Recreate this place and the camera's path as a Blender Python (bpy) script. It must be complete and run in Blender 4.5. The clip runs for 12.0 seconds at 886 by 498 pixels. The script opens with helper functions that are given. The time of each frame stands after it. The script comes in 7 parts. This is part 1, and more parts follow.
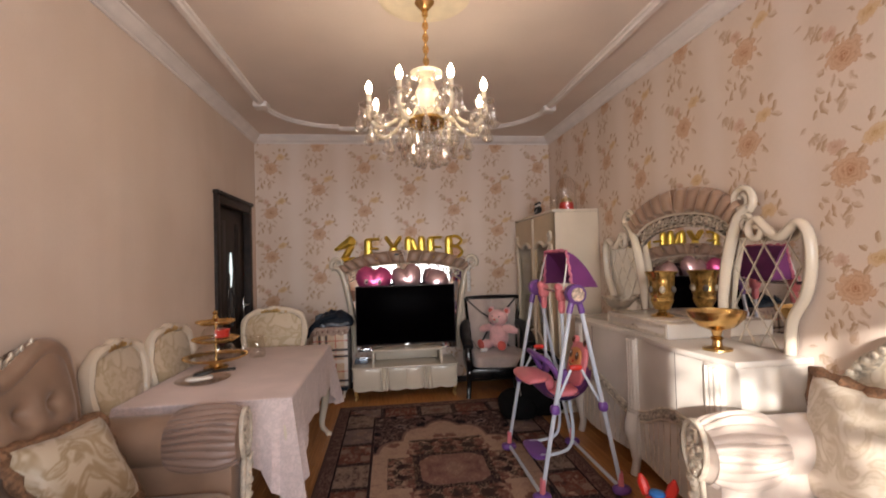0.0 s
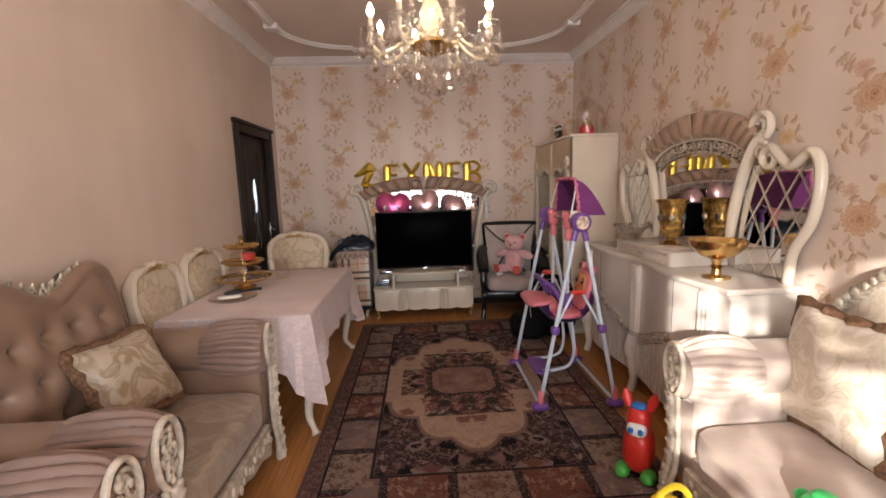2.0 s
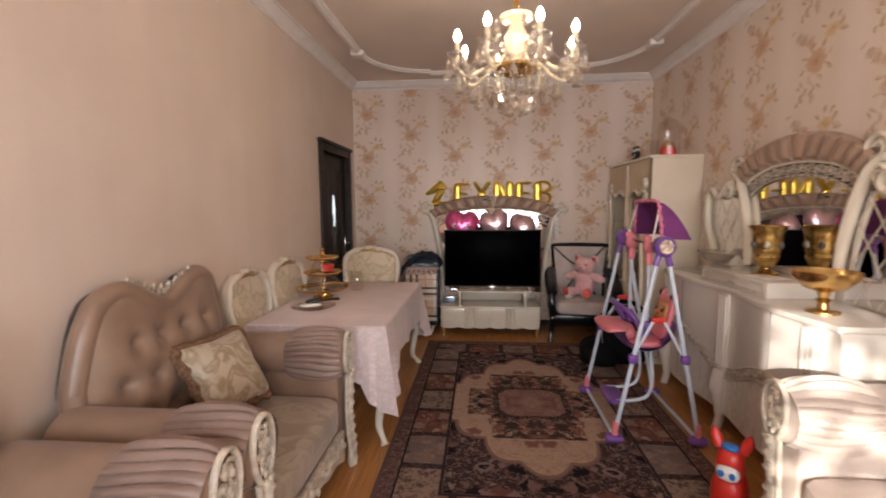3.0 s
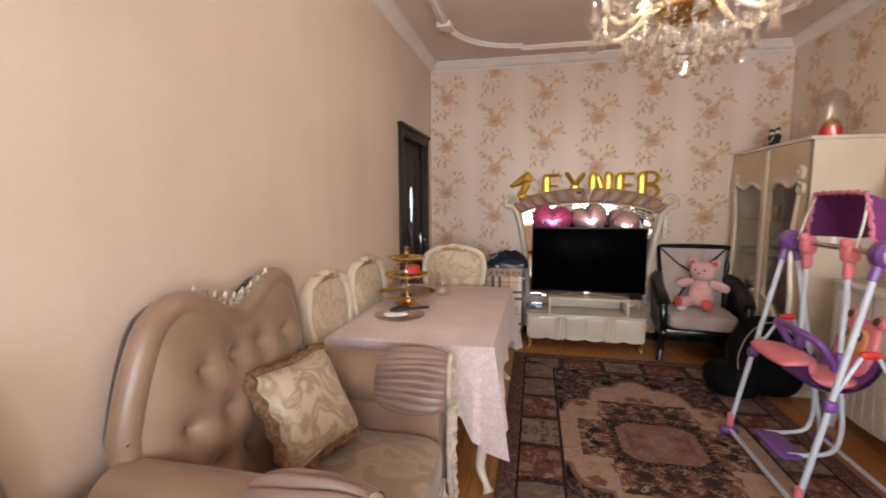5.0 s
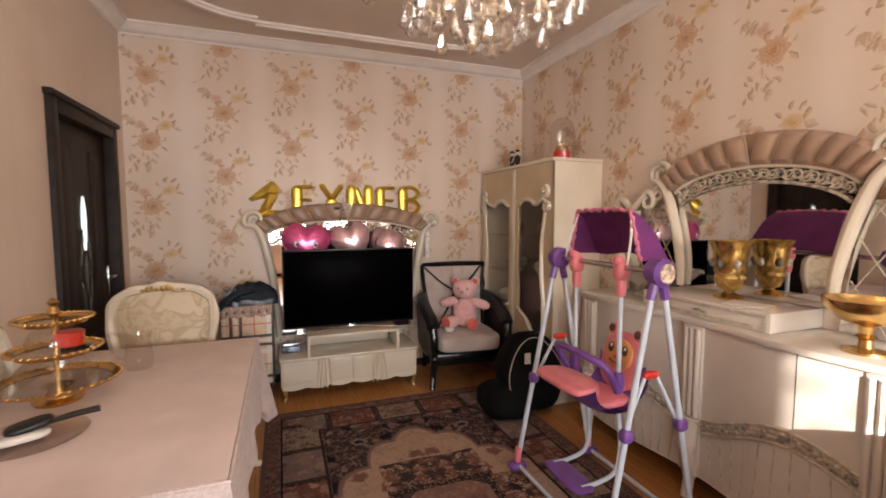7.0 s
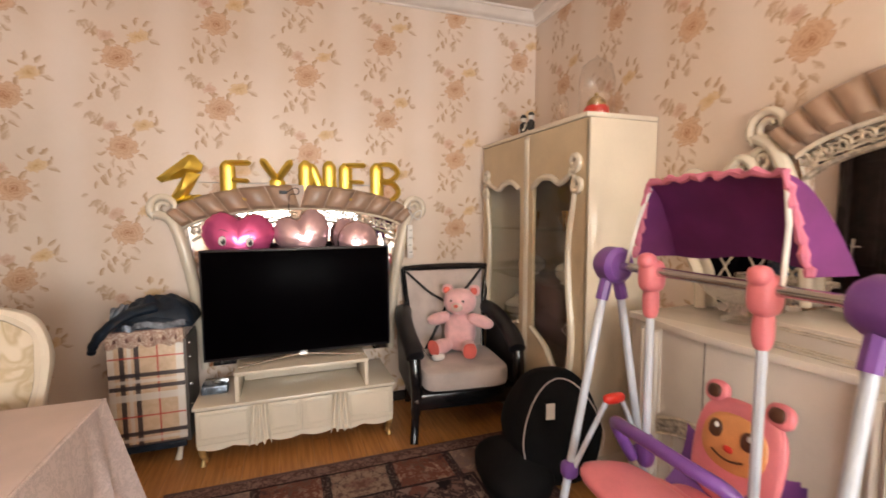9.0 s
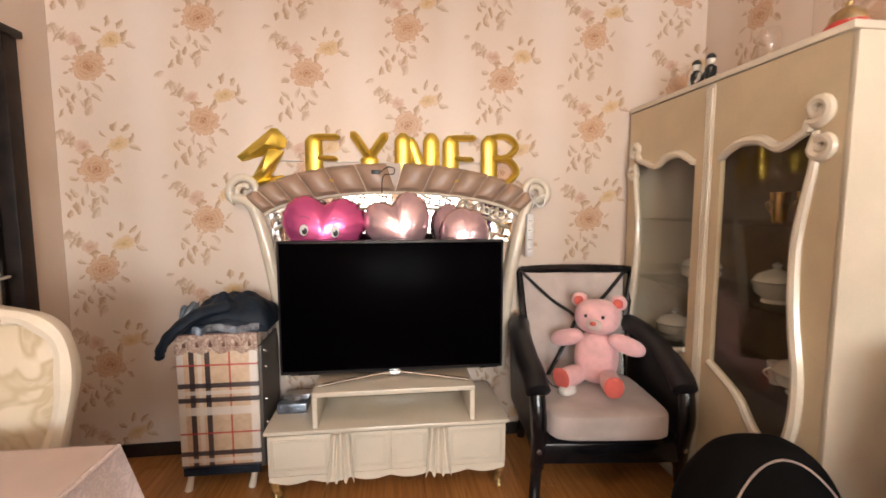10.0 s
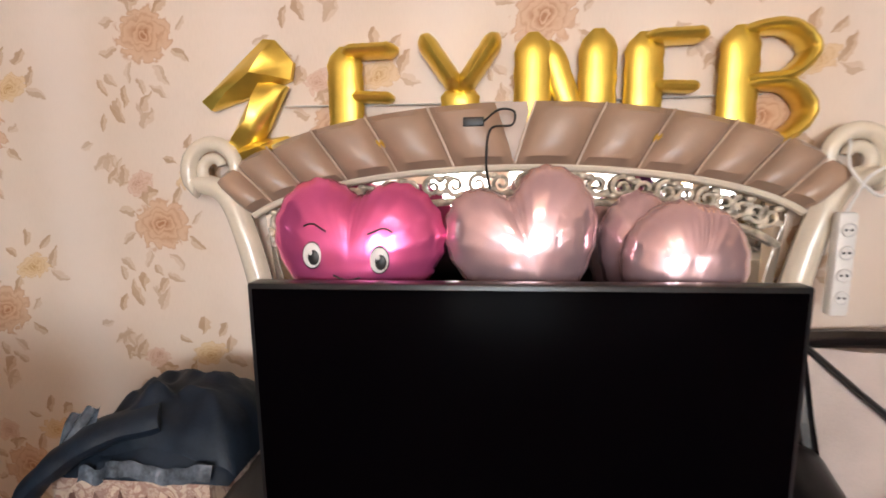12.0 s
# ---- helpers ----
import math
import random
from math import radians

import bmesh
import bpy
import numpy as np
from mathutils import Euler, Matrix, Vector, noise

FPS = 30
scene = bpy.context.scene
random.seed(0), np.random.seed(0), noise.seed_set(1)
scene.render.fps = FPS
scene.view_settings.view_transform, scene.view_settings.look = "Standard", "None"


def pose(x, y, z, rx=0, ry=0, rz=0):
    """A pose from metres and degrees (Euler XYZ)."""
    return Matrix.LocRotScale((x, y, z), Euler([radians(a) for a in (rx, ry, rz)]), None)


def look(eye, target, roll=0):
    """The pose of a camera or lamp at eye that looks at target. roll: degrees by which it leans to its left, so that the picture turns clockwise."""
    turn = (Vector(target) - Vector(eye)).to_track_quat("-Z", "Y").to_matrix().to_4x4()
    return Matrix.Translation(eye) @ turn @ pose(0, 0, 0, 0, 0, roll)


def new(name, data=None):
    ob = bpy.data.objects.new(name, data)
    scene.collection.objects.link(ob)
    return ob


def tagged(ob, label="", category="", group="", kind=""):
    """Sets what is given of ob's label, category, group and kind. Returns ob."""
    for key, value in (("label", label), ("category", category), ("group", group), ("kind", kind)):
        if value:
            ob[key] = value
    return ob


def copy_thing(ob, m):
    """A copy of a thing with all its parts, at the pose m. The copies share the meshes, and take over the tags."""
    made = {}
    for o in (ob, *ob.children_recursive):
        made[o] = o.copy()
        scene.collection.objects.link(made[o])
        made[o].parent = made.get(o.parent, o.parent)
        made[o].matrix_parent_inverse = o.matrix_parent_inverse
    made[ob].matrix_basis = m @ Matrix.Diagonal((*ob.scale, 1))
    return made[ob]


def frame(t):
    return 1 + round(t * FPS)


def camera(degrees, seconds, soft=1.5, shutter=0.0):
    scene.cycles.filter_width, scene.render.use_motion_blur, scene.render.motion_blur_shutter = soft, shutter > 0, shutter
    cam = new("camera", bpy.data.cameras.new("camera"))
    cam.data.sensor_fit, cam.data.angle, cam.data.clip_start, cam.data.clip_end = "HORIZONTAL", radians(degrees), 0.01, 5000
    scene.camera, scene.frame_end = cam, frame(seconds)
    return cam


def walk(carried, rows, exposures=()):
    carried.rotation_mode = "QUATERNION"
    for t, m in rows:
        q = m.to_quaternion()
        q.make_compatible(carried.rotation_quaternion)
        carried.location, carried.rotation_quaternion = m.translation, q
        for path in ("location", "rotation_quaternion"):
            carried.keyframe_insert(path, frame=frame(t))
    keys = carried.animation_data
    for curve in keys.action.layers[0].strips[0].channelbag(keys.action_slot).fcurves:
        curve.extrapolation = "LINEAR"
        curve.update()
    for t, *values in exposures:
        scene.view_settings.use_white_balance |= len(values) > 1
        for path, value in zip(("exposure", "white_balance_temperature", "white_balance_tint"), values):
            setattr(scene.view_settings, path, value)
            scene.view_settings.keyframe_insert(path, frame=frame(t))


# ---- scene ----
cam = camera(90.5, 12.0, soft=1.7, shutter=0.2)
PATH = [
    (0, (0.434, 0.256, 1.458), (0.676, 2.24, 1.507), -1.6),
    (0.5, (0.493, 0.197, 1.375), (0.592, 2.183, 1.161), -1.1),
    (1, (0.55, 0.17, 1.357), (0.649, 2.147, 1.073), -1.3),
    (1.5, (0.578, 0.163, 1.388), (0.687, 2.135, 1.07), -1.3),
    (2, (0.563, 0.162, 1.484), (0.661, 2.138, 1.192), -1.7),
    (2.5, (0.546, 0.146, 1.509), (0.573, 2.132, 1.28), -1.2),
    (3, (0.472, 0.137, 1.484), (0.3, 2.119, 1.281), -0.4),
    (3.2, (0.472, 0.137, 1.512), (0.061, 2.08, 1.277), -0.4),
    (4.8, (0.089, 0.617, 1.463), (-0.446, 2.529, 1.222), -0.1),
    (5, (0.089, 0.617, 1.463), (-0.323, 2.562, 1.241), -0.1),
    (5.5, (-0.009, 0.796, 1.454), (0.012, 2.786, 1.252), -0.2),
    (6, (0.009, 0.981, 1.446), (0.32, 2.946, 1.242), -0.6),
    (6.5, (0.047, 1.183, 1.475), (0.47, 3.129, 1.291), -0.3),
    (7, (0.055, 1.4, 1.464), (0.743, 3.272, 1.316), 0),
    (7.2, (0.063, 1.419, 1.457), (0.827, 3.261, 1.312), 0),
    (8.8, (0.442, 2.264, 1.462), (1.249, 4.083, 1.263), -0.2),
    (9, (0.521, 2.348, 1.404), (1.194, 4.225, 1.236), -0.2),
    (9.5, (0.62, 2.694, 1.405), (0.971, 4.655, 1.227), 0.7),
    (10, (0.587, 3.011, 1.349), (0.824, 4.988, 1.16), 0),
    (10.5, (0.595, 3.341, 1.364), (0.779, 5.319, 1.128), -0.3),
    (11, (0.619, 3.681, 1.399), (0.75, 5.657, 1.123), -0.1),
    (11.5, (0.59, 4.034, 1.383), (0.651, 6.013, 1.1), 0),
    (12, (0.537, 4.299, 1.381), (0.357, 6.271, 1.102), -0.7),
]
walk(cam, [(t, look(eye, target, roll)) for t, eye, target, roll in PATH], [(0, 0.82, 6300, 14), (1, 0.93, 6300, 14), (2.5, 0.88, 6300, 14), (5, 1.32, 6150, 11), (6.5, 1.28, 6500, 13), (7.2, 1.32, 6600, 13), (8.8, 1.80, 6600, 10), (9.5, 1.94, 6600, 10), (10.5, 2.15, 6150, 10), (11.5, 2.10, 5950, 9), (12, 2.1, 6000, 9)])

# ---- world, sun, large lights ----
XL, XR, YB, YF, ZC = -1.07, 2.42, 5.465, -1.9, 2.93
world = bpy.data.worlds.new("sky")
scene.world = world
world.use_nodes = True
SUN_AZ, SUN_EL = 28.0, 15.0  # the sun's light travels this far to the right of ahead, and down
sky = world.node_tree.nodes.new("ShaderNodeTexSky")
sky.sky_type, sky.sun_disc = "NISHITA", False
sky.sun_elevation, sky.sun_rotation = radians(SUN_EL), radians(180 + SUN_AZ)
world.node_tree.links.new(sky.outputs[0], world.node_tree.nodes["Background"].inputs[0])
world.node_tree.nodes["Background"].inputs[1].default_value = 0.15
sun = new("sun", bpy.data.lights.new("sun", "SUN"))
sun.data.energy, sun.data.angle, sun.data.color = 5.0, radians(0.6), (1.0, 0.93, 0.82)
way = Vector((math.sin(radians(SUN_AZ)) * math.cos(radians(SUN_EL)), math.cos(radians(SUN_AZ)) * math.cos(radians(SUN_EL)), -math.sin(radians(SUN_EL))))
sun.matrix_world = look((0, 0, 6), Vector((0, 0, 6)) + way)
WINDOWS = [(-0.50, 0.66, 0.80, 2.35), (1.0, 2.16, 0.80, 2.35)]  # x0, x1, z0, z1 in the wall behind
for i, (x0, x1, z0, z1) in enumerate(WINDOWS):
    la = bpy.data.lights.new("window_daylight", "AREA")
    la.shape, la.size, la.size_y, la.energy, la.color = "RECTANGLE", x1 - x0 - 0.1, z1 - z0 - 0.1, 27, (0.93, 0.97, 1.0)
    new("window_daylight", la).matrix_world = look(((x0 + x1) / 2, YF + 0.02, (z0 + z1) / 2), ((x0 + x1) / 2, 3, 1.3))


# ---- helpers for things ----
def link_mesh(name, bm, mat, smooth=True):
    me = bpy.data.meshes.new(name)
    bmesh.ops.recalc_face_normals(bm, faces=bm.faces[:])
    bm.to_mesh(me)
    bm.free()
    for m in (mat if isinstance(mat, (list, tuple)) else [mat]):
        me.materials.append(m)
    if smooth:
        me.shade_smooth()
        me.set_sharp_from_angle(angle=radians(38))
    return new(name, me)


def part(name, bm, mat, parent, label="", smooth=True):
    ob = link_mesh(name, bm, mat, smooth)
    ob.parent = parent
    if label:
        ob["label"] = label
    return ob


def thing(name, label, category, x=0, y=0, z=0, rz=0, group="", kind=""):
    ob = new(name)
    ob.empty_display_size = 0.05
    ob.matrix_basis = pose(x, y, z, 0, 0, rz)
    return tagged(ob, label, category, group, kind)


def solid(name, bm, mat, label, category, kind="", group="", at=None, smooth=True):
    ob = link_mesh(name, bm, mat, smooth)
    if at is not None:
        ob.matrix_basis = at
    return tagged(ob, label, category, group, kind)


def B():
    return bmesh.new()


def box(bm, x0, x1, y0, y1, z0, z1, bev=0.0, seg=2):
    b = bmesh.new()
    bmesh.ops.create_cube(b, size=1, matrix=Matrix.LocRotScale(((x0 + x1) / 2, (y0 + y1) / 2, (z0 + z1) / 2), None, (abs(x1 - x0), abs(y1 - y0), abs(z1 - z0))))
    if bev:
        bmesh.ops.bevel(b, geom=b.edges[:], offset=bev, segments=seg, profile=0.5, affect="EDGES")
    join(bm, b)
    return bm


def join(bm, b, m=None):
    """Moves what b holds into bm, through the pose m."""
    if m is not None:
        bmesh.ops.transform(b, matrix=m, verts=b.verts[:])
    seen = {v: bm.verts.new(v.co) for v in b.verts}
    for f in b.faces:
        try:
            nf = bm.faces.new([seen[v] for v in f.verts])
            nf.material_index = f.material_index
        except ValueError:
            pass
    b.free()


def grid(bm, nu, nv, fn, closed_u=False, closed_v=False, mi=0):
    rows = [[bm.verts.new(fn(i / nu, j / nv)) for j in range(nv if closed_v else nv + 1)] for i in range(nu if closed_u else nu + 1)]
    R, C = len(rows), len(rows[0])
    for i in range(nu):
        for j in range(nv):
            q = [rows[i][j], rows[(i + 1) % R][j], rows[(i + 1) % R][(j + 1) % C], rows[i][(j + 1) % C]]
            try:
                bm.faces.new(q).material_index = mi
            except ValueError:
                pass
    return rows


def lathe(bm, prof, n=24, c=(0, 0, 0), mi=0, sx=1, sy=1, m=None):
    b = bmesh.new()
    rows = []
    for r, z in prof:
        rows.append([b.verts.new((c[0] + sx * r * math.cos(2 * math.pi * k / n), c[1] + sy * r * math.sin(2 * math.pi * k / n), c[2] + z)) for k in range(n)] if r > 1e-5 else [b.verts.new((c[0], c[1], c[2] + z))])
    for a, d in zip(rows, rows[1:]):
        for k in range(n):
            q = [a[k % len(a)], a[(k + 1) % len(a)], d[(k + 1) % len(d)], d[k % len(d)]]
            q = [v for i, v in enumerate(q) if v not in q[:i]]
            if len(q) > 2:
                b.faces.new(q).material_index = mi
    join(bm, b, m)


def tube(bm, pts, r, n=10, mi=0, caps=True, flat=1.0):
    """A round bar along pts; r is one radius or one a point; flat squeezes it along its own second axis."""
    P = [Vector(p) for p in pts]
    rs = r if isinstance(r, (list, tuple)) else [r] * len(P)
    T = [(P[min(i + 1, len(P) - 1)] - P[max(i - 1, 0)]).normalized() for i in range(len(P))]
    up = Vector((0, 0, 1)) if abs(T[0].z) < 0.9 else Vector((0, 1, 0))
    u = T[0].cross(up).normalized()
    rings = []
    for p, t, q in zip(P, T, rs):
        u = (u - t * u.dot(t)).normalized()
        w = t.cross(u)
        rings.append([bm.verts.new(p + q * (math.cos(2 * math.pi * k / n) * u + flat * math.sin(2 * math.pi * k / n) * w)) for k in range(n)])
    for a, d in zip(rings, rings[1:]):
        for k in range(n):
            bm.faces.new([a[k], a[(k + 1) % n], d[(k + 1) % n], d[k]]).material_index = mi
    if caps:
        for e in (rings[0], rings[-1]):
            bm.faces.new(e).material_index = mi


def bez(pts, n=8):
    """A smooth line through pts (Catmull-Rom)."""
    P = [Vector(p) for p in pts]
    out = []
    for i in range(len(P) - 1):
        a, b, c, d = P[max(i - 1, 0)], P[i], P[i + 1], P[min(i + 2, len(P) - 1)]
        for k in range(n):
            t = k / n
            out.append(0.5 * ((2 * b) + (c - a) * t + (2 * a - 5 * b + 4 * c - d) * t * t + (3 * b - a - 3 * c + d) * t ** 3))
    return out + [P[-1]]


def prism(bm, pts, depth, to3, bev=0.0, mi=0):
    """An outline pts in (u, v), thick by depth; to3(u, v, w) gives the place."""
    b = bmesh.new()
    a = [b.verts.new((u, v, 0)) for u, v in pts]
    f = b.faces.new(a)
    g = bmesh.ops.extrude_face_region(b, geom=[f])
    bmesh.ops.translate(b, vec=(0, 0, depth), verts=[v for v in g["geom"] if isinstance(v, bmesh.types.BMVert)])
    if bev:
        bmesh.ops.bevel(b, geom=[e for e in b.edges if abs(e.verts[0].co.z - e.verts[1].co.z) < 1e-6], offset=bev, segments=2, profile=0.5, affect="EDGES")
    for v in b.verts:
        v.co = to3(*v.co)
    for fc in b.faces:
        fc.material_index = mi
    join(bm, b)


def pillow(bm, c, size, p=4.0, n=20, m=None, fn=None, mi=0):
    """A rounded cushion: a superellipsoid of that size; fn may push its points."""
    b = bmesh.new()
    bmesh.ops.create_cube(b, size=2)
    bmesh.ops.subdivide_edges(b, edges=b.edges[:], cuts=n // 2, use_grid_fill=True)
    for v in b.verts:
        q = v.co
        s = (abs(q.x) ** p + abs(q.y) ** p + abs(q.z) ** p) ** (1 / p)
        q = q / s
        if fn:
            q = fn(q)
        v.co = Vector((q.x * size[0] / 2 + c[0], q.y * size[1] / 2 + c[1], q.z * size[2] / 2 + c[2]))
    for f in b.faces:
        f.material_index = mi
    join(bm, b, m)


def spiral(c, r0, r1, a0, turns, to3, n=26):
    return [to3(c[0] + (r0 + (r1 - r0) * i / n) * math.cos(a0 + turns * 2 * math.pi * i / n), c[1] + (r0 + (r1 - r0) * i / n) * math.sin(a0 + turns * 2 * math.pi * i / n)) for i in range(n + 1)]


# ---- materials ----
class Net:
    """Short ways to wire a node material."""

    def __init__(self, name):
        self.mat = bpy.data.materials.new(name)
        self.mat.use_nodes = True
        self.nt = self.mat.node_tree
        self.bsdf = self.nt.nodes["Principled BSDF"]

    def node(self, kind, **inp):
        nd = self.nt.nodes.new("ShaderNode" + kind)
        for k, v in inp.items():
            self.put(nd.inputs[k.replace("_", " ")], v)
        return nd

    def put(self, sock, v):
        if isinstance(v, bpy.types.NodeSocket):
            self.nt.links.new(v, sock)
        else:
            sock.default_value = v

    def m(self, op, a, b=0.0, c=0.0):
        nd = self.nt.nodes.new("ShaderNodeMath")
        nd.operation = op
        for s, v in zip(nd.inputs, (a, b, c)):
            self.put(s, v)
        return nd.outputs[0]

    def step(self, v, lo, hi):
        nd = self.nt.nodes.new("ShaderNodeMapRange")
        nd.interpolation_type = "SMOOTHSTEP"
        self.put(nd.inputs[0], v)
        self.put(nd.inputs[1], lo)
        self.put(nd.inputs[2], hi)
        return nd.outputs[0]

    def mix(self, f, a, b):
        nd = self.nt.nodes.new("ShaderNodeMix")
        nd.data_type = "RGBA"
        self.put(nd.inputs[0], f)
        self.put(nd.inputs[6], (*a, 1) if isinstance(a, tuple) and len(a) == 3 else a)
        self.put(nd.inputs[7], (*b, 1) if isinstance(b, tuple) and len(b) == 3 else b)
        return nd.outputs[2]

    def coords(self, kind="Object"):
        return self.nt.nodes.new("ShaderNodeTexCoord").outputs[kind]

    def split(self, v):
        return self.node("SeparateXYZ", Vector=v).outputs

    def vec(self, x=0.0, y=0.0, z=0.0):
        return self.node("CombineXYZ", X=x, Y=y, Z=z).outputs[0]

    def noise(self, scale, v=None, detail=3.0, rough=0.5, dist=0.0):
        nd = self.node("TexNoise", Scale=scale, Detail=detail, Roughness=rough, Distortion=dist)
        self.put(nd.inputs["Vector"], v if v is not None else self.coords())
        return nd.outputs[0]

    def voronoi(self, scale, v=None, feature="F1", rnd=1.0):
        nd = self.node("TexVoronoi", Scale=scale, Randomness=rnd)
        nd.feature = feature
        self.put(nd.inputs["Vector"], v if v is not None else self.coords())
        return nd.outputs

    def bump(self, h, strength=0.3, dist=0.01, chain=None):
        nd = self.node("Bump", Height=h, Strength=strength, Distance=dist)
        if chain is not None:
            self.put(nd.inputs["Normal"], chain)
        self.put(self.bsdf.inputs["Normal"], nd.outputs[0])
        return nd.outputs[0]

    def set(self, **kw):
        for k, v in kw.items():
            s = self.bsdf.inputs[k.replace("_", " ")]
            self.put(s, (*v, 1) if isinstance(v, tuple) and len(v) == 3 and s.type == "RGBA" else v)
        return self.mat


def plain(name, col, rough=0.5, metal=0.0, var=0.08, scale=9.0, grain=120.0, bump=0.05, coat=0.0, sheen=0.0, **kw):
    """A surface of one colour with stains at one scale and grain at another."""
    n = Net(name)
    dark = tuple(c * (1 - 2 * var) for c in col)
    lite = tuple(min(1, c * (1 + var)) for c in col)
    a = n.noise(scale, detail=4)
    g = n.noise(grain, detail=2)
    n.set(Base_Color=n.mix(n.step(n.m("ADD", n.m("MULTIPLY", a, 0.8), n.m("MULTIPLY", g, 0.2)), 0.3, 0.7), dark, lite), Metallic=metal, Coat_Weight=coat, Sheen_Weight=sheen)
    n.set(Roughness=n.m("ADD", rough - 0.06, n.m("MULTIPLY", a, 0.12)))
    if bump:
        n.bump(g, bump, 0.002)
    return n.set(**kw)


def wallpaper(name, flowers=True):
    n = Net(name)
    s = n.split(n.coords())
    u, v = n.m("SUBTRACT", s[0], s[1]), s[2]  # to the right along the wall, whichever way it runs
    fibre = n.noise(1.0, n.vec(n.m("MULTIPLY", u, 260), n.m("MULTIPLY", v, 40), 0), detail=2)
    base = n.mix(n.step(n.noise(1.4, detail=3), 0.35, 0.65), (0.68, 0.555, 0.46), (0.73, 0.61, 0.52))
    base = n.mix(n.m("MULTIPLY", n.step(fibre, 0.4, 0.7), 0.18), base, (0.62, 0.50, 0.41))
    if not flowers:
        strip = n.noise(1.0, n.vec(n.m("MULTIPLY", u, 5.0), 0.0, 0.0), detail=2)
        base = n.mix(n.m("MULTIPLY", n.step(strip, 0.4, 0.6), 0.16), base, (0.60, 0.49, 0.43))
        n.set(Base_Color=base, Roughness=n.m("ADD", 0.42, n.m("MULTIPLY", fibre, 0.2)), Specular_IOR_Level=0.35)
        n.bump(fibre, 0.12, 0.002)
        return n.mat
    # one printed repeat: columns CW apart, every second column half a repeat higher
    CW, CH = 0.5275, 0.51
    wn = n.node("TexNoise", Scale=22.0, Detail=3.0)
    n.put(wn.inputs["Vector"], n.vec(u, v, 0))
    w = n.split(wn.outputs["Color"])
    wu = n.m("ADD", u, n.m("MULTIPLY", n.m("SUBTRACT", w[0], 0.5), 0.050))
    wv = n.m("ADD", v, n.m("MULTIPLY", n.m("SUBTRACT", w[1], 0.5), 0.050))
    U = n.m("ADD", wu, 6.36 + CW / 2 + 20 * CW)
    k = n.m("FLOOR", n.m("DIVIDE", U, CW))
    cu = n.m("SUBTRACT", U, n.m("ADD", n.m("MULTIPLY", k, CW), CW / 2))
    V = n.m("SUBTRACT", n.m("ADD", wv, -2.05 + CH / 2 + 20 * CH), n.m("MULTIPLY", n.m("MODULO", k, 2.0), CH / 2))
    cv = n.m("SUBTRACT", n.m("MODULO", V, CH), CH / 2)
    cell = n.vec(cu, cv, 0.0)
    # a paler ground between the columns
    base = n.mix(n.m("MULTIPLY", n.step(n.m("ABSOLUTE", n.m("ADD", cu, -0.01)), 0.12, 0.25), 0.40), base, (0.80, 0.70, 0.64))

    def place(x, y, turn, sx, sy):
        mp = n.nt.nodes.new("ShaderNodeMapping")
        mp.vector_type = "TEXTURE"
        n.put(mp.inputs["Vector"], cell)
        mp.inputs["Location"].default_value = (x, y, 0)
        mp.inputs["Rotation"].default_value = (0, 0, turn)
        mp.inputs["Scale"].default_value = (sx, sy, 1)
        return n.split(mp.outputs[0])

    rng = random.Random(8)
    leaves = []
    for i in range(12):  # a spray falling from the upper left to the rose
        t = i / 11
        leaves.append((-0.185 + 0.15 * t + rng.uniform(-0.03, 0.03), 0.205 - 0.10 * t + rng.uniform(-0.025, 0.02), rng.uniform(0, 3.14)))
    for i in range(8):  # leaves round the rose
        t = 2 * math.pi * (i + 0.4) / 8
        leaves.append((0.112 * math.cos(t), 0.098 * math.sin(t) - 0.010, t + rng.uniform(-0.5, 0.5)))
    for i in range(11):  # a trailing stem below
        leaves.append((-0.10 + 0.11 * (i % 2) + rng.uniform(-0.04, 0.04), -0.115 - 0.0115 * i, rng.uniform(0.6, 2.6)))
    for x, y in ((0.155, 0.205), (0.10, 0.215), (0.175, 0.155), (0.04, 0.175), (0.19, 0.11)):
        leaves.append((x, y, rng.uniform(0, 3.14)))
    leaf, shade = None, None
    for x, y, turn in leaves:
        L = rng.uniform(0.022, 0.038)
        p = place(x, y, turn, L, L * rng.uniform(0.40, 0.52))
        d = n.m("ADD", n.m("MULTIPLY", p[0], p[0]), n.m("ABSOLUTE", p[1]))
        one = n.m("MULTIPLY", n.m("SUBTRACT", 1.0, n.step(d, 0.80, 1.05)), rng.uniform(0.45, 1.0))
        half = n.m("MULTIPLY", one, n.step(p[1], -0.05, 0.05))
        leaf = one if leaf is None else n.m("MAXIMUM", leaf, one)
        shade = half if shade is None else n.m("MAXIMUM", shade, half)
    fade = n.m("ADD", 0.55, n.m("MULTIPLY", n.noise(26.0, n.vec(u, v, 0), detail=3), 0.6))
    c = n.mix(n.m("MULTIPLY", n.m("MULTIPLY", leaf, fade), 0.80), base, (0.52, 0.345, 0.205))
    c = n.mix(n.m("MULTIPLY", n.m("MULTIPLY", shade, fade), 0.75), c, (0.37, 0.215, 0.11))
    # flowers: rings of lobed petals, each ring darkest under the edge of the one inside it
    for fx_, fy_, r, sq, pale, deep, blend in ((0.0, 0.0, 0.083, 0.86, (0.61, 0.40, 0.265), (0.39, 0.185, 0.09), 0.95), (0.110, 0.130, 0.056, 0.62, (0.68, 0.49, 0.29), (0.50, 0.29, 0.12), 0.85), (-0.055, 0.118, 0.040, 0.8, (0.64, 0.44, 0.34), (0.47, 0.27, 0.18), 0.8)):
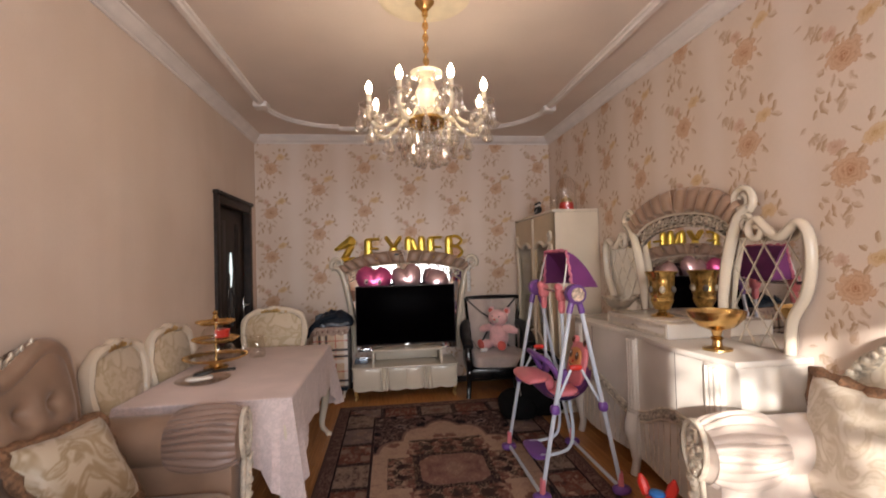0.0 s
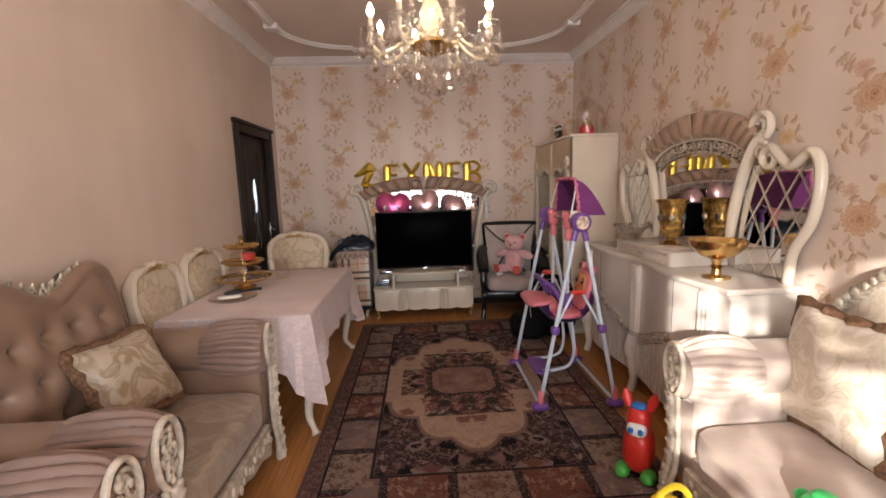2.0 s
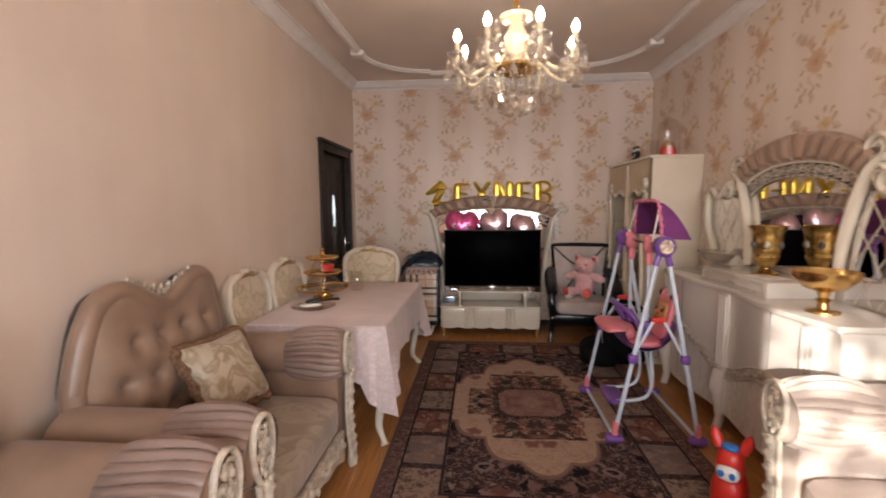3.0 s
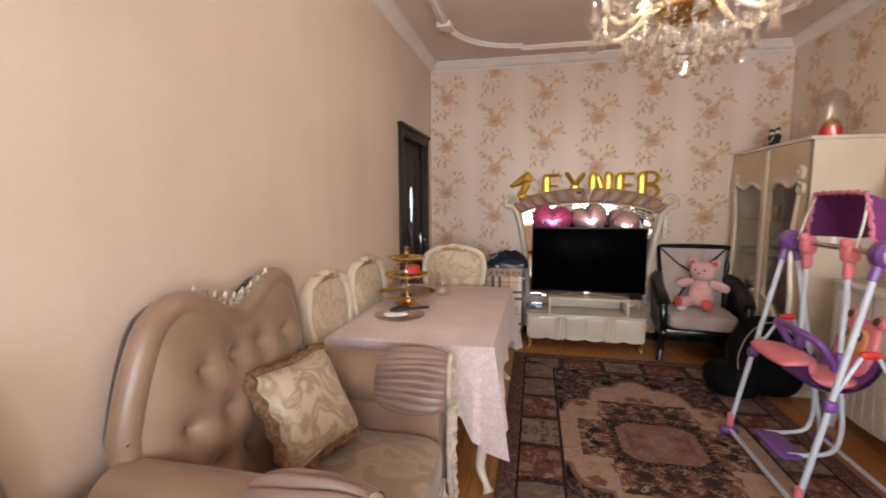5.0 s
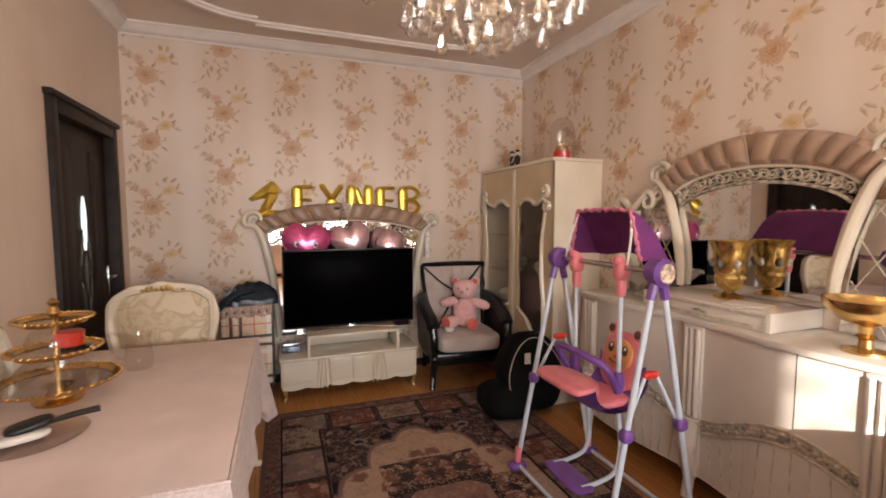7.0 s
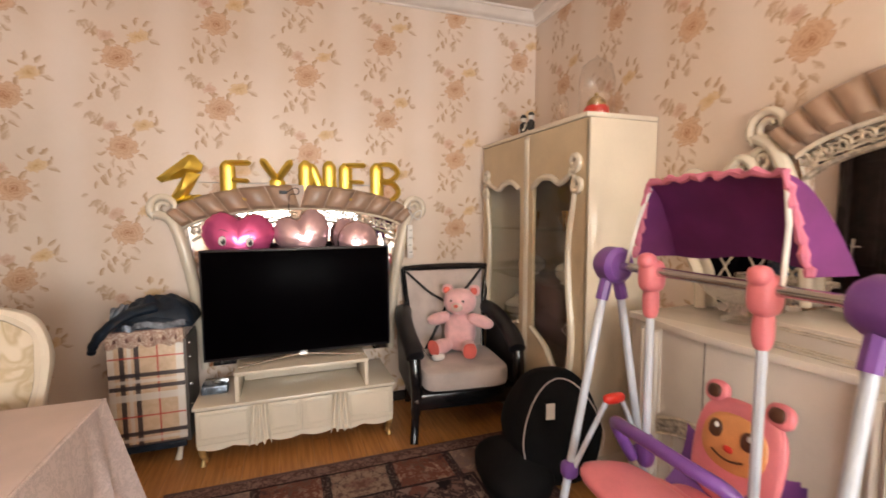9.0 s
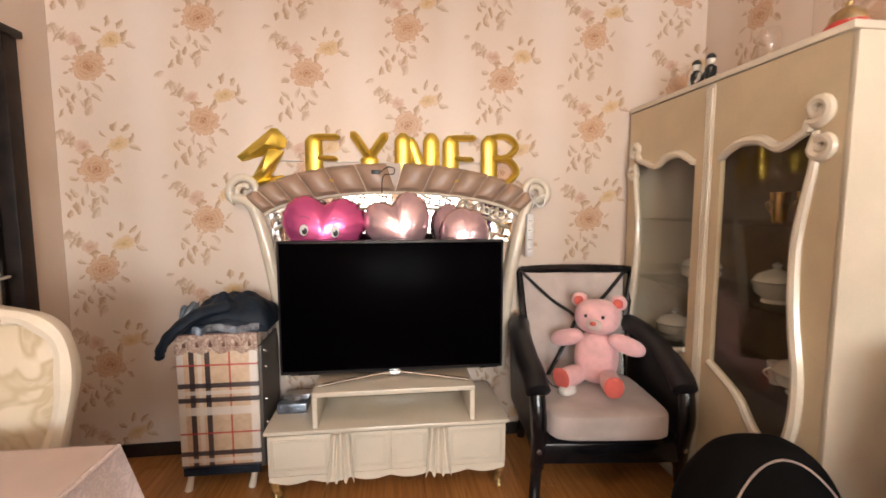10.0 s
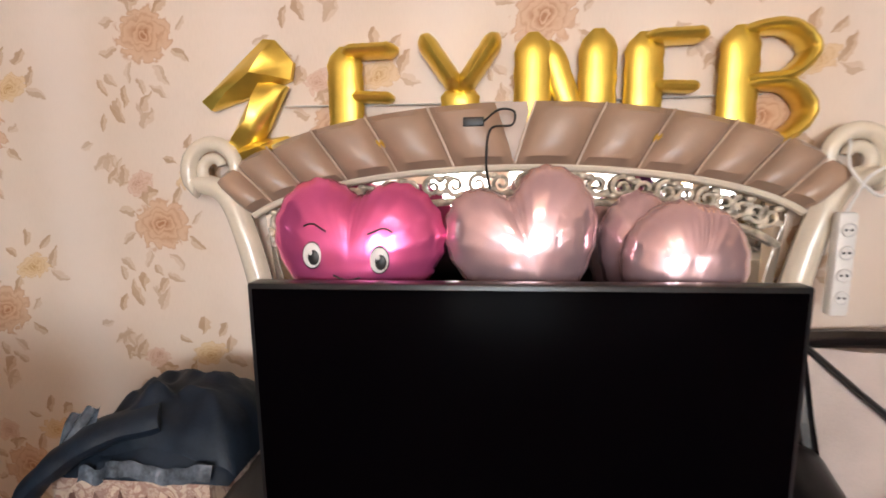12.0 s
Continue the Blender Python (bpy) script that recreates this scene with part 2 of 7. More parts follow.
        p = place(fx_, fy_, 0.3, r, r * sq)
        ang = n.m("ADD", n.m("ARCTAN2", p[1], p[0]), n.m("MULTIPLY", n.m("SUBTRACT", w[2], 0.5), 2.6))
        d = n.m("SQRT", n.m("ADD", n.m("MULTIPLY", p[0], p[0]), n.m("MULTIPLY", p[1], p[1])))
        for ring, lobes, ph in ((1.0, 3.5, 0.4), (0.70, 2.5, 1.3), (0.42, 1.5, 2.2), (0.18, 1.0, 0.0)):
            edge = n.m("MULTIPLY", n.m("ADD", 0.80, n.m("MULTIPLY", n.m("ABSOLUTE", n.m("SINE", n.m("ADD", n.m("MULTIPLY", ang, lobes), ph))), 0.26)), ring)
            rel = n.m("DIVIDE", d, edge)
            inside = n.m("SUBTRACT", 1.0, n.step(rel, 0.93, 1.05))
            petal = n.mix(n.step(rel, 0.80, 0.35), pale, deep)
            petal = n.mix(n.m("MULTIPLY", n.step(rel, 0.86, 0.97), 0.45), petal, deep)
            c = n.mix(n.m("MULTIPLY", n.m("MULTIPLY", inside, blend), n.m("ADD", 0.55, n.m("MULTIPLY", fade, 0.5))), c, petal)
    n.set(Base_Color=c, Roughness=n.m("ADD", 0.33, n.m("MULTIPLY", fibre, 0.16)), Specular_IOR_Level=0.4)
    n.bump(fibre, 0.10, 0.002)
    return n.mat


def wood_floor():
    n = Net("floor_planks")
    s = n.split(n.coords())
    g = n.noise(1.0, n.vec(n.m("MULTIPLY", s[0], 60), n.m("MULTIPLY", s[1], 3), 0), detail=5, dist=0.6)
    rnd = n.node("ObjectInfo").outputs["Random"]
    c = n.mix(n.step(g, 0.3, 0.7), (0.34, 0.14, 0.038), (0.54, 0.25, 0.078))
    c = n.mix(n.m("MULTIPLY", rnd, 0.35), c, (0.42, 0.165, 0.045))
    n.set(Base_Color=c, Roughness=n.m("ADD", 0.25, n.m("MULTIPLY", n.noise(4.0), 0.2)), Coat_Weight=0.2)
    n.bump(g, 0.08, 0.002)
    return n.mat


def rug_mat(L, W):
    """Persian rug, woven pattern about its middle: borders, corners and a stepped medallion. L along y, W along x."""
    n = Net("rug_pile")
    s = n.split(n.coords())
    wv = n.split(n.node("TexNoise", Scale=9.0, Detail=2.0).outputs["Color"])
    ax = n.m("ABSOLUTE", n.m("ADD", s[0], n.m("MULTIPLY", n.m("SUBTRACT", wv[0], 0.5), 0.03)))
    ay = n.m("ABSOLUTE", n.m("ADD", s[1], n.m("MULTIPLY", n.m("SUBTRACT", wv[1], 0.5), 0.03)))
    rose, dark, cream, mauve, navy = (0.16, 0.058, 0.046), (0.010, 0.008, 0.012), (0.47, 0.325, 0.235), (0.09, 0.050, 0.052), (0.010, 0.010, 0.018)
    edge = n.m("MINIMUM", n.m("SUBTRACT", W / 2, n.m("ABSOLUTE", s[0])), n.m("SUBTRACT", L / 2, n.m("ABSOLUTE", s[1])))
    wq = n.node("TexNoise", Scale=17.0, Detail=4.0)
    n.put(wq.inputs["Vector"], n.vec(ax, ay, 0))
    wq = n.split(wq.outputs["Color"])
    bx = n.m("ADD", ax, n.m("MULTIPLY", n.m("SUBTRACT", wq[0], 0.5), 0.13))
    by = n.m("ADD", ay, n.m("MULTIPLY", n.m("SUBTRACT", wq[1], 0.5), 0.13))
    vor = n.voronoi(7.5, n.vec(bx, by, 0))
    vs = n.voronoi(17.0, n.vec(bx, by, 0))
    vt = n.voronoi(62.0, n.vec(ax, ay, 0))
    pick = n.split(vor[1])
    flower = n.m("SUBTRACT", 1.0, n.step(vor[0], 0.30, 0.42))
    heart = n.m("SUBTRACT", 1.0, n.step(vor[0], 0.10, 0.18))
    sprig = n.m("MAXIMUM", n.m("SUBTRACT", 1.0, n.step(vs[0], 0.22, 0.40)), n.m("MULTIPLY", n.step(n.noise(34.0, n.vec(ax, ay, 0), detail=4, dist=1.8), 0.52, 0.58), 0.9))
    fine = n.m("SUBTRACT", 1.0, n.step(vt[0], 0.30, 0.45))
    # field: dark ground with flowers
    field = n.mix(n.m("MULTIPLY", sprig, 0.8), (0.045, 0.028, 0.030), n.mix(n.split(vs[1])[0], (0.34, 0.245, 0.20), (0.19, 0.10, 0.085)))
    field = n.mix(n.m("MULTIPLY", flower, n.step(pick[0], 0.45, 0.47)), field, n.mix(pick[1], (0.27, 0.20, 0.18), rose))
    field = n.mix(n.m("MULTIPLY", heart, n.step(pick[0], 0.45, 0.47)), field, navy)
    field = n.mix(n.m("MULTIPLY", flower, n.step(pick[0], 0.40, 0.38)), field, dark)
    # medallion: scalloped cream ground, then a stepped middle
    ang = n.m("ARCTAN2", n.m("DIVIDE", s[1], 1.22), s[0])
    rad = n.m("SQRT", n.m("ADD", n.m("MULTIPLY", s[0], s[0]), n.m("POWER", n.m("DIVIDE", s[1], 1.22), 2.0)))
    wav = n.m("ADD", 0.62, n.m("ADD", n.m("MULTIPLY", n.m("ABSOLUTE", n.m("SINE", n.m("MULTIPLY", ang, 7.0))), 0.070), n.m("MULTIPLY", n.m("COSINE", n.m("MULTIPLY", ang, 4.0)), 0.065)))
    inm = n.m("SUBTRACT", 1.0, n.step(n.m("SUBTRACT", rad, wav), -0.012, 0.012))
    cg = n.mix(n.m("MULTIPLY", sprig, 0.50), cream, n.mix(n.split(vs[1])[1], (0.30, 0.17, 0.14), (0.20, 0.12, 0.12)))
    cg = n.mix(n.m("MULTIPLY", n.m("MULTIPLY", flower, n.step(pick[2], 0.6, 0.62)), 0.8), cg, rose)
    c = n.mix(inm, field, cg)
    outl = n.m("MULTIPLY", n.step(n.m("SUBTRACT", rad, wav), -0.03, -0.02), n.m("SUBTRACT", 1.0, n.step(n.m("SUBTRACT", rad, wav), 0.0, 0.01)))
    c = n.mix(n.m("MULTIPLY", outl, 0.7), c, (0.16, 0.085, 0.075))
    cross = n.m("MAXIMUM", n.m("MULTIPLY", n.m("LESS_THAN", ax, 0.30), n.m("LESS_THAN", ay, 0.52)), n.m("MULTIPLY", n.m("LESS_THAN", ax, 0.46), n.m("LESS_THAN", ay, 0.22)))
    mc = n.mix(n.m("MULTIPLY", sprig, 0.9), n.mix(n.step(n.noise(9.0, n.vec(ax, ay, 0), detail=3), 0.45, 0.55), rose, dark), n.mix(n.step(n.split(vs[1])[2], 0.35, 0.5), dark, cream))
    c = n.mix(n.m("MULTIPLY", cross, 0.9), c, mc)
    # middle square with a dark, dotted frame and a pale heart
    sq = n.m("MAXIMUM", n.m("DIVIDE", ax, 0.27), n.m("DIVIDE", ay, 0.25))
    pale = n.mix(n.m("MULTIPLY", sprig, 0.6), (0.24, 0.13, 0.105), n.mix(n.split(vs[1])[0], cream, (0.12, 0.05, 0.05)))
    c = n.mix(n.m("LESS_THAN", sq, 1.0), c, pale)
    c = n.mix(n.m("MULTIPLY", n.m("MULTIPLY", n.m("GREATER_THAN", sq, 0.86), n.m("LESS_THAN", sq, 1.03)), 0.9), c, n.mix(n.m("MULTIPLY", fine, 0.5), dark, cream))
    corner = n.m("MULTIPLY", n.m("GREATER_THAN", n.m("ADD", n.m("DIVIDE", ax, 0.27), n.m("DIVIDE", ay, 0.25)), 1.42), n.m("LESS_THAN", sq, 0.9))
    c = n.mix(n.m("MULTIPLY", corner, 0.75), c, navy)
    dia = n.m("ADD", ax, n.m("MULTIPLY", ay, 0.9))
    c = n.mix(n.m("MULTIPLY", n.m("LESS_THAN", dia, 0.10), 0.6), c, n.mix(fine, (0.30, 0.20, 0.16), cream))
    # borders
    dx_, dy_ = n.m("SUBTRACT", W / 2, n.m("ABSOLUTE", s[0])), n.m("SUBTRACT", L / 2, n.m("ABSOLUTE", s[1]))
    run = n.m("ADD", n.m("MULTIPLY", n.m("LESS_THAN", dx_, dy_), ay), n.m("MULTIPLY", n.m("GREATER_THAN", dx_, dy_), ax))
    cell = n.m("FRACT", n.m("DIVIDE", run, 0.34))
    bar = n.m("LESS_THAN", n.m("ABSOLUTE", n.m("SUBTRACT", cell, 0.5)), 0.07)
    # panels set in the border, by turns pale, brown-red and mauve, between dark bars
    turn = n.m("FRACT", n.m("MULTIPLY", n.m("FLOOR", n.m("ADD", n.m("DIVIDE", run, 0.34), 0.5)), 0.3334))
    ground = n.mix(n.m("GREATER_THAN", turn, 0.2), (0.30, 0.215, 0.165), n.mix(n.m("GREATER_THAN", turn, 0.5), (0.17, 0.062, 0.045), (0.20, 0.14, 0.13)))
    figure = n.mix(n.split(vs[1])[0], n.mix(n.m("GREATER_THAN", turn, 0.2), (0.10, 0.045, 0.04), cream), (0.045, 0.025, 0.028))
    bd = n.mix(n.m("MULTIPLY", sprig, 0.78), ground, figure)
    bd = n.mix(n.m("MULTIPLY", n.m("MULTIPLY", flower, n.step(pick[2], 0.5, 0.52)), 0.6), bd, n.mix(pick[1], rose, (0.34, 0.25, 0.19)))
    bd = n.mix(n.m("MULTIPLY", bar, 0.85), bd, n.mix(n.m("MULTIPLY", fine, 0.5), dark, (0.22, 0.16, 0.14)))
    c = n.mix(n.m("LESS_THAN", edge, 0.36), c, bd)
    for lo, hi, col in ((0.0, 0.020, (0.13, 0.075, 0.065)), (0.10, 0.112, dark), (0.340, 0.358, (0.03, 0.02, 0.022))):
        c = n.mix(n.m("MULTIPLY", n.m("GREATER_THAN", edge, lo), n.m("LESS_THAN", edge, hi)), c, col)
    guard = n.m("MULTIPLY", n.m("GREATER_THAN", edge, 0.020), n.m("LESS_THAN", edge, 0.10))
    c = n.mix(guard, c, n.mix(n.m("MAXIMUM", n.m("MULTIPLY", sprig, 0.8), n.m("MULTIPLY", fine, 0.5)), (0.10, 0.05, 0.045), (0.27, 0.17, 0.135)))
    pile = n.noise(420.0, detail=2)
    c = n.mix(n.m("MULTIPLY", pile, 0.22), c, (0.05, 0.035, 0.035))
    c = n.mix(n.m("MULTIPLY", n.step(n.noise(2.2), 0.5, 0.8), 0.06), c, (0.26, 0.19, 0.17))
    n.set(Base_Color=c, Roughness=0.95, Specular_IOR_Level=0.1)
    n.bump(pile, 0.5, 0.004)
    return n.mat


def velvet(name, col, tuft=0.0):
    n = Net(name)
    a = n.noise(7.0, detail=4)
    g = n.noise(240.0, detail=2)
    c = n.mix(n.step(a, 0.3, 0.7), tuple(x * 0.86 for x in col), tuple(min(1, x * 1.08) for x in col))
    c = n.mix(n.m("MULTIPLY", g, 0.15), c, tuple(x * 0.75 for x in col))
    n.set(Base_Color=c, Roughness=0.34, Sheen_Weight=0.25, Sheen_Roughness=0.35, Specular_IOR_Level=0.5)
    n.bump(n.m("ADD", n.m("MULTIPLY", n.noise(22.0, detail=3), 0.8), n.m("MULTIPLY", g, 0.2)), 0.18, 0.006)
    return n.mat


def damask(name, base, fig, scale=7.0, gloss=0.45):
    n = Net(name)
    v = n.coords()
    w = n.noise(scale * 0.9, v, detail=2, dist=1.8)
    leaf = n.step(n.m("ABSOLUTE", n.m("SUBTRACT", w, 0.5)), 0.0, 0.10)
    vein = n.step(n.noise(scale * 4, v, detail=2, dist=0.8), 0.42, 0.58)
    f = n.m("MULTIPLY", n.m("SUBTRACT", 1.0, leaf), 0.9)
    f = n.m("MAXIMUM", f, n.m("MULTIPLY", n.step(w, 0.48, 0.66), n.m("ADD", 0.35, n.m("MULTIPLY", vein, 0.5))))
    g = n.noise(300.0, v, detail=1)
    n.set(Base_Color=n.mix(n.m("MULTIPLY", g, 0.2), n.mix(f, base, fig), tuple(x * 0.8 for x in base)), Roughness=n.m("ADD", gloss, n.m("MULTIPLY", f, 0.25)), Sheen_Weight=0.3)
    n.bump(n.m("ADD", f, n.m("MULTIPLY", g, 0.3)), 0.25, 0.003)
    return n.mat


def lace(name, base=(0.78, 0.68, 0.66), holes=True):
    n = Net(name)
    v = n.coords()
    big = n.voronoi(17.0, v)
    small = n.voronoi(150.0, v)
    motif = n.step(n.m("ADD", n.noise(24.0, v, detail=3, dist=2.5), n.m("MULTIPLY", n.step(big[0], 0.2, 0.5), -0.10)), 0.40, 0.52)
    net = n.step(small[0], 0.34, 0.42)
    hole = n.m("MULTIPLY", net, n.m("SUBTRACT", 1.0, motif))
    n.set(Base_Color=n.mix(n.m("MULTIPLY", motif, 0.30), base, tuple(min(1, c * 1.06) for c in base)), Roughness=0.8, Sheen_Weight=0.2)
    if holes:
        n.set(Alpha=n.m("SUBTRACT", 1.0, n.m("MULTIPLY", hole, 0.14)))
    n.bump(n.m("ADD", motif, n.noise(220.0, v)), 0.3, 0.002)
    return n.mat


M_PAPER = wallpaper("floral_wallpaper")
M_PAPER_PLAIN = wallpaper("plain_wallpaper", False)
M_CEIL = plain("ceiling_paint", (0.72, 0.61, 0.53), 0.6, var=0.03, scale=2.0, bump=0.04)
M_TRIM = plain("plaster_white", (0.78, 0.72, 0.68), 0.5, var=0.04, scale=6.0, bump=0.05)
M_FLOOR = wood_floor()
M_IVORY = plain("ivory_lacquer", (0.72, 0.64, 0.52), 0.22, var=0.04, scale=3.0, bump=0.02, coat=0.35)
M_PEARL = plain("pearl_lacquer", (0.70, 0.645, 0.58), 0.20, var=0.04, scale=3.0, bump=0.02, coat=0.4)
M_IVORY2 = plain("ivory_lacquer_patina", (0.62, 0.54, 0.43), 0.38, var=0.16, scale=26.0, bump=0.1)
M_SILVER = plain("carved_silver_patina", (0.60, 0.53, 0.43), 0.36, metal=0.35, var=0.28, scale=40.0, bump=0.35)
M_GOLD = plain("polished_gold", (0.72, 0.48, 0.19), 0.22, metal=1.0, var=0.10, scale=20.0, bump=0.03)
M_AMBER = plain("amber_gold_glass", (0.66, 0.44, 0.15), 0.18, metal=0.9, var=0.25, scale=26.0, bump=0.15)
M_GILT = plain("gilt_carving", (0.52, 0.35, 0.14), 0.38, metal=0.7, var=0.22, scale=45.0, bump=0.3)
M_DARKWOOD = plain("dark_stained_wood", (0.022, 0.014, 0.011), 0.5, var=0.25, scale=12.0, bump=0.08, Specular_IOR_Level=0.25)
M_BLACKWOOD = plain("black_lacquered_wood", (0.008, 0.007, 0.008), 0.22, var=0.2, bump=0.03, coat=0.4)
M_BLACKLEATHER = plain("black_leather", (0.011, 0.010, 0.012), 0.38, var=0.2, grain=160.0, bump=0.25)
M_BLACKCLOTH = plain("black_nylon", (0.005, 0.005, 0.0055), 0.85, var=0.2, grain=300.0, bump=0.3, Specular_IOR_Level=0.15)
M_SCREEN = plain("tv_screen", (0.0015, 0.001, 0.0015), 0.26, var=0.1, scale=2.0, bump=0.0, Specular_IOR_Level=0.008)
M_BEZEL = plain("tv_bezel", (0.012, 0.012, 0.014), 0.3, var=0.1, bump=0.02)
M_CHROME = plain("brushed_metal", (0.62, 0.60, 0.58), 0.22, metal=1.0, var=0.05, bump=0.02)
M_MIRROR = plain("mirror_glass", (0.82, 0.80, 0.78), 0.02, metal=1.0, var=0.02, bump=0.0)
M_MIRROR.node_tree.nodes["Principled BSDF"].inputs["Roughness"].default_value = 0.02
M_VELVET = velvet("taupe_velvet", (0.285, 0.182, 0.124))
M_SATIN = velvet("pleated_satin", (0.265, 0.178, 0.142))
M_CREST = velvet("taupe_padded_velvet", (0.38, 0.252, 0.178))
M_PIPING = velvet("pale_satin_piping", (0.55, 0.41, 0.31))
M_SEATCLOTH = damask("seat_damask", (0.27, 0.195, 0.135), (0.40, 0.32, 0.23), 5.0)
M_CUSHION = damask("cushion_damask", (0.50, 0.41, 0.30), (0.29, 0.20, 0.10), 7.0)
# a copy of the cushion damask, paled for the sun on the sofa
M_CUSHION_SUNLIT = damask("sunlit_cushion_damask", (0.66, 0.58, 0.48), (0.50, 0.41, 0.29), 8.0, 0.38)
M_CHAIRCLOTH = damask("chair_damask", (0.62, 0.52, 0.38), (0.45, 0.35, 0.21), 6.0)
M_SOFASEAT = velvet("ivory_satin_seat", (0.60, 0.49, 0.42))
M_CABBACK = plain("brown_cabinet_back", (0.22, 0.155, 0.10), 0.45, var=0.12, scale=6.0, bump=0.04)
M_PALECLOTH = plain("pale_grey_upholstery", (0.55, 0.47, 0.44), 0.75, var=0.1, scale=5.0, grain=260.0, bump=0.25, sheen=0.3)
M_FRINGE = plain("brown_fringe", (0.20, 0.105, 0.055), 0.8, var=0.25, scale=60.0, bump=0.4)
M_CLOTH = plain("pale_pink_tablecloth", (0.70, 0.57, 0.54), 0.75, var=0.05, scale=5.0, grain=300.0, bump=0.2, sheen=0.2)
M_LACE = lace("lace_skirt", (0.74, 0.62, 0.60))
M_PLUSH = plain("pink_plush", (0.88, 0.52, 0.54), 0.95, var=0.05, scale=30.0, grain=380.0, bump=0.7, sheen=0.5)
M_PLUSH_L = plain("white_plush", (0.80, 0.62, 0.58), 0.95, var=0.08, grain=380.0, bump=0.6)
M_PLUSH_R = plain("coral_plush", (0.78, 0.16, 0.13), 0.95, var=0.1, grain=380.0, bump=0.6)
M_PURPLE = plain("purple_plastic", (0.19, 0.075, 0.33), 0.35, var=0.06, bump=0.02)
M_PURPLECLOTH = plain("purple_canopy_cloth", (0.17, 0.030, 0.16), 0.8, var=0.1, grain=260.0, bump=0.2)
M_PINKPL = plain("pink_plastic", (0.78, 0.23, 0.27), 0.35, var=0.06, bump=0.02)
M_PINKTRIM = plain("pink_trim_cloth", (0.66, 0.20, 0.30), 0.75, var=0.1, bump=0.2)
M_BLUEMETAL = plain("pale_blue_enamel", (0.60, 0.66, 0.76), 0.3, var=0.05, bump=0.02, coat=0.2)
M_RED = plain("red_plastic", (0.66, 0.035, 0.022), 0.32, var=0.08, bump=0.03)
M_BLUE = plain("blue_plastic", (0.02, 0.16, 0.50), 0.3, var=0.06, bump=0.02)
M_YELLOW = plain("yellow_plastic", (0.82, 0.60, 0.02), 0.35, var=0.06, bump=0.02)
M_GREEN = plain("green_plastic", (0.09, 0.52, 0.08), 0.35, var=0.06, bump=0.02)
M_LIME = plain("bright_green_plastic", (0.07, 0.62, 0.17), 0.32, var=0.06, bump=0.02)
M_WHITE = plain("white_plastic", (0.78, 0.76, 0.74), 0.35, var=0.04, bump=0.02)
M_BLACKPL = plain("black_plastic", (0.012, 0.012, 0.012), 0.4, var=0.1, bump=0.04)
M_BROWN = plain("brown_paint", (0.10, 0.035, 0.015), 0.5, var=0.1)
M_PEACH = plain("peach_plastic", (0.75, 0.33, 0.12), 0.4, var=0.06)
M_FOILGOLD = plain("gold_foil", (0.82, 0.60, 0.11), 0.31, metal=0.85, var=0.06, scale=14.0, grain=40.0, bump=0.05)
M_FOILPINK = plain("rose_gold_foil", (0.80, 0.56, 0.61), 0.15, metal=0.7, var=0.05, scale=14.0, grain=34.0, bump=0.1)
M_FOILHOT = plain("hot_pink_foil", (0.80, 0.14, 0.38), 0.17, metal=0.6, var=0.06, scale=10.0, grain=34.0, bump=0.08)
M_NAVY = plain("dark_blue_satin_cloth", (0.010, 0.018, 0.032), 0.55, var=0.2, scale=14.0, bump=0.3, Specular_IOR_Level=0.3)
M_SHINY = plain("silver_lining", (0.20, 0.24, 0.30), 0.25, metal=0.6, var=0.25, scale=30.0, bump=0.4)
M_PORCELAIN = plain("white_porcelain", (0.72, 0.68, 0.62), 0.18, var=0.06, bump=0.01, coat=0.4)
M_SMOKE = plain("smoky_glass", (0.06, 0.065, 0.065), 0.12, var=0.15, bump=0.02, coat=0.4)
M_GREY = plain("grey_side_panel", (0.10, 0.085, 0.075), 0.5, var=0.1)


def glassy(name, col=(1, 1, 1), rough=0.02, alpha=0.25, gloss=0.8):
    """Thin glass: mostly clear, with a true gloss."""
    n = Net(name)
    tr = n.node("BsdfTransparent", Color=(*col, 1))
    gl = n.node("BsdfGlossy", Roughness=rough)
    fr = n.node("LayerWeight", Blend=0.5)
    mx = n.nt.nodes.new("ShaderNodeMixShader")
    n.put(mx.inputs[0], n.m("ADD", n.m("MULTIPLY", n.m("POWER", fr.outputs["Facing"], 3.5), gloss), alpha + 0.03))
    n.put(mx.inputs[1], tr.outputs[0])
    n.put(mx.inputs[2], gl.outputs[0])
    n.put(n.nt.nodes["Material Output"].inputs[0], mx.outputs[0])
    return n.mat


M_GLASS = glassy("cabinet_glass", (0.95, 0.95, 0.92), 0.03, 0.0, 0.35)
M_PANE = glassy("window_glass", (0.95, 0.97, 0.97), 0.02, 0.0)
M_CRYSTAL = glassy("cut_crystal", (1.0, 0.98, 0.95), 0.10, 0.36)
M_CLEAR = glassy("clear_glass_ware", (0.96, 0.94, 0.92), 0.04, 0.05, 0.6)
n_ = Net("lit_bulb")
n_.set(Base_Color=(1.0, 0.9, 0.75), Emission_Color=(1.0, 0.82, 0.60), Emission_Strength=62.0)
M_BULB = n_.mat

# ---- the room ----
T = 0.14


def slab(name, x0, x1, y0, y1, z0, z1, mat, label, category):
    return solid(name, box(B(), x0, x1, y0, y1, z0, z1), mat, label, category, "structure", smooth=False)


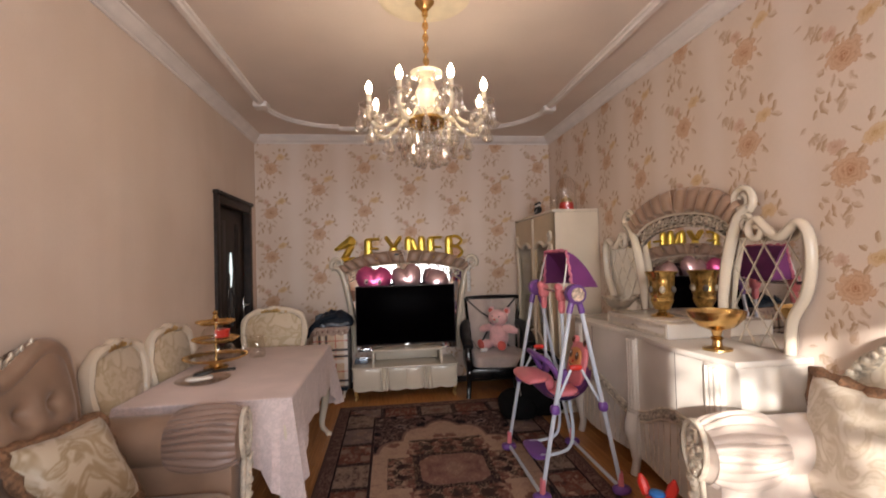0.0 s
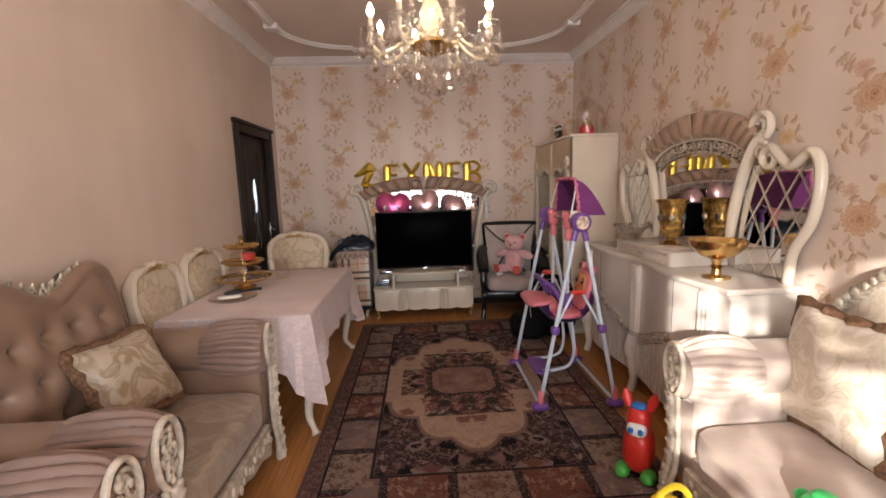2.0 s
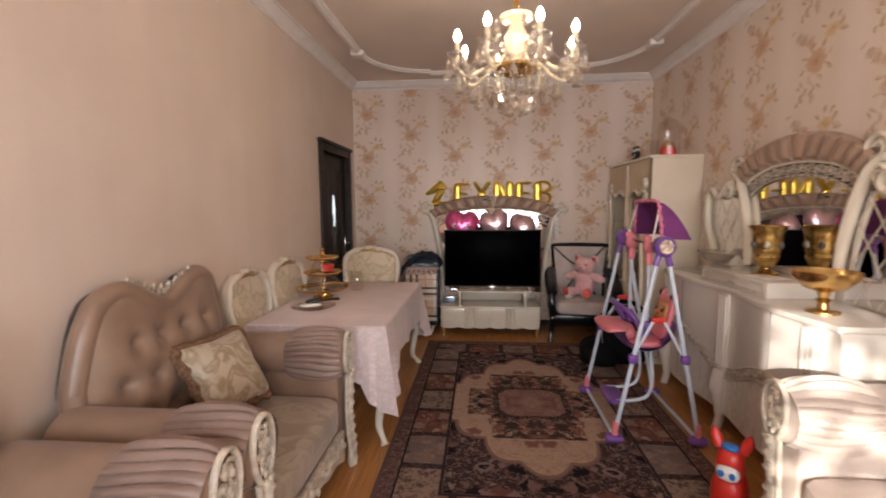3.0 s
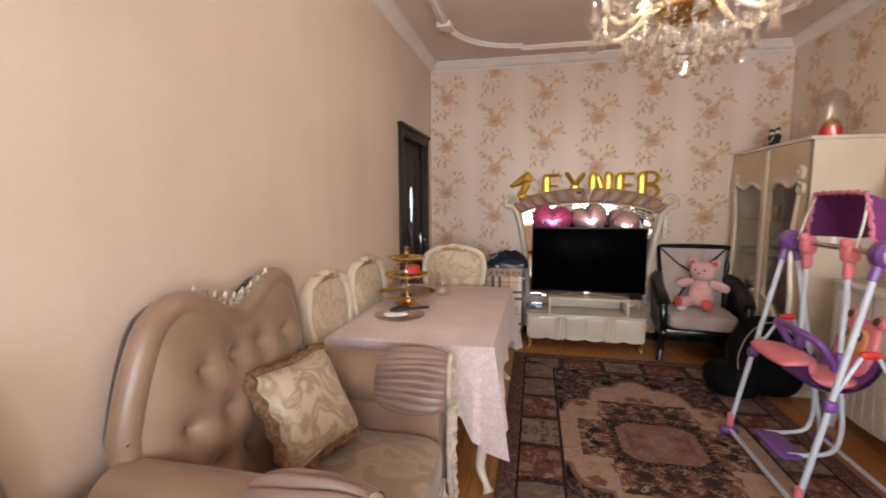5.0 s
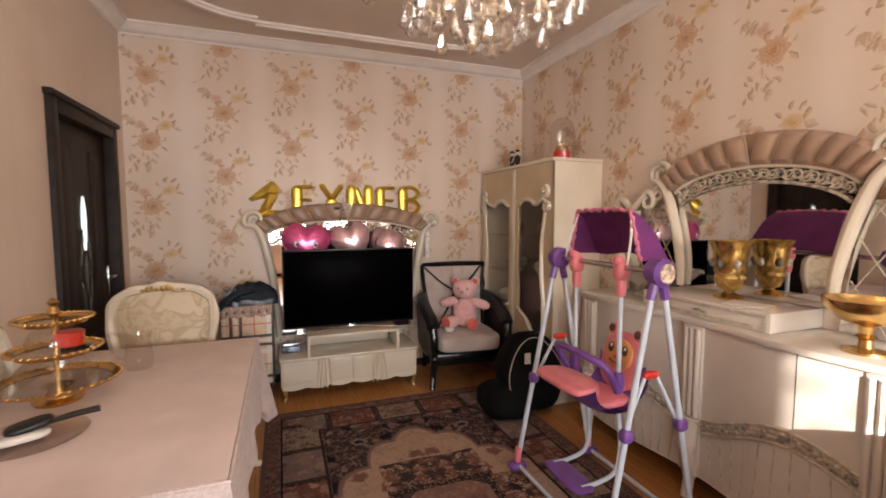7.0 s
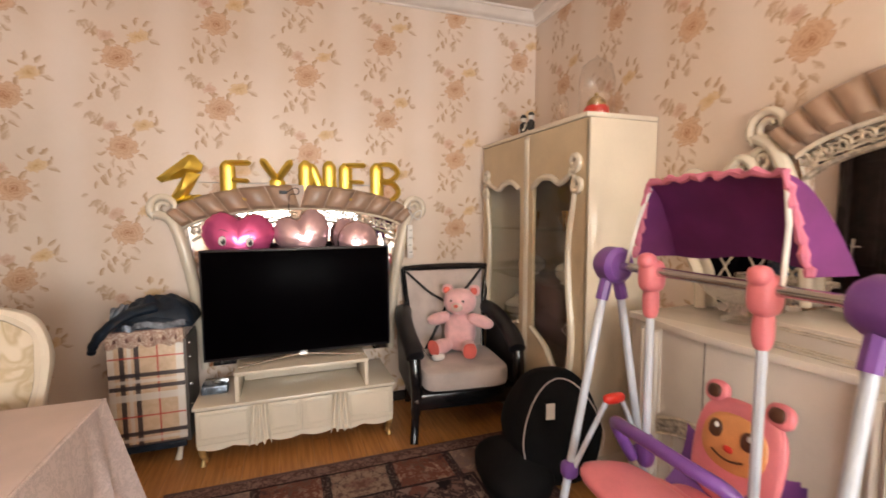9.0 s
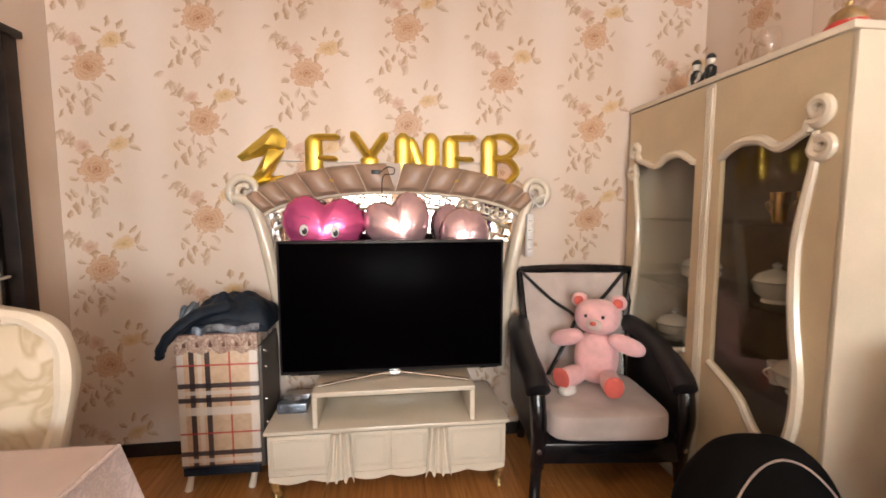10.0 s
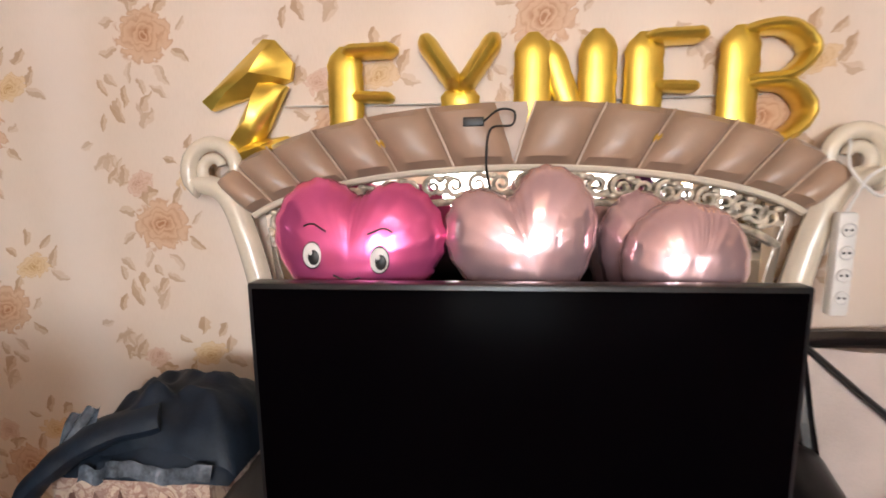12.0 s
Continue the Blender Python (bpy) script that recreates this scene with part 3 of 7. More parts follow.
def wall_with_holes(name, axis, at, thick, a0, a1, holes, mat, label):
    """A wall at x or y = at, thick outwards, from a0 to a1 and up to the ceiling, with holes (a0, a1, z0, z1)."""
    bm = B()
    cuts = sorted({a0, a1, *[h[0] for h in holes], *[h[1] for h in holes]})
    lo, hi = min(at, at + thick), max(at, at + thick)
    for p, q in zip(cuts, cuts[1:]):
        zs = [(0.0, ZC + 0.02)]
        for h in holes:
            if h[0] <= p and q <= h[1]:
                zs = [(0.0, h[2]), (h[3], ZC + 0.02)]
        for z0, z1 in zs:
            if z1 - z0 > 1e-3:
                box(bm, *((lo, hi, p, q) if axis == "x" else (p, q, lo, hi)), z0, z1)
    bmesh.ops.remove_doubles(bm, verts=bm.verts[:], dist=1e-4)
    return solid(name, bm, mat, label, "wall", "structure", smooth=False)


DOOR = (4.33, 5.17, 0.0, 2.02)
wall_with_holes("wall_west", "x", XL, -T, YF - T, YB + T, [DOOR], M_PAPER_PLAIN, "plain pale pink papered wall with a dark door")
wall_with_holes("wall_east", "x", XR, T, YF - T, YB + T, [], M_PAPER, "pink wall papered with brown-red roses")
wall_with_holes("wall_north", "y", YB, T, XL, XR, [], M_PAPER, "pink rose-papered wall behind the television")
wall_with_holes("wall_south", "y", YF, -T, XL, XR, WINDOWS, M_PAPER_PLAIN, "papered wall with two windows")
slab("ceiling", XL - T, XR + T, YF - T, YB + T, ZC, ZC + 0.12, M_CEIL, "matt beige plaster ceiling with white mouldings", "ceiling")

# cornice: a stepped profile along the four walls, mitred
bm = B()
prof = [(0, -0.088), (0.012, -0.088), (0.014, -0.076), (0.026, -0.071), (0.040, -0.048), (0.068, -0.030), (0.074, -0.017), (0.090, -0.015), (0.090, 0.0)]
rings = []
for sx, sy, px, py in ((1, 1, XL, YF), (-1, 1, XR, YF), (-1, -1, XR, YB), (1, -1, XL, YB)):
    rings.append([bm.verts.new((px + sx * d, py + sy * d, ZC + h)) for d, h in prof])
for a, b in zip(rings, rings[1:] + rings[:1]):
    for k in range(len(prof) - 1):
        bm.faces.new((a[k], b[k], b[k + 1], a[k + 1]))
solid("trim_cornice", bm, M_TRIM, "white stepped plaster cornice along the ceiling", "cornice", "structure")

# ceiling frame: moulding with rounded corners, square blocks and set-back ends
CX, FX0, FX1, FY0, FY1 = 0.664, -0.69, 2.018, -0.85, 5.11
bm = B()


def moulding(pts, w=0.075, h=0.035):
    P = [Vector((p[0], p[1], 0)) for p in pts]
    pr = [(-w / 2, 0), (-w / 2, -h * 0.5), (-w * 0.30, -h * 0.62), (-w * 0.2, -h), (w * 0.2, -h), (w * 0.30, -h * 0.62), (w / 2, -h * 0.5), (w / 2, 0)]
    rows = []
    for i, p in enumerate(P):
        t = (P[min(i + 1, len(P) - 1)] - P[max(i - 1, 0)]).normalized()
        s = Vector((-t.y, t.x, 0))
        rows.append([bm.verts.new(p + s * a + Vector((0, 0, ZC + b))) for a, b in pr])
    for a, b in zip(rows, rows[1:]):
        for k in range(len(pr) - 1):
            bm.faces.new((a[k], a[k + 1], b[k + 1], b[k]))
    for e in (rows[0], rows[-1]):
        bm.faces.new(e)


KY0, KY1, RX = 0.0, 4.385, 0.62
for sx, ex in ((1, FX0), (-1, FX1)):
    moulding([(ex, KY0), (ex, KY1)])
    for ky, fy in ((KY1, FY1), (KY0, FY0)):
        box(bm, ex - 0.06, ex + 0.06, ky - 0.06, ky + 0.06, ZC - 0.05, ZC, 0.006)
        arc = [(ex + sx * RX * (1 - math.cos(a)), ky + (fy + (-0.07 if fy > ky else 0.07) - ky) * math.sin(a)) for a in [math.pi / 2 * k / 16 for k in range(17)]]
        moulding(arc)
for fy in (FY0, FY1):
    moulding([(FX0 + RX - 0.02, fy), (FX1 - RX + 0.02, fy)])
solid("trim_ceiling_frame", bm, M_TRIM, "white moulded plaster frame with curved corners on the ceiling", "moulding", "structure")

# baseboard
bm = B()
for x0, x1, y0, y1 in ((XL, XR, YB - 0.018, YB), (XL, XL + 0.018, YF, 4.25), (XL, XL + 0.018, 5.25, YB), (XR - 0.018, XR, YF, YB), (XL, XR, YF, YF + 0.018)):
    box(bm, x0 + 0.001, x1 - 0.001, y0 + 0.001, y1 - 0.001, 0.002, 0.075, 0.005)
solid("baseboard", bm, M_DARKWOOD, "dark brown wooden baseboard round the room", "baseboard", "structure")

# door
door = thing("door_1", "dark brown wooden door with a narrow glazed slot, closed", "door", XL, 4.75, 0, kind="structure")
bm = B()
for y0, y1, z0, z1 in ((-0.49, -0.41, 0, 2.10), (0.41, 0.49, 0, 2.10), (-0.41, 0.41, 2.015, 2.10)):
    box(bm, -T + 0.004, 0.028, y0, y1, z0, z1, 0.006)
box(bm, -0.01, 0.045, -0.505, 0.505, 2.09, 2.125, 0.008)
part("casing", bm, M_DARKWOOD, door)
leaf_bm = B()
prism(leaf_bm, [(-0.408, 0.006), (0.408, 0.006), (0.408, 2.013), (-0.408, 2.013)], 0.04, lambda u, v, w: (-0.075 + w, u, v), 0.003)
leaf = part("door_leaf", leaf_bm, M_DARKWOOD, door)
for z0, z1, y0, y1 in ((0.15, 0.70, -0.33, 0.33), (0.82, 1.88, -0.33, -0.13), (0.82, 1.88, 0.13, 0.33)):
    bm = B()
    for k in range(2):
        i = 0.045 * k
        box(bm, -0.036, -0.028 + 0.006 * k, y0 + i, y1 - i, z0 + i, z1 - i, 0.006)
    part("panel", bm, M_DARKWOOD, leaf)
FROST = Net("glowing_frosted_pane")
# the emission stands in for daylight coming through the pane
FROST.set(Base_Color=(0.80, 0.86, 0.84), Roughness=0.3, Emission_Color=(0.75, 0.9, 0.88), Emission_Strength=0.6)
# leaf-shaped glass slots in a spray, the tallest in the middle; only the top one glows
for cy, cz, hw_, hh, lean in ((0.0, 1.42, 0.034, 0.17, 0.0), (-0.055, 1.27, 0.020, 0.12, 0.22), (0.055, 1.27, 0.020, 0.12, -0.22), (0.0, 1.10, 0.026, 0.13, 0.0), (-0.05, 0.96, 0.018, 0.10, -0.22), (0.05, 0.96, 0.018, 0.10, 0.22)):
    bm = B()
    prism(bm, [(cy + hw_ * math.cos(q) * abs(math.cos(q)) ** 0.3 + lean * hh * math.sin(q), cz + hh * math.sin(q)) for q in [2 * math.pi * k / 24 for k in range(24)]], 0.006, lambda u, v, w: (-0.034 + w, u, v), 0.001)
    part("pane", bm, FROST.mat if cz > 1.4 else M_SMOKE, leaf, "pale frosted glass leaf, glowing in place of daylight behind" if cz > 1.4 else "smoky glass leaf")
bm = B()
box(bm, -0.034, -0.022, 0.335, 0.375, 0.90, 1.12, 0.004)
tube(bm, [(-0.03, 0.355, 1.05), (0.015, 0.355, 1.05), (0.02, 0.33, 1.05), (0.02, 0.26, 1.045)], 0.009)
part("handle", bm, M_CHROME, leaf, "metal lever handle")

# windows in the wall behind
for i, (x0, x1, z0, z1) in enumerate(WINDOWS):
    w = thing("window_%d" % (i + 1), "white framed double window with clear panes", "window", (x0 + x1) / 2, YF, 0, kind="structure")
    hw = (x1 - x0) / 2
    bm = B()
    for a, b, c, d in ((-hw, -hw + 0.06, z0, z1), (hw - 0.06, hw, z0, z1), (-hw + 0.06, hw - 0.06, z0, z0 + 0.06), (-hw + 0.06, hw - 0.06, z1 - 0.06, z1), (-0.035, 0.035, z0 + 0.06, z1 - 0.06)):
        box(bm, a, b, -0.11, -0.05, c, d, 0.004)
    for sx in (-1, 1):
        box(bm, min(sx * 0.035, sx * (hw - 0.06)), max(sx * 0.035, sx * (hw - 0.06)), -0.105, -0.055, z1 - 0.48, z1 - 0.43, 0.003)
    part("window_frame", bm, M_WHITE, w)
    part("window_sill", box(B(), -hw - 0.05, hw + 0.05, -0.049, 0.16, z0 - 0.035, z0 - 0.002, 0.006), M_WHITE, w)
    for sx in (-1, 1):
        pn = part("pane", box(B(), min(sx * 0.036, sx * (hw - 0.061)), max(sx * 0.036, sx * (hw - 0.061)), -0.083, -0.077, z0 + 0.061, z1 - 0.061), M_PANE, w)
        pn.visible_shadow = False

# ground outside
bm = B()
box(bm, -400, 400, -400, 400, -0.5, -0.45)
solid("ground", bm, plain("garden_soil", (0.16, 0.14, 0.09), 0.9, var=0.3, scale=0.6, bump=0.3), "bare garden ground outside the house", "ground", "structure", smooth=False)
# floor base
slab("floor", XL - T, XR + T, YF - T, YB + T, -0.12, -0.012, M_FLOOR, "orange-brown wooden plank floor", "floor")


# ---- dining corner ----
def cabriole(bm, x, y, z_top, dx, dy, r=0.034, reach=0.05):
    """A curved leg from (x, y, z_top) to the floor, bowing towards (dx, dy)."""
    pts = bez([(x, y, z_top), (x + dx * reach * 0.8, y + dy * reach * 0.8, z_top * 0.80), (x + dx * reach * 0.5, y + dy * reach * 0.5, z_top * 0.45), (x, y, z_top * 0.16), (x + dx * reach * 0.55, y + dy * reach * 0.55, 0.035), (x + dx * reach * 0.8, y + dy * reach * 0.8, 0.0)], 5)
    n = len(pts)
    tube(bm, pts, [r * (1.35 - 0.85 * min(1, i / (n * 0.75))) if i < n * 0.8 else r * (0.5 + 0.5 * (i - n * 0.8) / (n * 0.2)) for i in range(n)], 10)


TX0, TX1, TY0, TY1, TZ = -0.955, -0.105, 2.67, 4.14, 0.752
table = thing("dining_table", "ivory lacquered dining table under a pale pink cloth", "table", (TX0 + TX1) / 2, (TY0 + TY1) / 2)
hx, hy = (TX1 - TX0) / 2, (TY1 - TY0) / 2
part("tabletop", box(B(), -hx, hx, -hy, hy, TZ - 0.04, TZ, 0.01), M_IVORY, table)
bm = B()
for a, b, c, d in ((-hx + 0.05, hx - 0.05, -hy + 0.05, -hy + 0.075), (-hx + 0.05, hx - 0.05, hy - 0.075, hy - 0.05), (-hx + 0.05, -hx + 0.075, -hy + 0.075, hy - 0.075), (hx - 0.075, hx - 0.05, -hy + 0.075, hy - 0.075)):
    box(bm, a, b, c, d, TZ - 0.14, TZ - 0.041, 0.004)
part("apron", bm, M_IVORY, table)
for sx in (-1, 1):
    for sy in (-1, 1):
        bm = B()
        cabriole(bm, sx * (hx - 0.06), sy * (hy - 0.06), TZ - 0.041, sx, sy, 0.036, 0.06)
        part("leg", bm, M_IVORY, table)

cloth = thing("tablecloth", "pale pink tablecloth with a white lace skirt on the dining table", "tablecloth", (TX0 + TX1) / 2, (TY0 + TY1) / 2, 0)
part("cloth_top", box(B(), -hx - 0.006, hx + 0.006, -hy - 0.006, hy + 0.006, TZ + 0.001, TZ + 0.008, 0.003), M_CLOTH, cloth)
bm = B()
per = []
N = 30
R = 0.03
for k, (ax, ay, bx, by) in enumerate(((-1, -1, 1, -1), (1, -1, 1, 1), (1, 1, -1, 1), (-1, 1, -1, -1))):
    length = 2 * (hx if k % 2 == 0 else hy)
    cnt = int(length / 0.03)
    for i in range(cnt):
        t = i / cnt
        per.append(((ax + (bx - ax) * t) * (hx + 0.008), (ay + (by - ay) * t) * (hy + 0.008), min(t, 1 - t) * length, (ay if k % 2 == 0 else 0, ax if k % 2 else 0)))
NP = len(per)


def skirt(u, v):
    x, y, dc, _ = per[int(round(u * NP)) % NP]
    i = int(round(u * NP)) % NP
    corner = math.exp(-(dc / 0.15) ** 2)
    drop = 0.27 + 0.24 * corner + 0.02 * abs(math.sin(i * 0.55))
    fold = (0.012 * math.sin(i * 0.42 + 0.6 * math.sin(i * 0.13)) + 0.075 * corner * (0.5 + 0.5 * math.cos(dc * 62))) * v
    ox = x / max(abs(x), 1e-6) if abs(abs(x) - hx - 0.008) < 1e-4 else 0
    oy = y / max(abs(y), 1e-6) if abs(abs(y) - hy - 0.008) < 1e-4 else 0
    return (x + ox * (0.004 + 0.02 * v + fold), y + oy * (0.004 + 0.02 * v + fold), TZ + 0.006 - drop * v)


grid(bm, NP, 10, skirt, closed_u=True)
part("lace_skirt", bm, M_LACE, cloth, "hanging lace skirt with scalloped edge")
bm = B()
tube(bm, [(-hx - 0.008, -hy - 0.012, TZ + 0.002), (hx + 0.012, -hy - 0.012, TZ + 0.002), (hx + 0.012, hy + 0.008, TZ + 0.002)], 0.006, 6)
part("hem", bm, M_LACE, cloth)


def dining_chair(x, y, rz):
    ch = thing("dining_chair", "ivory carved dining chair with gold-flecked damask and gilt crest", "chair", x, y, 0, rz, "chairs round the dining table")
    # the sitter looks along +x, the back stands at x = -0.2
    bm = B()
    pillow(bm, (0.02, 0, 0.455), (0.46, 0.47, 0.09), 5)
    part("seat", bm, M_CHAIRCLOTH, ch)
    part("seat_frame", box(B(), -0.21, 0.25, -0.235, 0.235, 0.36, 0.42, 0.012), M_IVORY, ch)
    for sx, sy in ((0.22, -0.2), (0.22, 0.2)):
        bm = B()
        cabriole(bm, sx, sy, 0.37, 0.7, 0.7 * (1 if sy > 0 else -1), 0.028, 0.04)
        part("leg", bm, M_IVORY, ch)
    for sy in (-0.18, 0.18):
        bm = B()
        tube(bm, bez([(-0.25, sy, 0.0), (-0.20, sy, 0.2), (-0.19, sy, 0.40)], 5), 0.022, 8)
        part("leg", bm, M_IVORY, ch)
    to = lambda u, v: Vector((-0.20 - 0.10 * (v - 0.42), u, v))
    half = [(0.12, 0.50), (0.19, 0.56), (0.235, 0.69), (0.262, 0.85), (0.245, 0.97), (0.17, 1.03), (0.07, 1.045), (0.0, 1.06)]
    loop = half + [(-a, b) for a, b in reversed(half[:-1])]
    ring = bez([to(*p) for p in loop] + [to(*loop[0])], 5)
    bm = B()
    tube(bm, ring, [0.035 + 0.004 * math.sin(i * 0.9) for i in range(len(ring))], 8, flat=0.8)
    tube(bm, [to(-0.1, 0.50), to(-0.1, 0.40)], 0.02, 8)
    tube(bm, [to(0.1, 0.50), to(0.1, 0.40)], 0.02, 8)
    part("back_frame", bm, M_IVORY, ch)
    bm = B()

    def pad(u, v):
        a = 2 * math.pi * u
        i = u * (len(ring) - 1)
        p = ring[int(i) % (len(ring) - 1)]
        c = to(0, 0.80)
        q = c + (p - c) * (0.97 * v)
        return q + Vector((0.05 * (1 - v ** 3), 0, 0))

    grid(bm, len(ring) - 1, 6, pad)
    grid(bm, len(ring) - 1, 3, lambda u, v: pad(u, v) - Vector((0.07 * (1 - v ** 3), 0, 0)))
    part("backrest", bm, M_CHAIRCLOTH, ch)
    bm = B()
    for k in range(9):
        u = (k - 4) / 4
        pillow(bm, tuple(to(u * 0.10, 1.045 - 0.012 * u * u) + Vector((0.02, 0, 0.005))), (0.03, 0.036, 0.045 - 0.018 * abs(u)), 2.2, 6)
    part("crest", bm, M_GILT, ch, "gilt carved crest")
    return ch


chair = dining_chair(-0.785, 2.84, 3)
copy_thing(chair, pose(-0.785, 3.40, 0, 0, 0, -2))
copy_thing(chair, pose(-0.60, 4.11, 0, 0, 0, -89))

# tiered cake stand with glass domes
st = thing("tiered_stand", "gold tiered stand with glass bowls on the tablecloth", "cake stand", -0.76, 3.44, TZ + 0.0095)
bm = B()
lathe(bm, [(0, 0), (0.075, 0), (0.08, 0.012), (0.05, 0.02), (0.03, 0.05), (0.05, 0.062), (0, 0.062)], 28)
part("base", bm, M_GOLD, st)
for z, r in ((0.065, 0.19), (0.185, 0.135), (0.30, 0.11)):
    bm = B()
    lathe(bm, [(r * 0.86, z + 0.004), (r * 0.9, z), (r, z + 0.012), (r + 0.008, z + 0.022), (r * 0.95, z + 0.016), (r * 0.86, z + 0.008)], 36)
    pl = B()
    lathe(pl, [(0, z + 0.004), (r * 0.87, z + 0.004), (r * 0.87, z + 0.008), (0, z + 0.008)], 36)
    part("glass_tray", pl, M_CLEAR, st)
    for k in range(36):
        a = 2 * math.pi * k / 36
        pillow(bm, (math.cos(a) * (r + 0.006), math.sin(a) * (r + 0.006), z + 0.02), (0.018, 0.018, 0.014), 2, 4)
    part("tray", bm, M_GOLD, st, "round gold tray with beaded rim")
for z, r, h in ((0.088, 0.12, 0.085), (0.208, 0.085, 0.08)):
    bm = B()
    lathe(bm, [(r, z), (r * 1.05, z + h * 0.4), (r * 0.85, z + h * 0.8), (r * 0.4, z + h)], 28)
    part("glass_bowl", bm, M_CLEAR, st, "clear glass bowl")
bm = B()
tube(bm, [(0, 0, 0.06), (0, 0, 0.32)], 0.008, 8)
lathe(bm, [(0.008, 0.32), (0.022, 0.34), (0.012, 0.365), (0.02, 0.38), (0.0, 0.40)], 14)
part("stem", bm, M_GOLD, st)
bm = B()
lathe(bm, [(0, 0.2085), (0.045, 0.2085), (0.05, 0.26), (0, 0.27)], 16, (0.035, 0.02, 0))
part("red_sweets", bm, M_RED, st, "red wrapped sweets")

tray = thing("glass_plate", "clear glass plate on the tablecloth", "plate", -0.70, 3.08, TZ + 0.0105)
bm = B()
lathe(bm, [(0, 0.0), (0.10, 0.0), (0.15, 0.018), (0.153, 0.021), (0.10, 0.005), (0, 0.005)], 32)
part("dish", bm, M_CLEAR, tray)
gr = thing("nut_bowl", "pale handled scoop with dark lid resting on the plate", "scoop", -0.70, 3.08, TZ + 0.021, 25)
bm = B()
pillow(bm, (-0.02, 0, 0.016), (0.15, 0.085, 0.03), 3)
part("body", bm, M_PORCELAIN, gr)
bm = B()
pillow(bm, (0.01, 0.01, 0.04), (0.12, 0.075, 0.028), 3, m=pose(0, 0, 0, 0, -8, 0))
part("lid", bm, M_BLACKPL, gr)
bm = B()
tube(bm, [(0.05, 0, 0.04), (0.11, 0.01, 0.042), (0.18, 0.015, 0.04)], [0.012, 0.016, 0.017], 8, flat=0.6)
part("handle", bm, M_BLACKPL, gr)

jug = thing("glass_jug", "clear glass jug with a handle on the tablecloth", "jug", -0.58, 3.76, TZ + 0.0095)
bm = B()
lathe(bm, [(0, 0.001), (0.05, 0.001), (0.058, 0.02), (0.052, 0.10), (0.045, 0.14), (0.052, 0.165)], 24)
part("body", bm, M_CLEAR, jug)
bm = B()
tube(bm, bez([(-0.05, 0, 0.14), (-0.11, 0, 0.17), (-0.10, 0, 0.07), (-0.055, 0, 0.05)], 6), 0.008, 8)
part("handle", bm, M_CLEAR, jug)


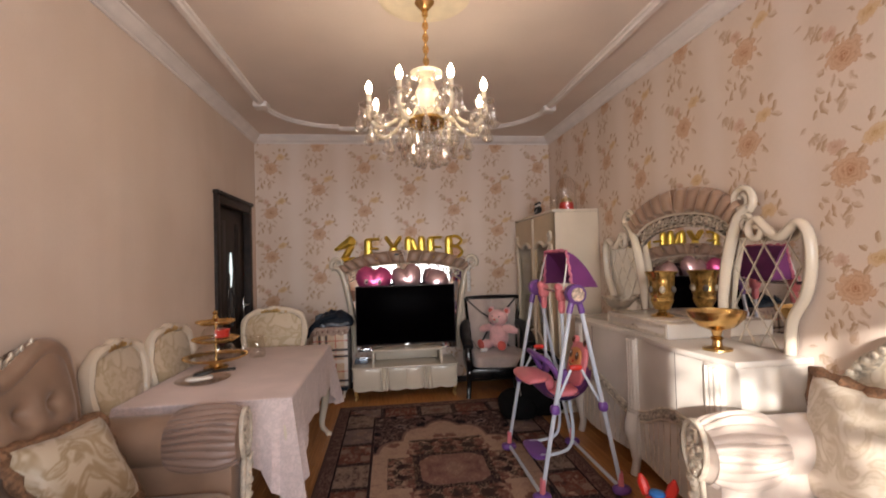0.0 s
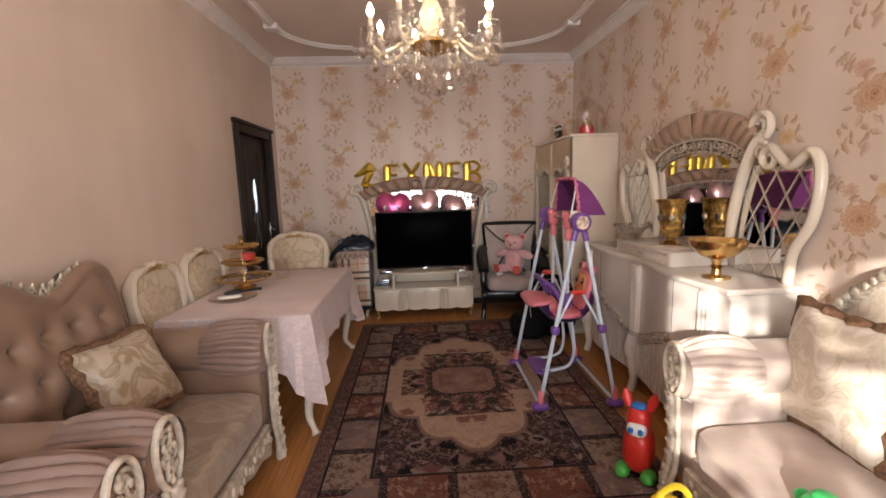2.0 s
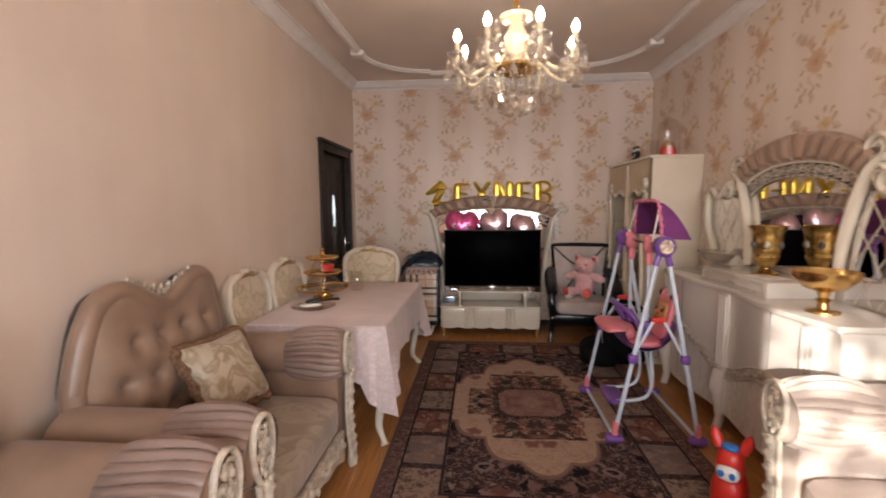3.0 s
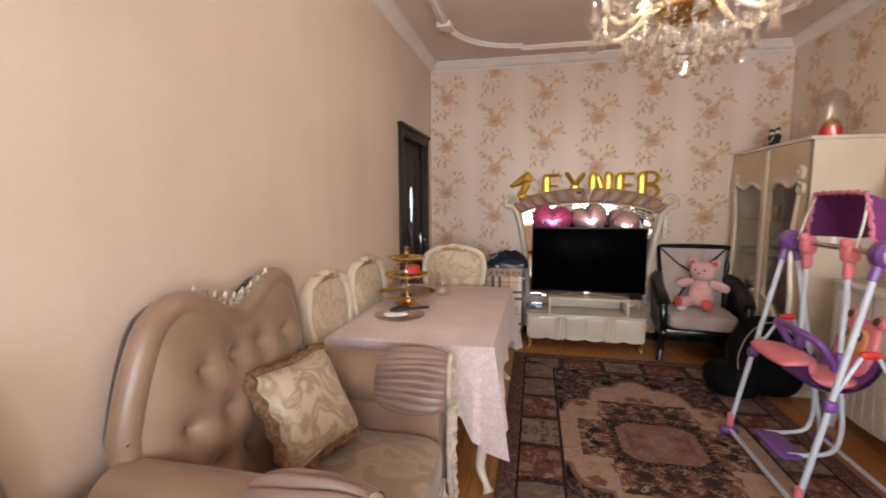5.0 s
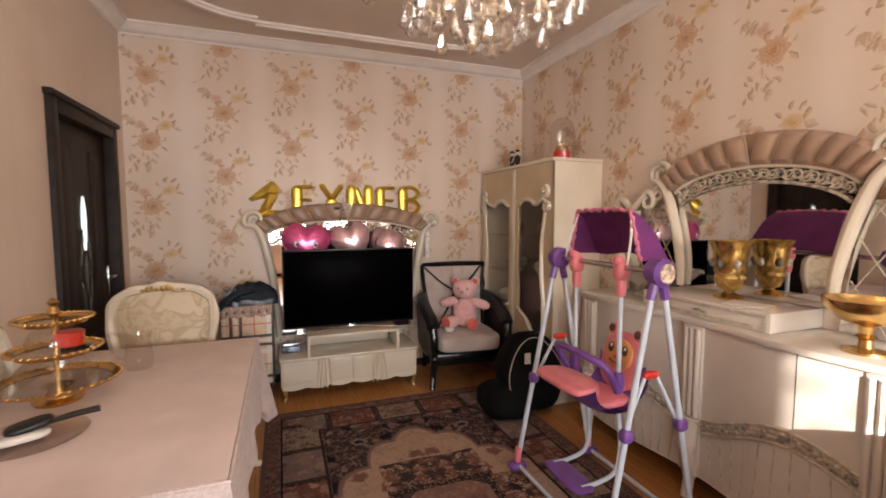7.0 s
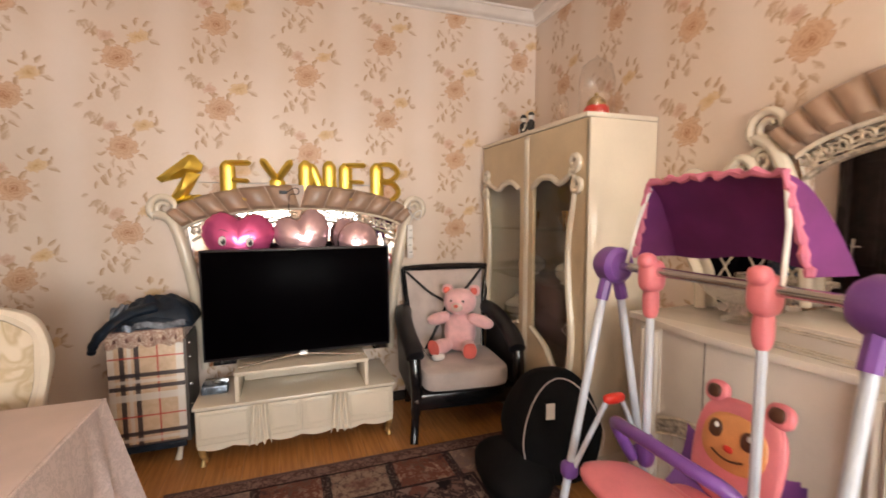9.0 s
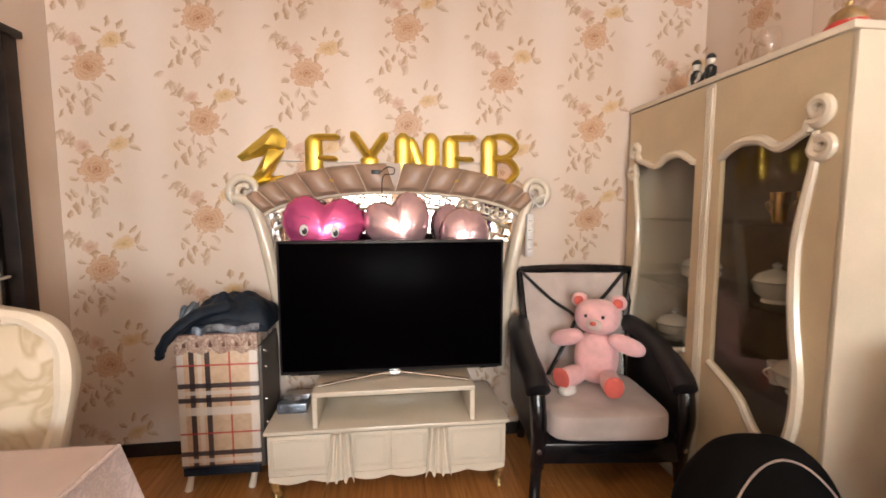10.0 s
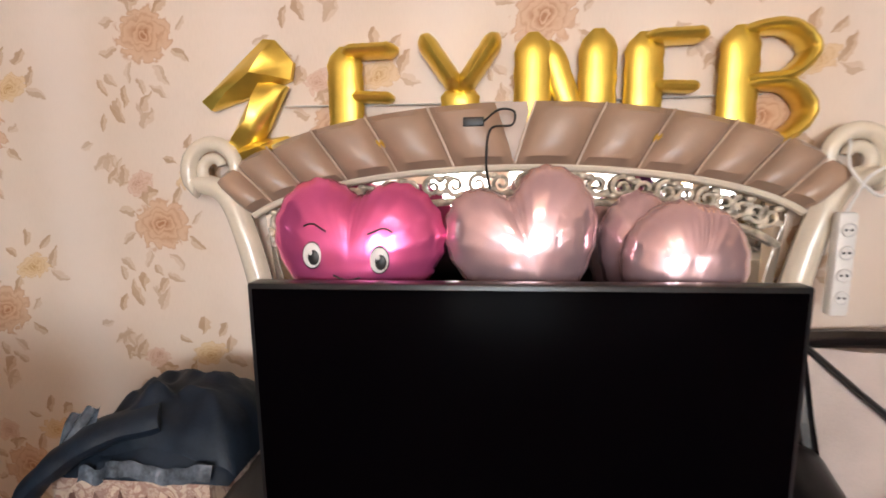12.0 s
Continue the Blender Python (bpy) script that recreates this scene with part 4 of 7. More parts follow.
# ---- upholstered seats ----
def rolled_seat(name, label, category, half, x, y, rz, group, cloth, seat_cloth, back, humps):
    """An armchair or sofa with rolled pleated arms. It looks along +x; the back stands at x = 0; half: from the middle to an arm's middle."""
    s = thing(name, label, category, x, y, 0, rz, group)
    zr, ra = 0.655, 0.118
    for sy in (-1, 1):
        ya = sy * half
        bm = B()
        # the arm: a roll on a panel
        def arm(u, v, x0, x1, ra, pl=0.0):
            a = math.pi * (-0.5 + 2.0 * u)
            xx = x0 + (x1 - x0) * v
            r = ra * (1 + pl * (abs(math.sin(a * 11.5 + 0.9 * math.sin(v * 4 + a * 2))) ** 0.6 * (1 + 0.5 * math.sin(a * 5.3)) - 0.4) * math.sin(math.pi * min(1, max(0, v))) ** 0.35)
            return (xx, ya + r * math.cos(a) * 1.0, zr + r * math.sin(a))
        grid(bm, 28, 4, lambda u, v: arm(u, v, 0.06, 0.48, ra), closed_u=True)
        box(bm, 0.06, 0.74, ya - 0.085, ya + 0.085, 0.16, zr - 0.03, 0.01)
        part("arm", bm, cloth, s)
        bm = B()
        grid(bm, 200, 16, lambda u, v: arm(u, v, 0.455, 0.768, ra * (1.13 - 0.14 * abs(2 * v - 1) ** 2.5), 0.17), closed_u=True)
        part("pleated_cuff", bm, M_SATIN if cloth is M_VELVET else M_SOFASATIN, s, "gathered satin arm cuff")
        # carved scroll front
        bm = B()
        to = lambda u, v: Vector((0.775, ya + u, v))
        cap = B()
        lathe(cap, [(0, 0.012), (ra * 0.7, 0.012), (ra * 0.98, 0.0)], 24, m=Matrix.Translation((0.757, ya, zr)) @ pose(0, 0, 0, 0, 90, 0))
        part("arm_cap", cap, cloth, s)
        oval = [to(sy * (0.008 + 0.066 * math.sin(q) * (1 + 0.15 * math.cos(q))), zr + 0.005 + 0.118 * math.cos(q)) for q in [2 * math.pi * k / 36 for k in range(37)]]
        tube(bm, oval, 0.0125, 8, flat=0.8)
        for q0, q1, r0, turn_ in ((0.016, 0.058, 0.034, 1), (-0.010, 0.010, 0.036, -1), (0.012, -0.050, 0.030, 1), (0.030, -0.004, 0.018, -1)):
            tube(bm, spiral((q0, zr + q1), r0, 0.007, 0.6, 1.35 * turn_, lambda u, v: to(sy * u, v), 26), 0.0072, 7)
        for k in range(9):
            pillow(bm, (0.780, ya + sy * (0.008 + 0.030 * math.sin(k * 2.3)), zr - 0.085 + 0.021 * k), (0.014, 0.022, 0.028), 2.2, 4)
        for e_, r_ in ((-0.036, 0.011), (0.036, 0.011)):
            post = bez([to(sy * (0.012 + e_ * 1.1), zr - 0.10), to(sy * (0.002 + e_), 0.46), to(sy * (-0.014 + e_ * 0.8), 0.34), to(sy * (0.0 + e_ * 0.9), 0.22), to(sy * (0.030 + e_ * 0.8), 0.11), to(sy * (0.022 + e_ * 0.5), 0.0)], 6)
            tube(bm, post, [r_ + 0.006 * (i / (len(post) - 1)) ** 2 for i in range(len(post))], 8)
        mid_ = bez([to(sy * 0.012, zr - 0.10), to(sy * 0.002, 0.46), to(-sy * 0.014, 0.34), to(sy * 0.0, 0.22), to(sy * 0.030, 0.11), to(sy * 0.022, 0.0)], 6)
        tube(bm, mid_, [0.030 - 0.006 * math.sin(math.pi * i / (len(mid_) - 1)) for i in range(len(mid_))], 10, flat=0.8)
        for k in range(17):
            p = mid_[int(k / 17 * (len(mid_) - 1))]
            pillow(bm, (p.x + 0.022, p.y + 0.012 * (-1) ** k, p.z), (0.016, 0.030, 0.026), 2.2, 4)
        part("carved_front", bm, M_IVORY2, s, "carved ivory scroll front")
    n_seats = 1 if half < 0.7 else 2
    w = 2 * (half - 0.09)
    for k in range(n_seats):
        bm = B()
        ww = w / n_seats
        pillow(bm, (0.45, -w / 2 + ww * (k + 0.5), 0.385), (0.66, ww * 0.995, 0.17), 7, 16)
        part("seat_cushion", bm, seat_cloth, s)
    part("seat_base", box(B(), 0.05, 0.74, -w / 2, w / 2, 0.14, 0.305, 0.01), cloth, s)
    bm = B()
    wav = [(-w / 2 + w * i / 40, 0.135 - 0.03 * math.cos(2 * math.pi * i / 40) - 0.012 * math.cos(6 * math.pi * i / 40)) for i in range(41)]
    prism(bm, wav + [(w / 2, 0.26), (-w / 2, 0.26)], 0.03, lambda u, v, q: (0.742 + q, u, v), 0.004)
    for i in range(int(w / 0.035)):
        u = -w / 2 + 0.02 + i * 0.035
        pillow(bm, (0.775, u, 0.20 + 0.02 * math.sin(i * 1.7)), (0.016, 0.030, 0.05 - 0.012 * (i % 2)), 2.2, 4)
    part("carved_rail", bm, M_IVORY2, s, "carved ivory front rail")
    for sy in (-1, 1):
        bm = B()
        tube(bm, bez([(0.06, sy * half, 0.18), (0.04, sy * half, 0.09), (0.03, sy * half, 0.0)], 4), [0.03] * 4 + [0.025] * 4 + [0.022], 8)
        part("leg", bm, M_IVORY, s)
    back(s, half)
    return s


def tufted_back(s, half):
    hw = half - 0.04
    top = lambda y: 1.03 + 0.115 * math.exp(-((abs(y) - hw * 0.55) / 0.15) ** 2) - 0.24 * max(0, (abs(y) - hw * 0.72) / (hw * 0.28)) ** 2
    nb = []  # the buttons
    for r, (zz, cnt) in enumerate(((0.93, 4), (0.78, 5), (0.62, 4))):
        for k in range(cnt):
            nb.append(((k - (cnt - 1) / 2) * hw * 1.55 / 4.6, zz))

    def face(u, v):
        y = (2 * u - 1) * hw
        z = 0.30 + (top(y) - 0.30) * v
        d = min((y - a) ** 2 + (z - b) ** 2 for a, b in nb)
        bul = 0.13 * (1 - abs(2 * u - 1) ** 5) * (1 - max(0, v - 0.55) ** 2 * 3.2)
        return Vector((0.09 + bul * 0.8 - 0.030 * math.exp(-d / 0.0040) - 0.035 * math.exp(-d / 0.0006) - 0.09 * (z - 0.4) * 0.5, y, z))

    bm = B()
    grid(bm, 64, 48, face)
    grid(bm, 32, 20, lambda u, v: Vector((0.0 - 0.03 * (v > 0.9), face(u, v).y, face(u, v).z)))
    rim = [face(k / 32, 1.0) for k in range(33)]
    for e in ([face(0, k / 12) for k in range(13)] + rim + [face(1, 1 - k / 12) for k in range(13)],):
        tube(bm, [p + Vector((-0.03, 0, 0)) for p in e], 0.045, 10)
    part("tufted_back", bm, M_VELVET, s, "deep-buttoned velvet back")
    for a, b in nb:
        bm = B()
        u, v = (a / hw + 1) / 2, (b - 0.30) / (top(a) - 0.30)
        p = face(u, v)
        lathe(bm, [(0, 0.012), (0.010, 0.008), (0.014, 0.0), (0.0, -0.004)], 10, m=Matrix.Translation(p) @ pose(0, 0, 0, 0, 90, 0))
        part("button", bm, M_CHROME, s)
    bm = B()
    for k in range(9):
        u = (k - 4) * 0.047
        z = top(u) + 0.040 + 0.018 * math.cos(u * 14)
        way_ = 1 if k % 2 else -1
        tube(bm, spiral((u, z), 0.026, 0.005, 1.2 * way_, 1.4 * way_, lambda p, q: Vector((0.070, p, q)), 20), 0.0058, 6)
        pillow(bm, (0.073, u + 0.022, z - 0.022), (0.016, 0.020, 0.034), 2.2, 4)
        pillow(bm, (0.073, u, z + 0.026), (0.014, 0.016, 0.030), 2.2, 4)
    tube(bm, bez([(0.075, y_, top(y_) + 0.02) for y_ in (-0.27, -0.18, -0.09, 0.0, 0.09, 0.18, 0.27)], 6), 0.018, 8)
    part("carved_crest", bm, M_SILVER, s, "carved silver-ivory crest")


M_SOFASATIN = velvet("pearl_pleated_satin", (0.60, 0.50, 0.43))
arm1 = rolled_seat("tufted_armchair", "taupe velvet buttoned armchair with carved ivory arms", "armchair", 0.475, -1.04, 1.98, 0, "matching tufted armchairs", M_VELVET, M_SEATCLOTH, tufted_back, 1)
copy_thing(arm1, pose(-1.04, 0.80, 0))


def throw_pillow(label, x, y, z, size, rot, cover):
    c = thing("throw_pillow", label, "cushion", x, y, z)
    c.matrix_basis = pose(x, y, z, *rot)
    bm = B()
    grid(bm, 24, 24, lambda u, v: Vector(((u - 0.5) * size * (1 - 0.10 * (1 - abs(2 * v - 1))), (v - 0.5) * size * (1 - 0.10 * (1 - abs(2 * u - 1))), 0.085 * ((1 - (2 * u - 1) ** 4) * (1 - (2 * v - 1) ** 4)) ** 0.5)))
    grid(bm, 24, 24, lambda u, v: Vector(((u - 0.5) * size * (1 - 0.10 * (1 - abs(2 * v - 1))), (v - 0.5) * size * (1 - 0.10 * (1 - abs(2 * u - 1))), -0.085 * ((1 - (2 * u - 1) ** 4) * (1 - (2 * v - 1) ** 4)) ** 0.5)))
    part("cover", bm, cover, c)
    bm = B()
    e = []
    for k in range(4):
        for i in range(14):
            t = i / 14 - 0.5
            q = [(t, -0.5), (0.5, t), (-t, 0.5), (-0.5, -t)][k]
            sag = 1 - 0.10 * (1 - abs(2 * t))
            e.append(Vector((q[0] * size * (sag if k % 2 else 1), q[1] * size * (1 if k % 2 else sag), 0.006 * math.sin(i * 2.1))))
    tube(bm, e + [e[0]], [0.024 + 0.007 * math.sin(i * 1.9) for i in range(len(e) + 1)], 8)
    part("fringe", bm, M_FRINGE, c, "brown fringe border")
    return c


throw_pillow("gold damask throw pillow with brown fringe on an armchair", -0.75, 2.07, 0.685, 0.375, (0, 60, -14), M_CUSHION)


# ---- the television wall ----
def ornate_mirror(name, label, to, half, zs, ztop, crest, hb, zb, wings):
    """A wall mirror with padded fan crest and scrolled sides. to(u, v, w): along the wall, up, out of the wall."""
    m = thing(name, label, "mirror")
    up = ztop - zs
    outer = lambda a: ((half - 0.02) * math.sin(a), zs - 0.02 + (up + 0.02) * (math.cos(a) - math.cos(1.25)) / (1 - math.cos(1.25)))
    inner = lambda a: ((half - 0.02 - crest * 0.55) * math.sin(a), zs - 0.02 - crest * 0.62 + (up + 0.02 - crest * 0.38) * (math.cos(a) - math.cos(1.25)) / (1 - math.cos(1.25)))
    ribs = 12
    scale = 1.0 / math.sin(1.25)
    # padded crest, rib by rib
    for k in range(ribs):
        bm = B()
        a0, a1 = -1.25 + 2.5 * k / ribs, -1.25 + 2.5 * (k + 1) / ribs

        def rib(u, v):
            lean = 0.10 * v
            a = a0 + (a1 - a0) * u + lean * (1 if k >= ribs / 2 else -1) * 0.6
            a = max(-1.25, min(1.25, a))
            o, i = outer(a), inner(a)
            q = ((i[0] + (o[0] - i[0]) * v) * scale, i[1] + (o[1] - i[1]) * v)
            return to(q[0], q[1], 0.046 + 0.040 * math.sqrt(max(0, 1 - (2 * u - 1) ** 2)) * math.sqrt(max(0, 1 - (2 * v - 1) ** 4)) )

        grid(bm, 10, 8, rib)
        part("crest_pad", bm, M_CREST, m)
        if k:
            bm = B()
            tube(bm, [rib(0.0, q / 8) + to(0, 0, 0.010) - to(0, 0, 0) for q in range(9)], 0.003, 6)
            part("crest_piping", bm, M_PIPING, m, "pale satin piping")
    A = [-1.25 + 2.5 * k / 40 for k in range(41)]
    bm = B()
    grid(bm, 40, 1, lambda u, v: to(*[(inner(-1.25 + 2.5 * u)[0] + (outer(-1.25 + 2.5 * u)[0] - inner(-1.25 + 2.5 * u)[0]) * v) * scale, inner(-1.25 + 2.5 * u)[1] + (outer(-1.25 + 2.5 * u)[1] - inner(-1.25 + 2.5 * u)[1]) * v, 0.042]))
    part("crest_back", bm, M_CREST, m)
    bm = B()
    tube(bm, [to(inner(a)[0] * scale, inner(a)[1] - 0.004, 0.035) for a in A], 0.012, 8)
    part("crest_trim", bm, M_IVORY, m)
    # carved band under the crest
    bm = B()
    bandh = 0.075
    NB = 26
    for k in range(NB):
        a = -1.12 + 2.24 * (k + 0.5) / NB
        p = inner(a)
        cu_, cv_ = p[0] * scale * 0.965, p[1] - 0.046
        way_ = 1 if k % 2 else -1
        tube(bm, spiral((cu_, cv_), 0.027, 0.006, 0.8 * way_ + a, 1.35 * way_, lambda u, v: to(u, v, 0.030), 18), [0.0068 - 0.003 * i / 18 for i in range(19)], 6)
        for e_, g_ in ((0.020, 0.020), (-0.018, -0.022), (0.022, -0.014)):
            pillow(bm, tuple(to(cu_ + e_ * way_, cv_ + g_, 0.028)), tuple(abs(c) for c in (to(0.024, 0.016, 0.016) - to(0, 0, 0))), 2.2, 4)
    tube(bm, [to(inner(a)[0] * scale * 0.93, inner(a)[1] - bandh - 0.012, 0.03) for a in A], 0.009, 8)
    part("carved_band", bm, M_SILVER, m, "carved silver foliage band")
    # mirror plate
    bm = B()
    hw = lambda v: hb + (half * 0.86 - hb) * max(0, min(1, (v - zb) / (zs - zb))) ** 1.6
    low = [(s * hw(v), v) for s, vs in ((1, [zb + (zs - 0.05 - zb) * k / 10 for k in range(11)]),) for v in vs]
    topc = [(inner(a)[0] * scale * 0.97, max(inner(a)[1] - 0.01, zs - 0.09)) for a in [1.2 - 2.4 * k / 24 for k in range(25)]]
    pts = low + topc + [(-a, b) for a, b in reversed(low)]
    prism(bm, pts, 0.008, lambda u, v, w: to(u, v, 0.008 + w))
    part("mirror_plate", bm, M_MIRROR, m, "clear mirror glass")
    # scrolled sides
    for s in (-1, 1):
        bm = B()
        t2 = lambda u, v: to(s * u, v, 0.045)
        side = bez([t2(hb, zb), t2(hb + 0.01, zb + (zs - zb) * 0.25), t2(hw(zb + (zs - zb) * 0.6) + 0.02, zb + (zs - zb) * 0.6), t2(half * 0.93, zs - 0.09), t2(half + 0.045, zs - 0.03)], 7)
        sp = spiral((half - 0.012, zs + 0.005), 0.080, 0.020, -0.75, 1.55, t2, 34)
        line = side + sp
        n = len(line)
        tube(bm, line, [0.022 + 0.012 * math.sin(math.pi * i / len(side)) if i < len(side) else 0.022 - 0.008 * (i - len(side)) / 30 for i in range(n)], 10, flat=0.9)
        if wings:
            tube(bm, spiral((half + 0.010, zs - 0.125), 0.048, 0.012, 1.9, -1.4, t2, 26), [0.017 - 0.006 * i / 26 for i in range(27)], 8, flat=0.9)
        part("scroll_side", bm, M_IVORY, m, "ivory scrolled side")
        if wings:
            bm = B()
            tw = lambda u, v: to(s * u, v, 0.055)
            w1 = spiral((hb + 0.27, zs - 0.17), 0.018, 0.060, 2.0, -1.1, tw, 24)
            rest = bez([w1[-1], tw(hb + 0.40, zs - 0.21), tw(hb + 0.50, zs - 0.15), tw(hb + 0.555, zs - 0.19), tw(hb + 0.57, zs - 0.32), tw(hb + 0.54, zs - 0.48), tw(hb + 0.46, zs - 0.62), tw(hb + 0.44, zb - 0.09)], 6)
            line = w1[:-1] + rest
            tube(bm, line, [0.014 + 0.013 * min(1, i / 30) for i in range(len(line))], 10, flat=0.9)
            part("wing_frame", bm, M_IVORY, m, "ivory heart-shaped wing")
            bm = B()
            poly = [(hb + 0.02, zb - 0.09), (hb + 0.44, zb - 0.09)] + [(hb + 0.46, zs - 0.62), (hb + 0.54, zs - 0.48), (hb + 0.57, zs - 0.32), (hb + 0.555, zs - 0.19), (hb + 0.50, zs - 0.15), (hb + 0.38, zs - 0.21), (hb + 0.26, zs - 0.2), (hb + 0.12, zs - 0.2), (hb + 0.06, zs - 0.4)]
            prism(bm, poly, 0.008, lambda u, v, w: to(s * u, v, 0.012 + w))
            part("wing_mirror", bm, M_MIRROR, m)
            bm = B()
            for k in range(-4, 9):
                for d in (-1, 1):
                    seg = []
                    for q in range(41):
                        v = zb - 0.09 + (zs - zb - 0.08) * q / 40
                        u = hb + 0.14 * k + d * (v - zb) * 0.62
                        lo = hb + 0.05
                        hi = hb + (0.44 if v < zs - 0.64 else 0.585 if v > zs - 0.40 else 0.44 + 0.145 * (v - zs + 0.64) / 0.24)
                        seg.append((u, v) if lo < u < hi else None)
                    run = []
                    for q in seg + [None]:
                        if q is None:
                            if len(run) > 2:
                                tube(bm, [to(s * run[0][0], run[0][1], 0.024), to(s * run[-1][0], run[-1][1], 0.024)], 0.0022, 5)
                            run = []
                        else:
                            run.append(q)
            part("lattice", bm, M_IVORY2, m, "thin diamond lattice")
    return m


ornate_mirror("wall_mirror", "ivory scrolled mirror with padded taupe crest behind the television", lambda u, v, w: Vector((0.615 + u, YB - 0.004 - w, v)), 0.79, 1.43, 1.585, 0.15, 0.60, 0.42, False)

# television
tv = thing("television", "large black flat television with a chrome V foot, switched off", "television", 0.60, 5.16, 0.518)
bm = B()
box(bm, -0.55, 0.55, -0.012, 0.03, 0.018, 0.672, 0.006)
box(bm, -0.40, 0.40, 0.03, 0.06, 0.10, 0.50, 0.012)
part("bezel", bm, M_BEZEL, tv)
part("screen", box(B(), -0.538, 0.538, -0.0155, -0.0118, 0.036, 0.660, 0.001), M_SCREEN, tv)
bm = B()
box(bm, -0.03, 0.03, -0.035, 0.0, 0.004, 0.028, 0.004)
for s in (-1, 1):
    tube(bm, bez([(0, -0.02, 0.022), (s * 0.15, -0.06, 0.014), (s * 0.355, -0.13, 0.006)], 6), 0.008, 8, flat=0.8)
    tube(bm, bez([(0, 0.0, 0.02), (s * 0.12, 0.04, 0.012), (s * 0.26, 0.09, 0.006)], 6), 0.007, 8, flat=0.8)
part("foot", bm, M_CHROME, tv, "brushed chrome V-shaped foot")
bm = B()
box(bm, -0.025, 0.025, -0.0165, -0.0125, 0.022, 0.030, 0.001)
part("badge", bm, M_CHROME, tv)

riser = thing("tv_riser", "low ivory wooden riser on the television stand", "shelf", 0.60, 5.15, 0.345)
for n_, b_ in (("top", (-0.375, 0.375, -0.17, 0.17, 0.145, 0.168)), ("side", (-0.375, -0.352, -0.17, 0.17, 0, 0.144)), ("side", (0.352, 0.375, -0.17, 0.17, 0, 0.144)), ("back", (-0.351, 0.351, 0.155, 0.17, 0.002, 0.144))):
    part(n_, box(B(), *b_, 0.003), M_IVORY, riser)
stb = thing("set_top_box", "small grey-blue receiver box on the stand", "receiver", 0.10, 5.20, 0.345)
part("case", box(B(), -0.07, 0.07, -0.06, 0.06, 0.0, 0.05, 0.006), M_SHINY, stb)

stand = thing("tv_stand", "ivory lacquered television stand with draped carved doors and gold feet", "tv stand", 0.575, 5.19, 0)
hx = 0.565
part("body", box(B(), -hx + 0.01, hx - 0.01, -0.20, 0.24, 0.115, 0.325, 0.006), M_IVORY, stand)
part("top", box(B(), -hx, hx, -0.225, 0.25, 0.326, 0.345, 0.006), M_IVORY, stand)
for k, (a, b) in enumerate(((-0.55, -0.27), (-0.18, -0.005), (0.005, 0.18), (0.27, 0.55))):
    bm = B()
    box(bm, a, b, -0.214, -0.201, 0.125, 0.318, 0.004)
    for i in range(2):
        e = 0.016 + 0.008 * i
        tube(bm, [(a + e, -0.216, 0.14 + e), (b - e, -0.216, 0.14 + e), (b - e, -0.216, 0.315 - e), (a + e, -0.216, 0.315 - e), (a + e, -0.216, 0.14 + e)], 0.0022, 5)
    part("door", bm, M_IVORY, stand)
for c in (-0.225, 0.225):
    bm = B()
    grid(bm, 26, 8, lambda u, v: Vector((c + (u - 0.5) * (0.075 + 0.05 * v), -0.222 - 0.008 - 0.010 * math.cos(u * 2 * math.pi * 3), 0.322 - (0.215 + 0.018 * math.cos(u * 2 * math.pi * 3)) * v)))
    grid(bm, 26, 1, lambda u, v: Vector((c + (u - 0.5) * (0.075 + 0.05 * v), -0.2145, 0.322 - 0.21 * v)))
    part("carved_drape", bm, M_IVORY, stand, "carved pleated drape")
bm = B()
wav = [(-hx + 0.02 + (2 * hx - 0.04) * i / 60, 0.108 - 0.018 * abs(math.sin(i * math.pi / 10))) for i in range(61)]
prism(bm, wav + [(hx - 0.02, 0.13), (-hx + 0.02, 0.13)], 0.015, lambda u, v, w: (u, -0.2155 - w * 0.3, v), 0.0)
part("apron", bm, M_IVORY, stand)
for sx in (-1, 1):
    for yy in (-0.18, 0.2):
        bm = B()
        cabriole(bm, sx * (hx - 0.055), yy, 0.116, sx, -1 if yy < 0 else 1, 0.02, 0.02)
        part("leg", bm, M_GILT, stand, "gilt cabriole leg")


# foil letters
def letter(strokes, x0, x1, z0, z1, y=5.438, tilt=0, flat=0.44):
    """A foil balloon in the box x0..x1, z0..z1; each stroke: points in the box from 0 to 1, and its half width."""
    w, h = x1 - x0, z1 - z0
    t = thing("foil_letter_balloon", "gold foil letter balloon fixed above the mirror", "balloon", (x0 + x1) / 2, y, z0, 0, "gold foil letters")
    t.matrix_basis = pose((x0 + x1) / 2, y, z0, 0, tilt, 0)
    bm = B()
    for i, (fat, sides, *st_) in enumerate(strokes):
        at_ = [Vector(((a - 0.5) * w, 0.001 * i, b * h)) for a, b in st_]
        pts = bez(at_, 7) if len(at_) > 2 else [at_[0].lerp(at_[1], k / 12) for k in range(13)]
        n = len(pts) - 1
        rs = []
        for k in range(n + 1):
            e = min(k, n - k) / n
            rs.append(1.2 * fat * min(1.0, 0.30 + 0.70 * (e * 7) ** 0.5) * (1 + 0.035 * math.sin(k * 2.6 + i)))
        tube(bm, pts, rs, sides, flat=flat)
    part("foil", bm, M_FOILGOLD, t)
    bm = B()
    tube(bm, [(0, 0.004, h * 0.5), (0, YB - y - 0.002, h * 0.5)], 0.004, 6)
    part("tape", bm, M_WHITE, t)
    return t


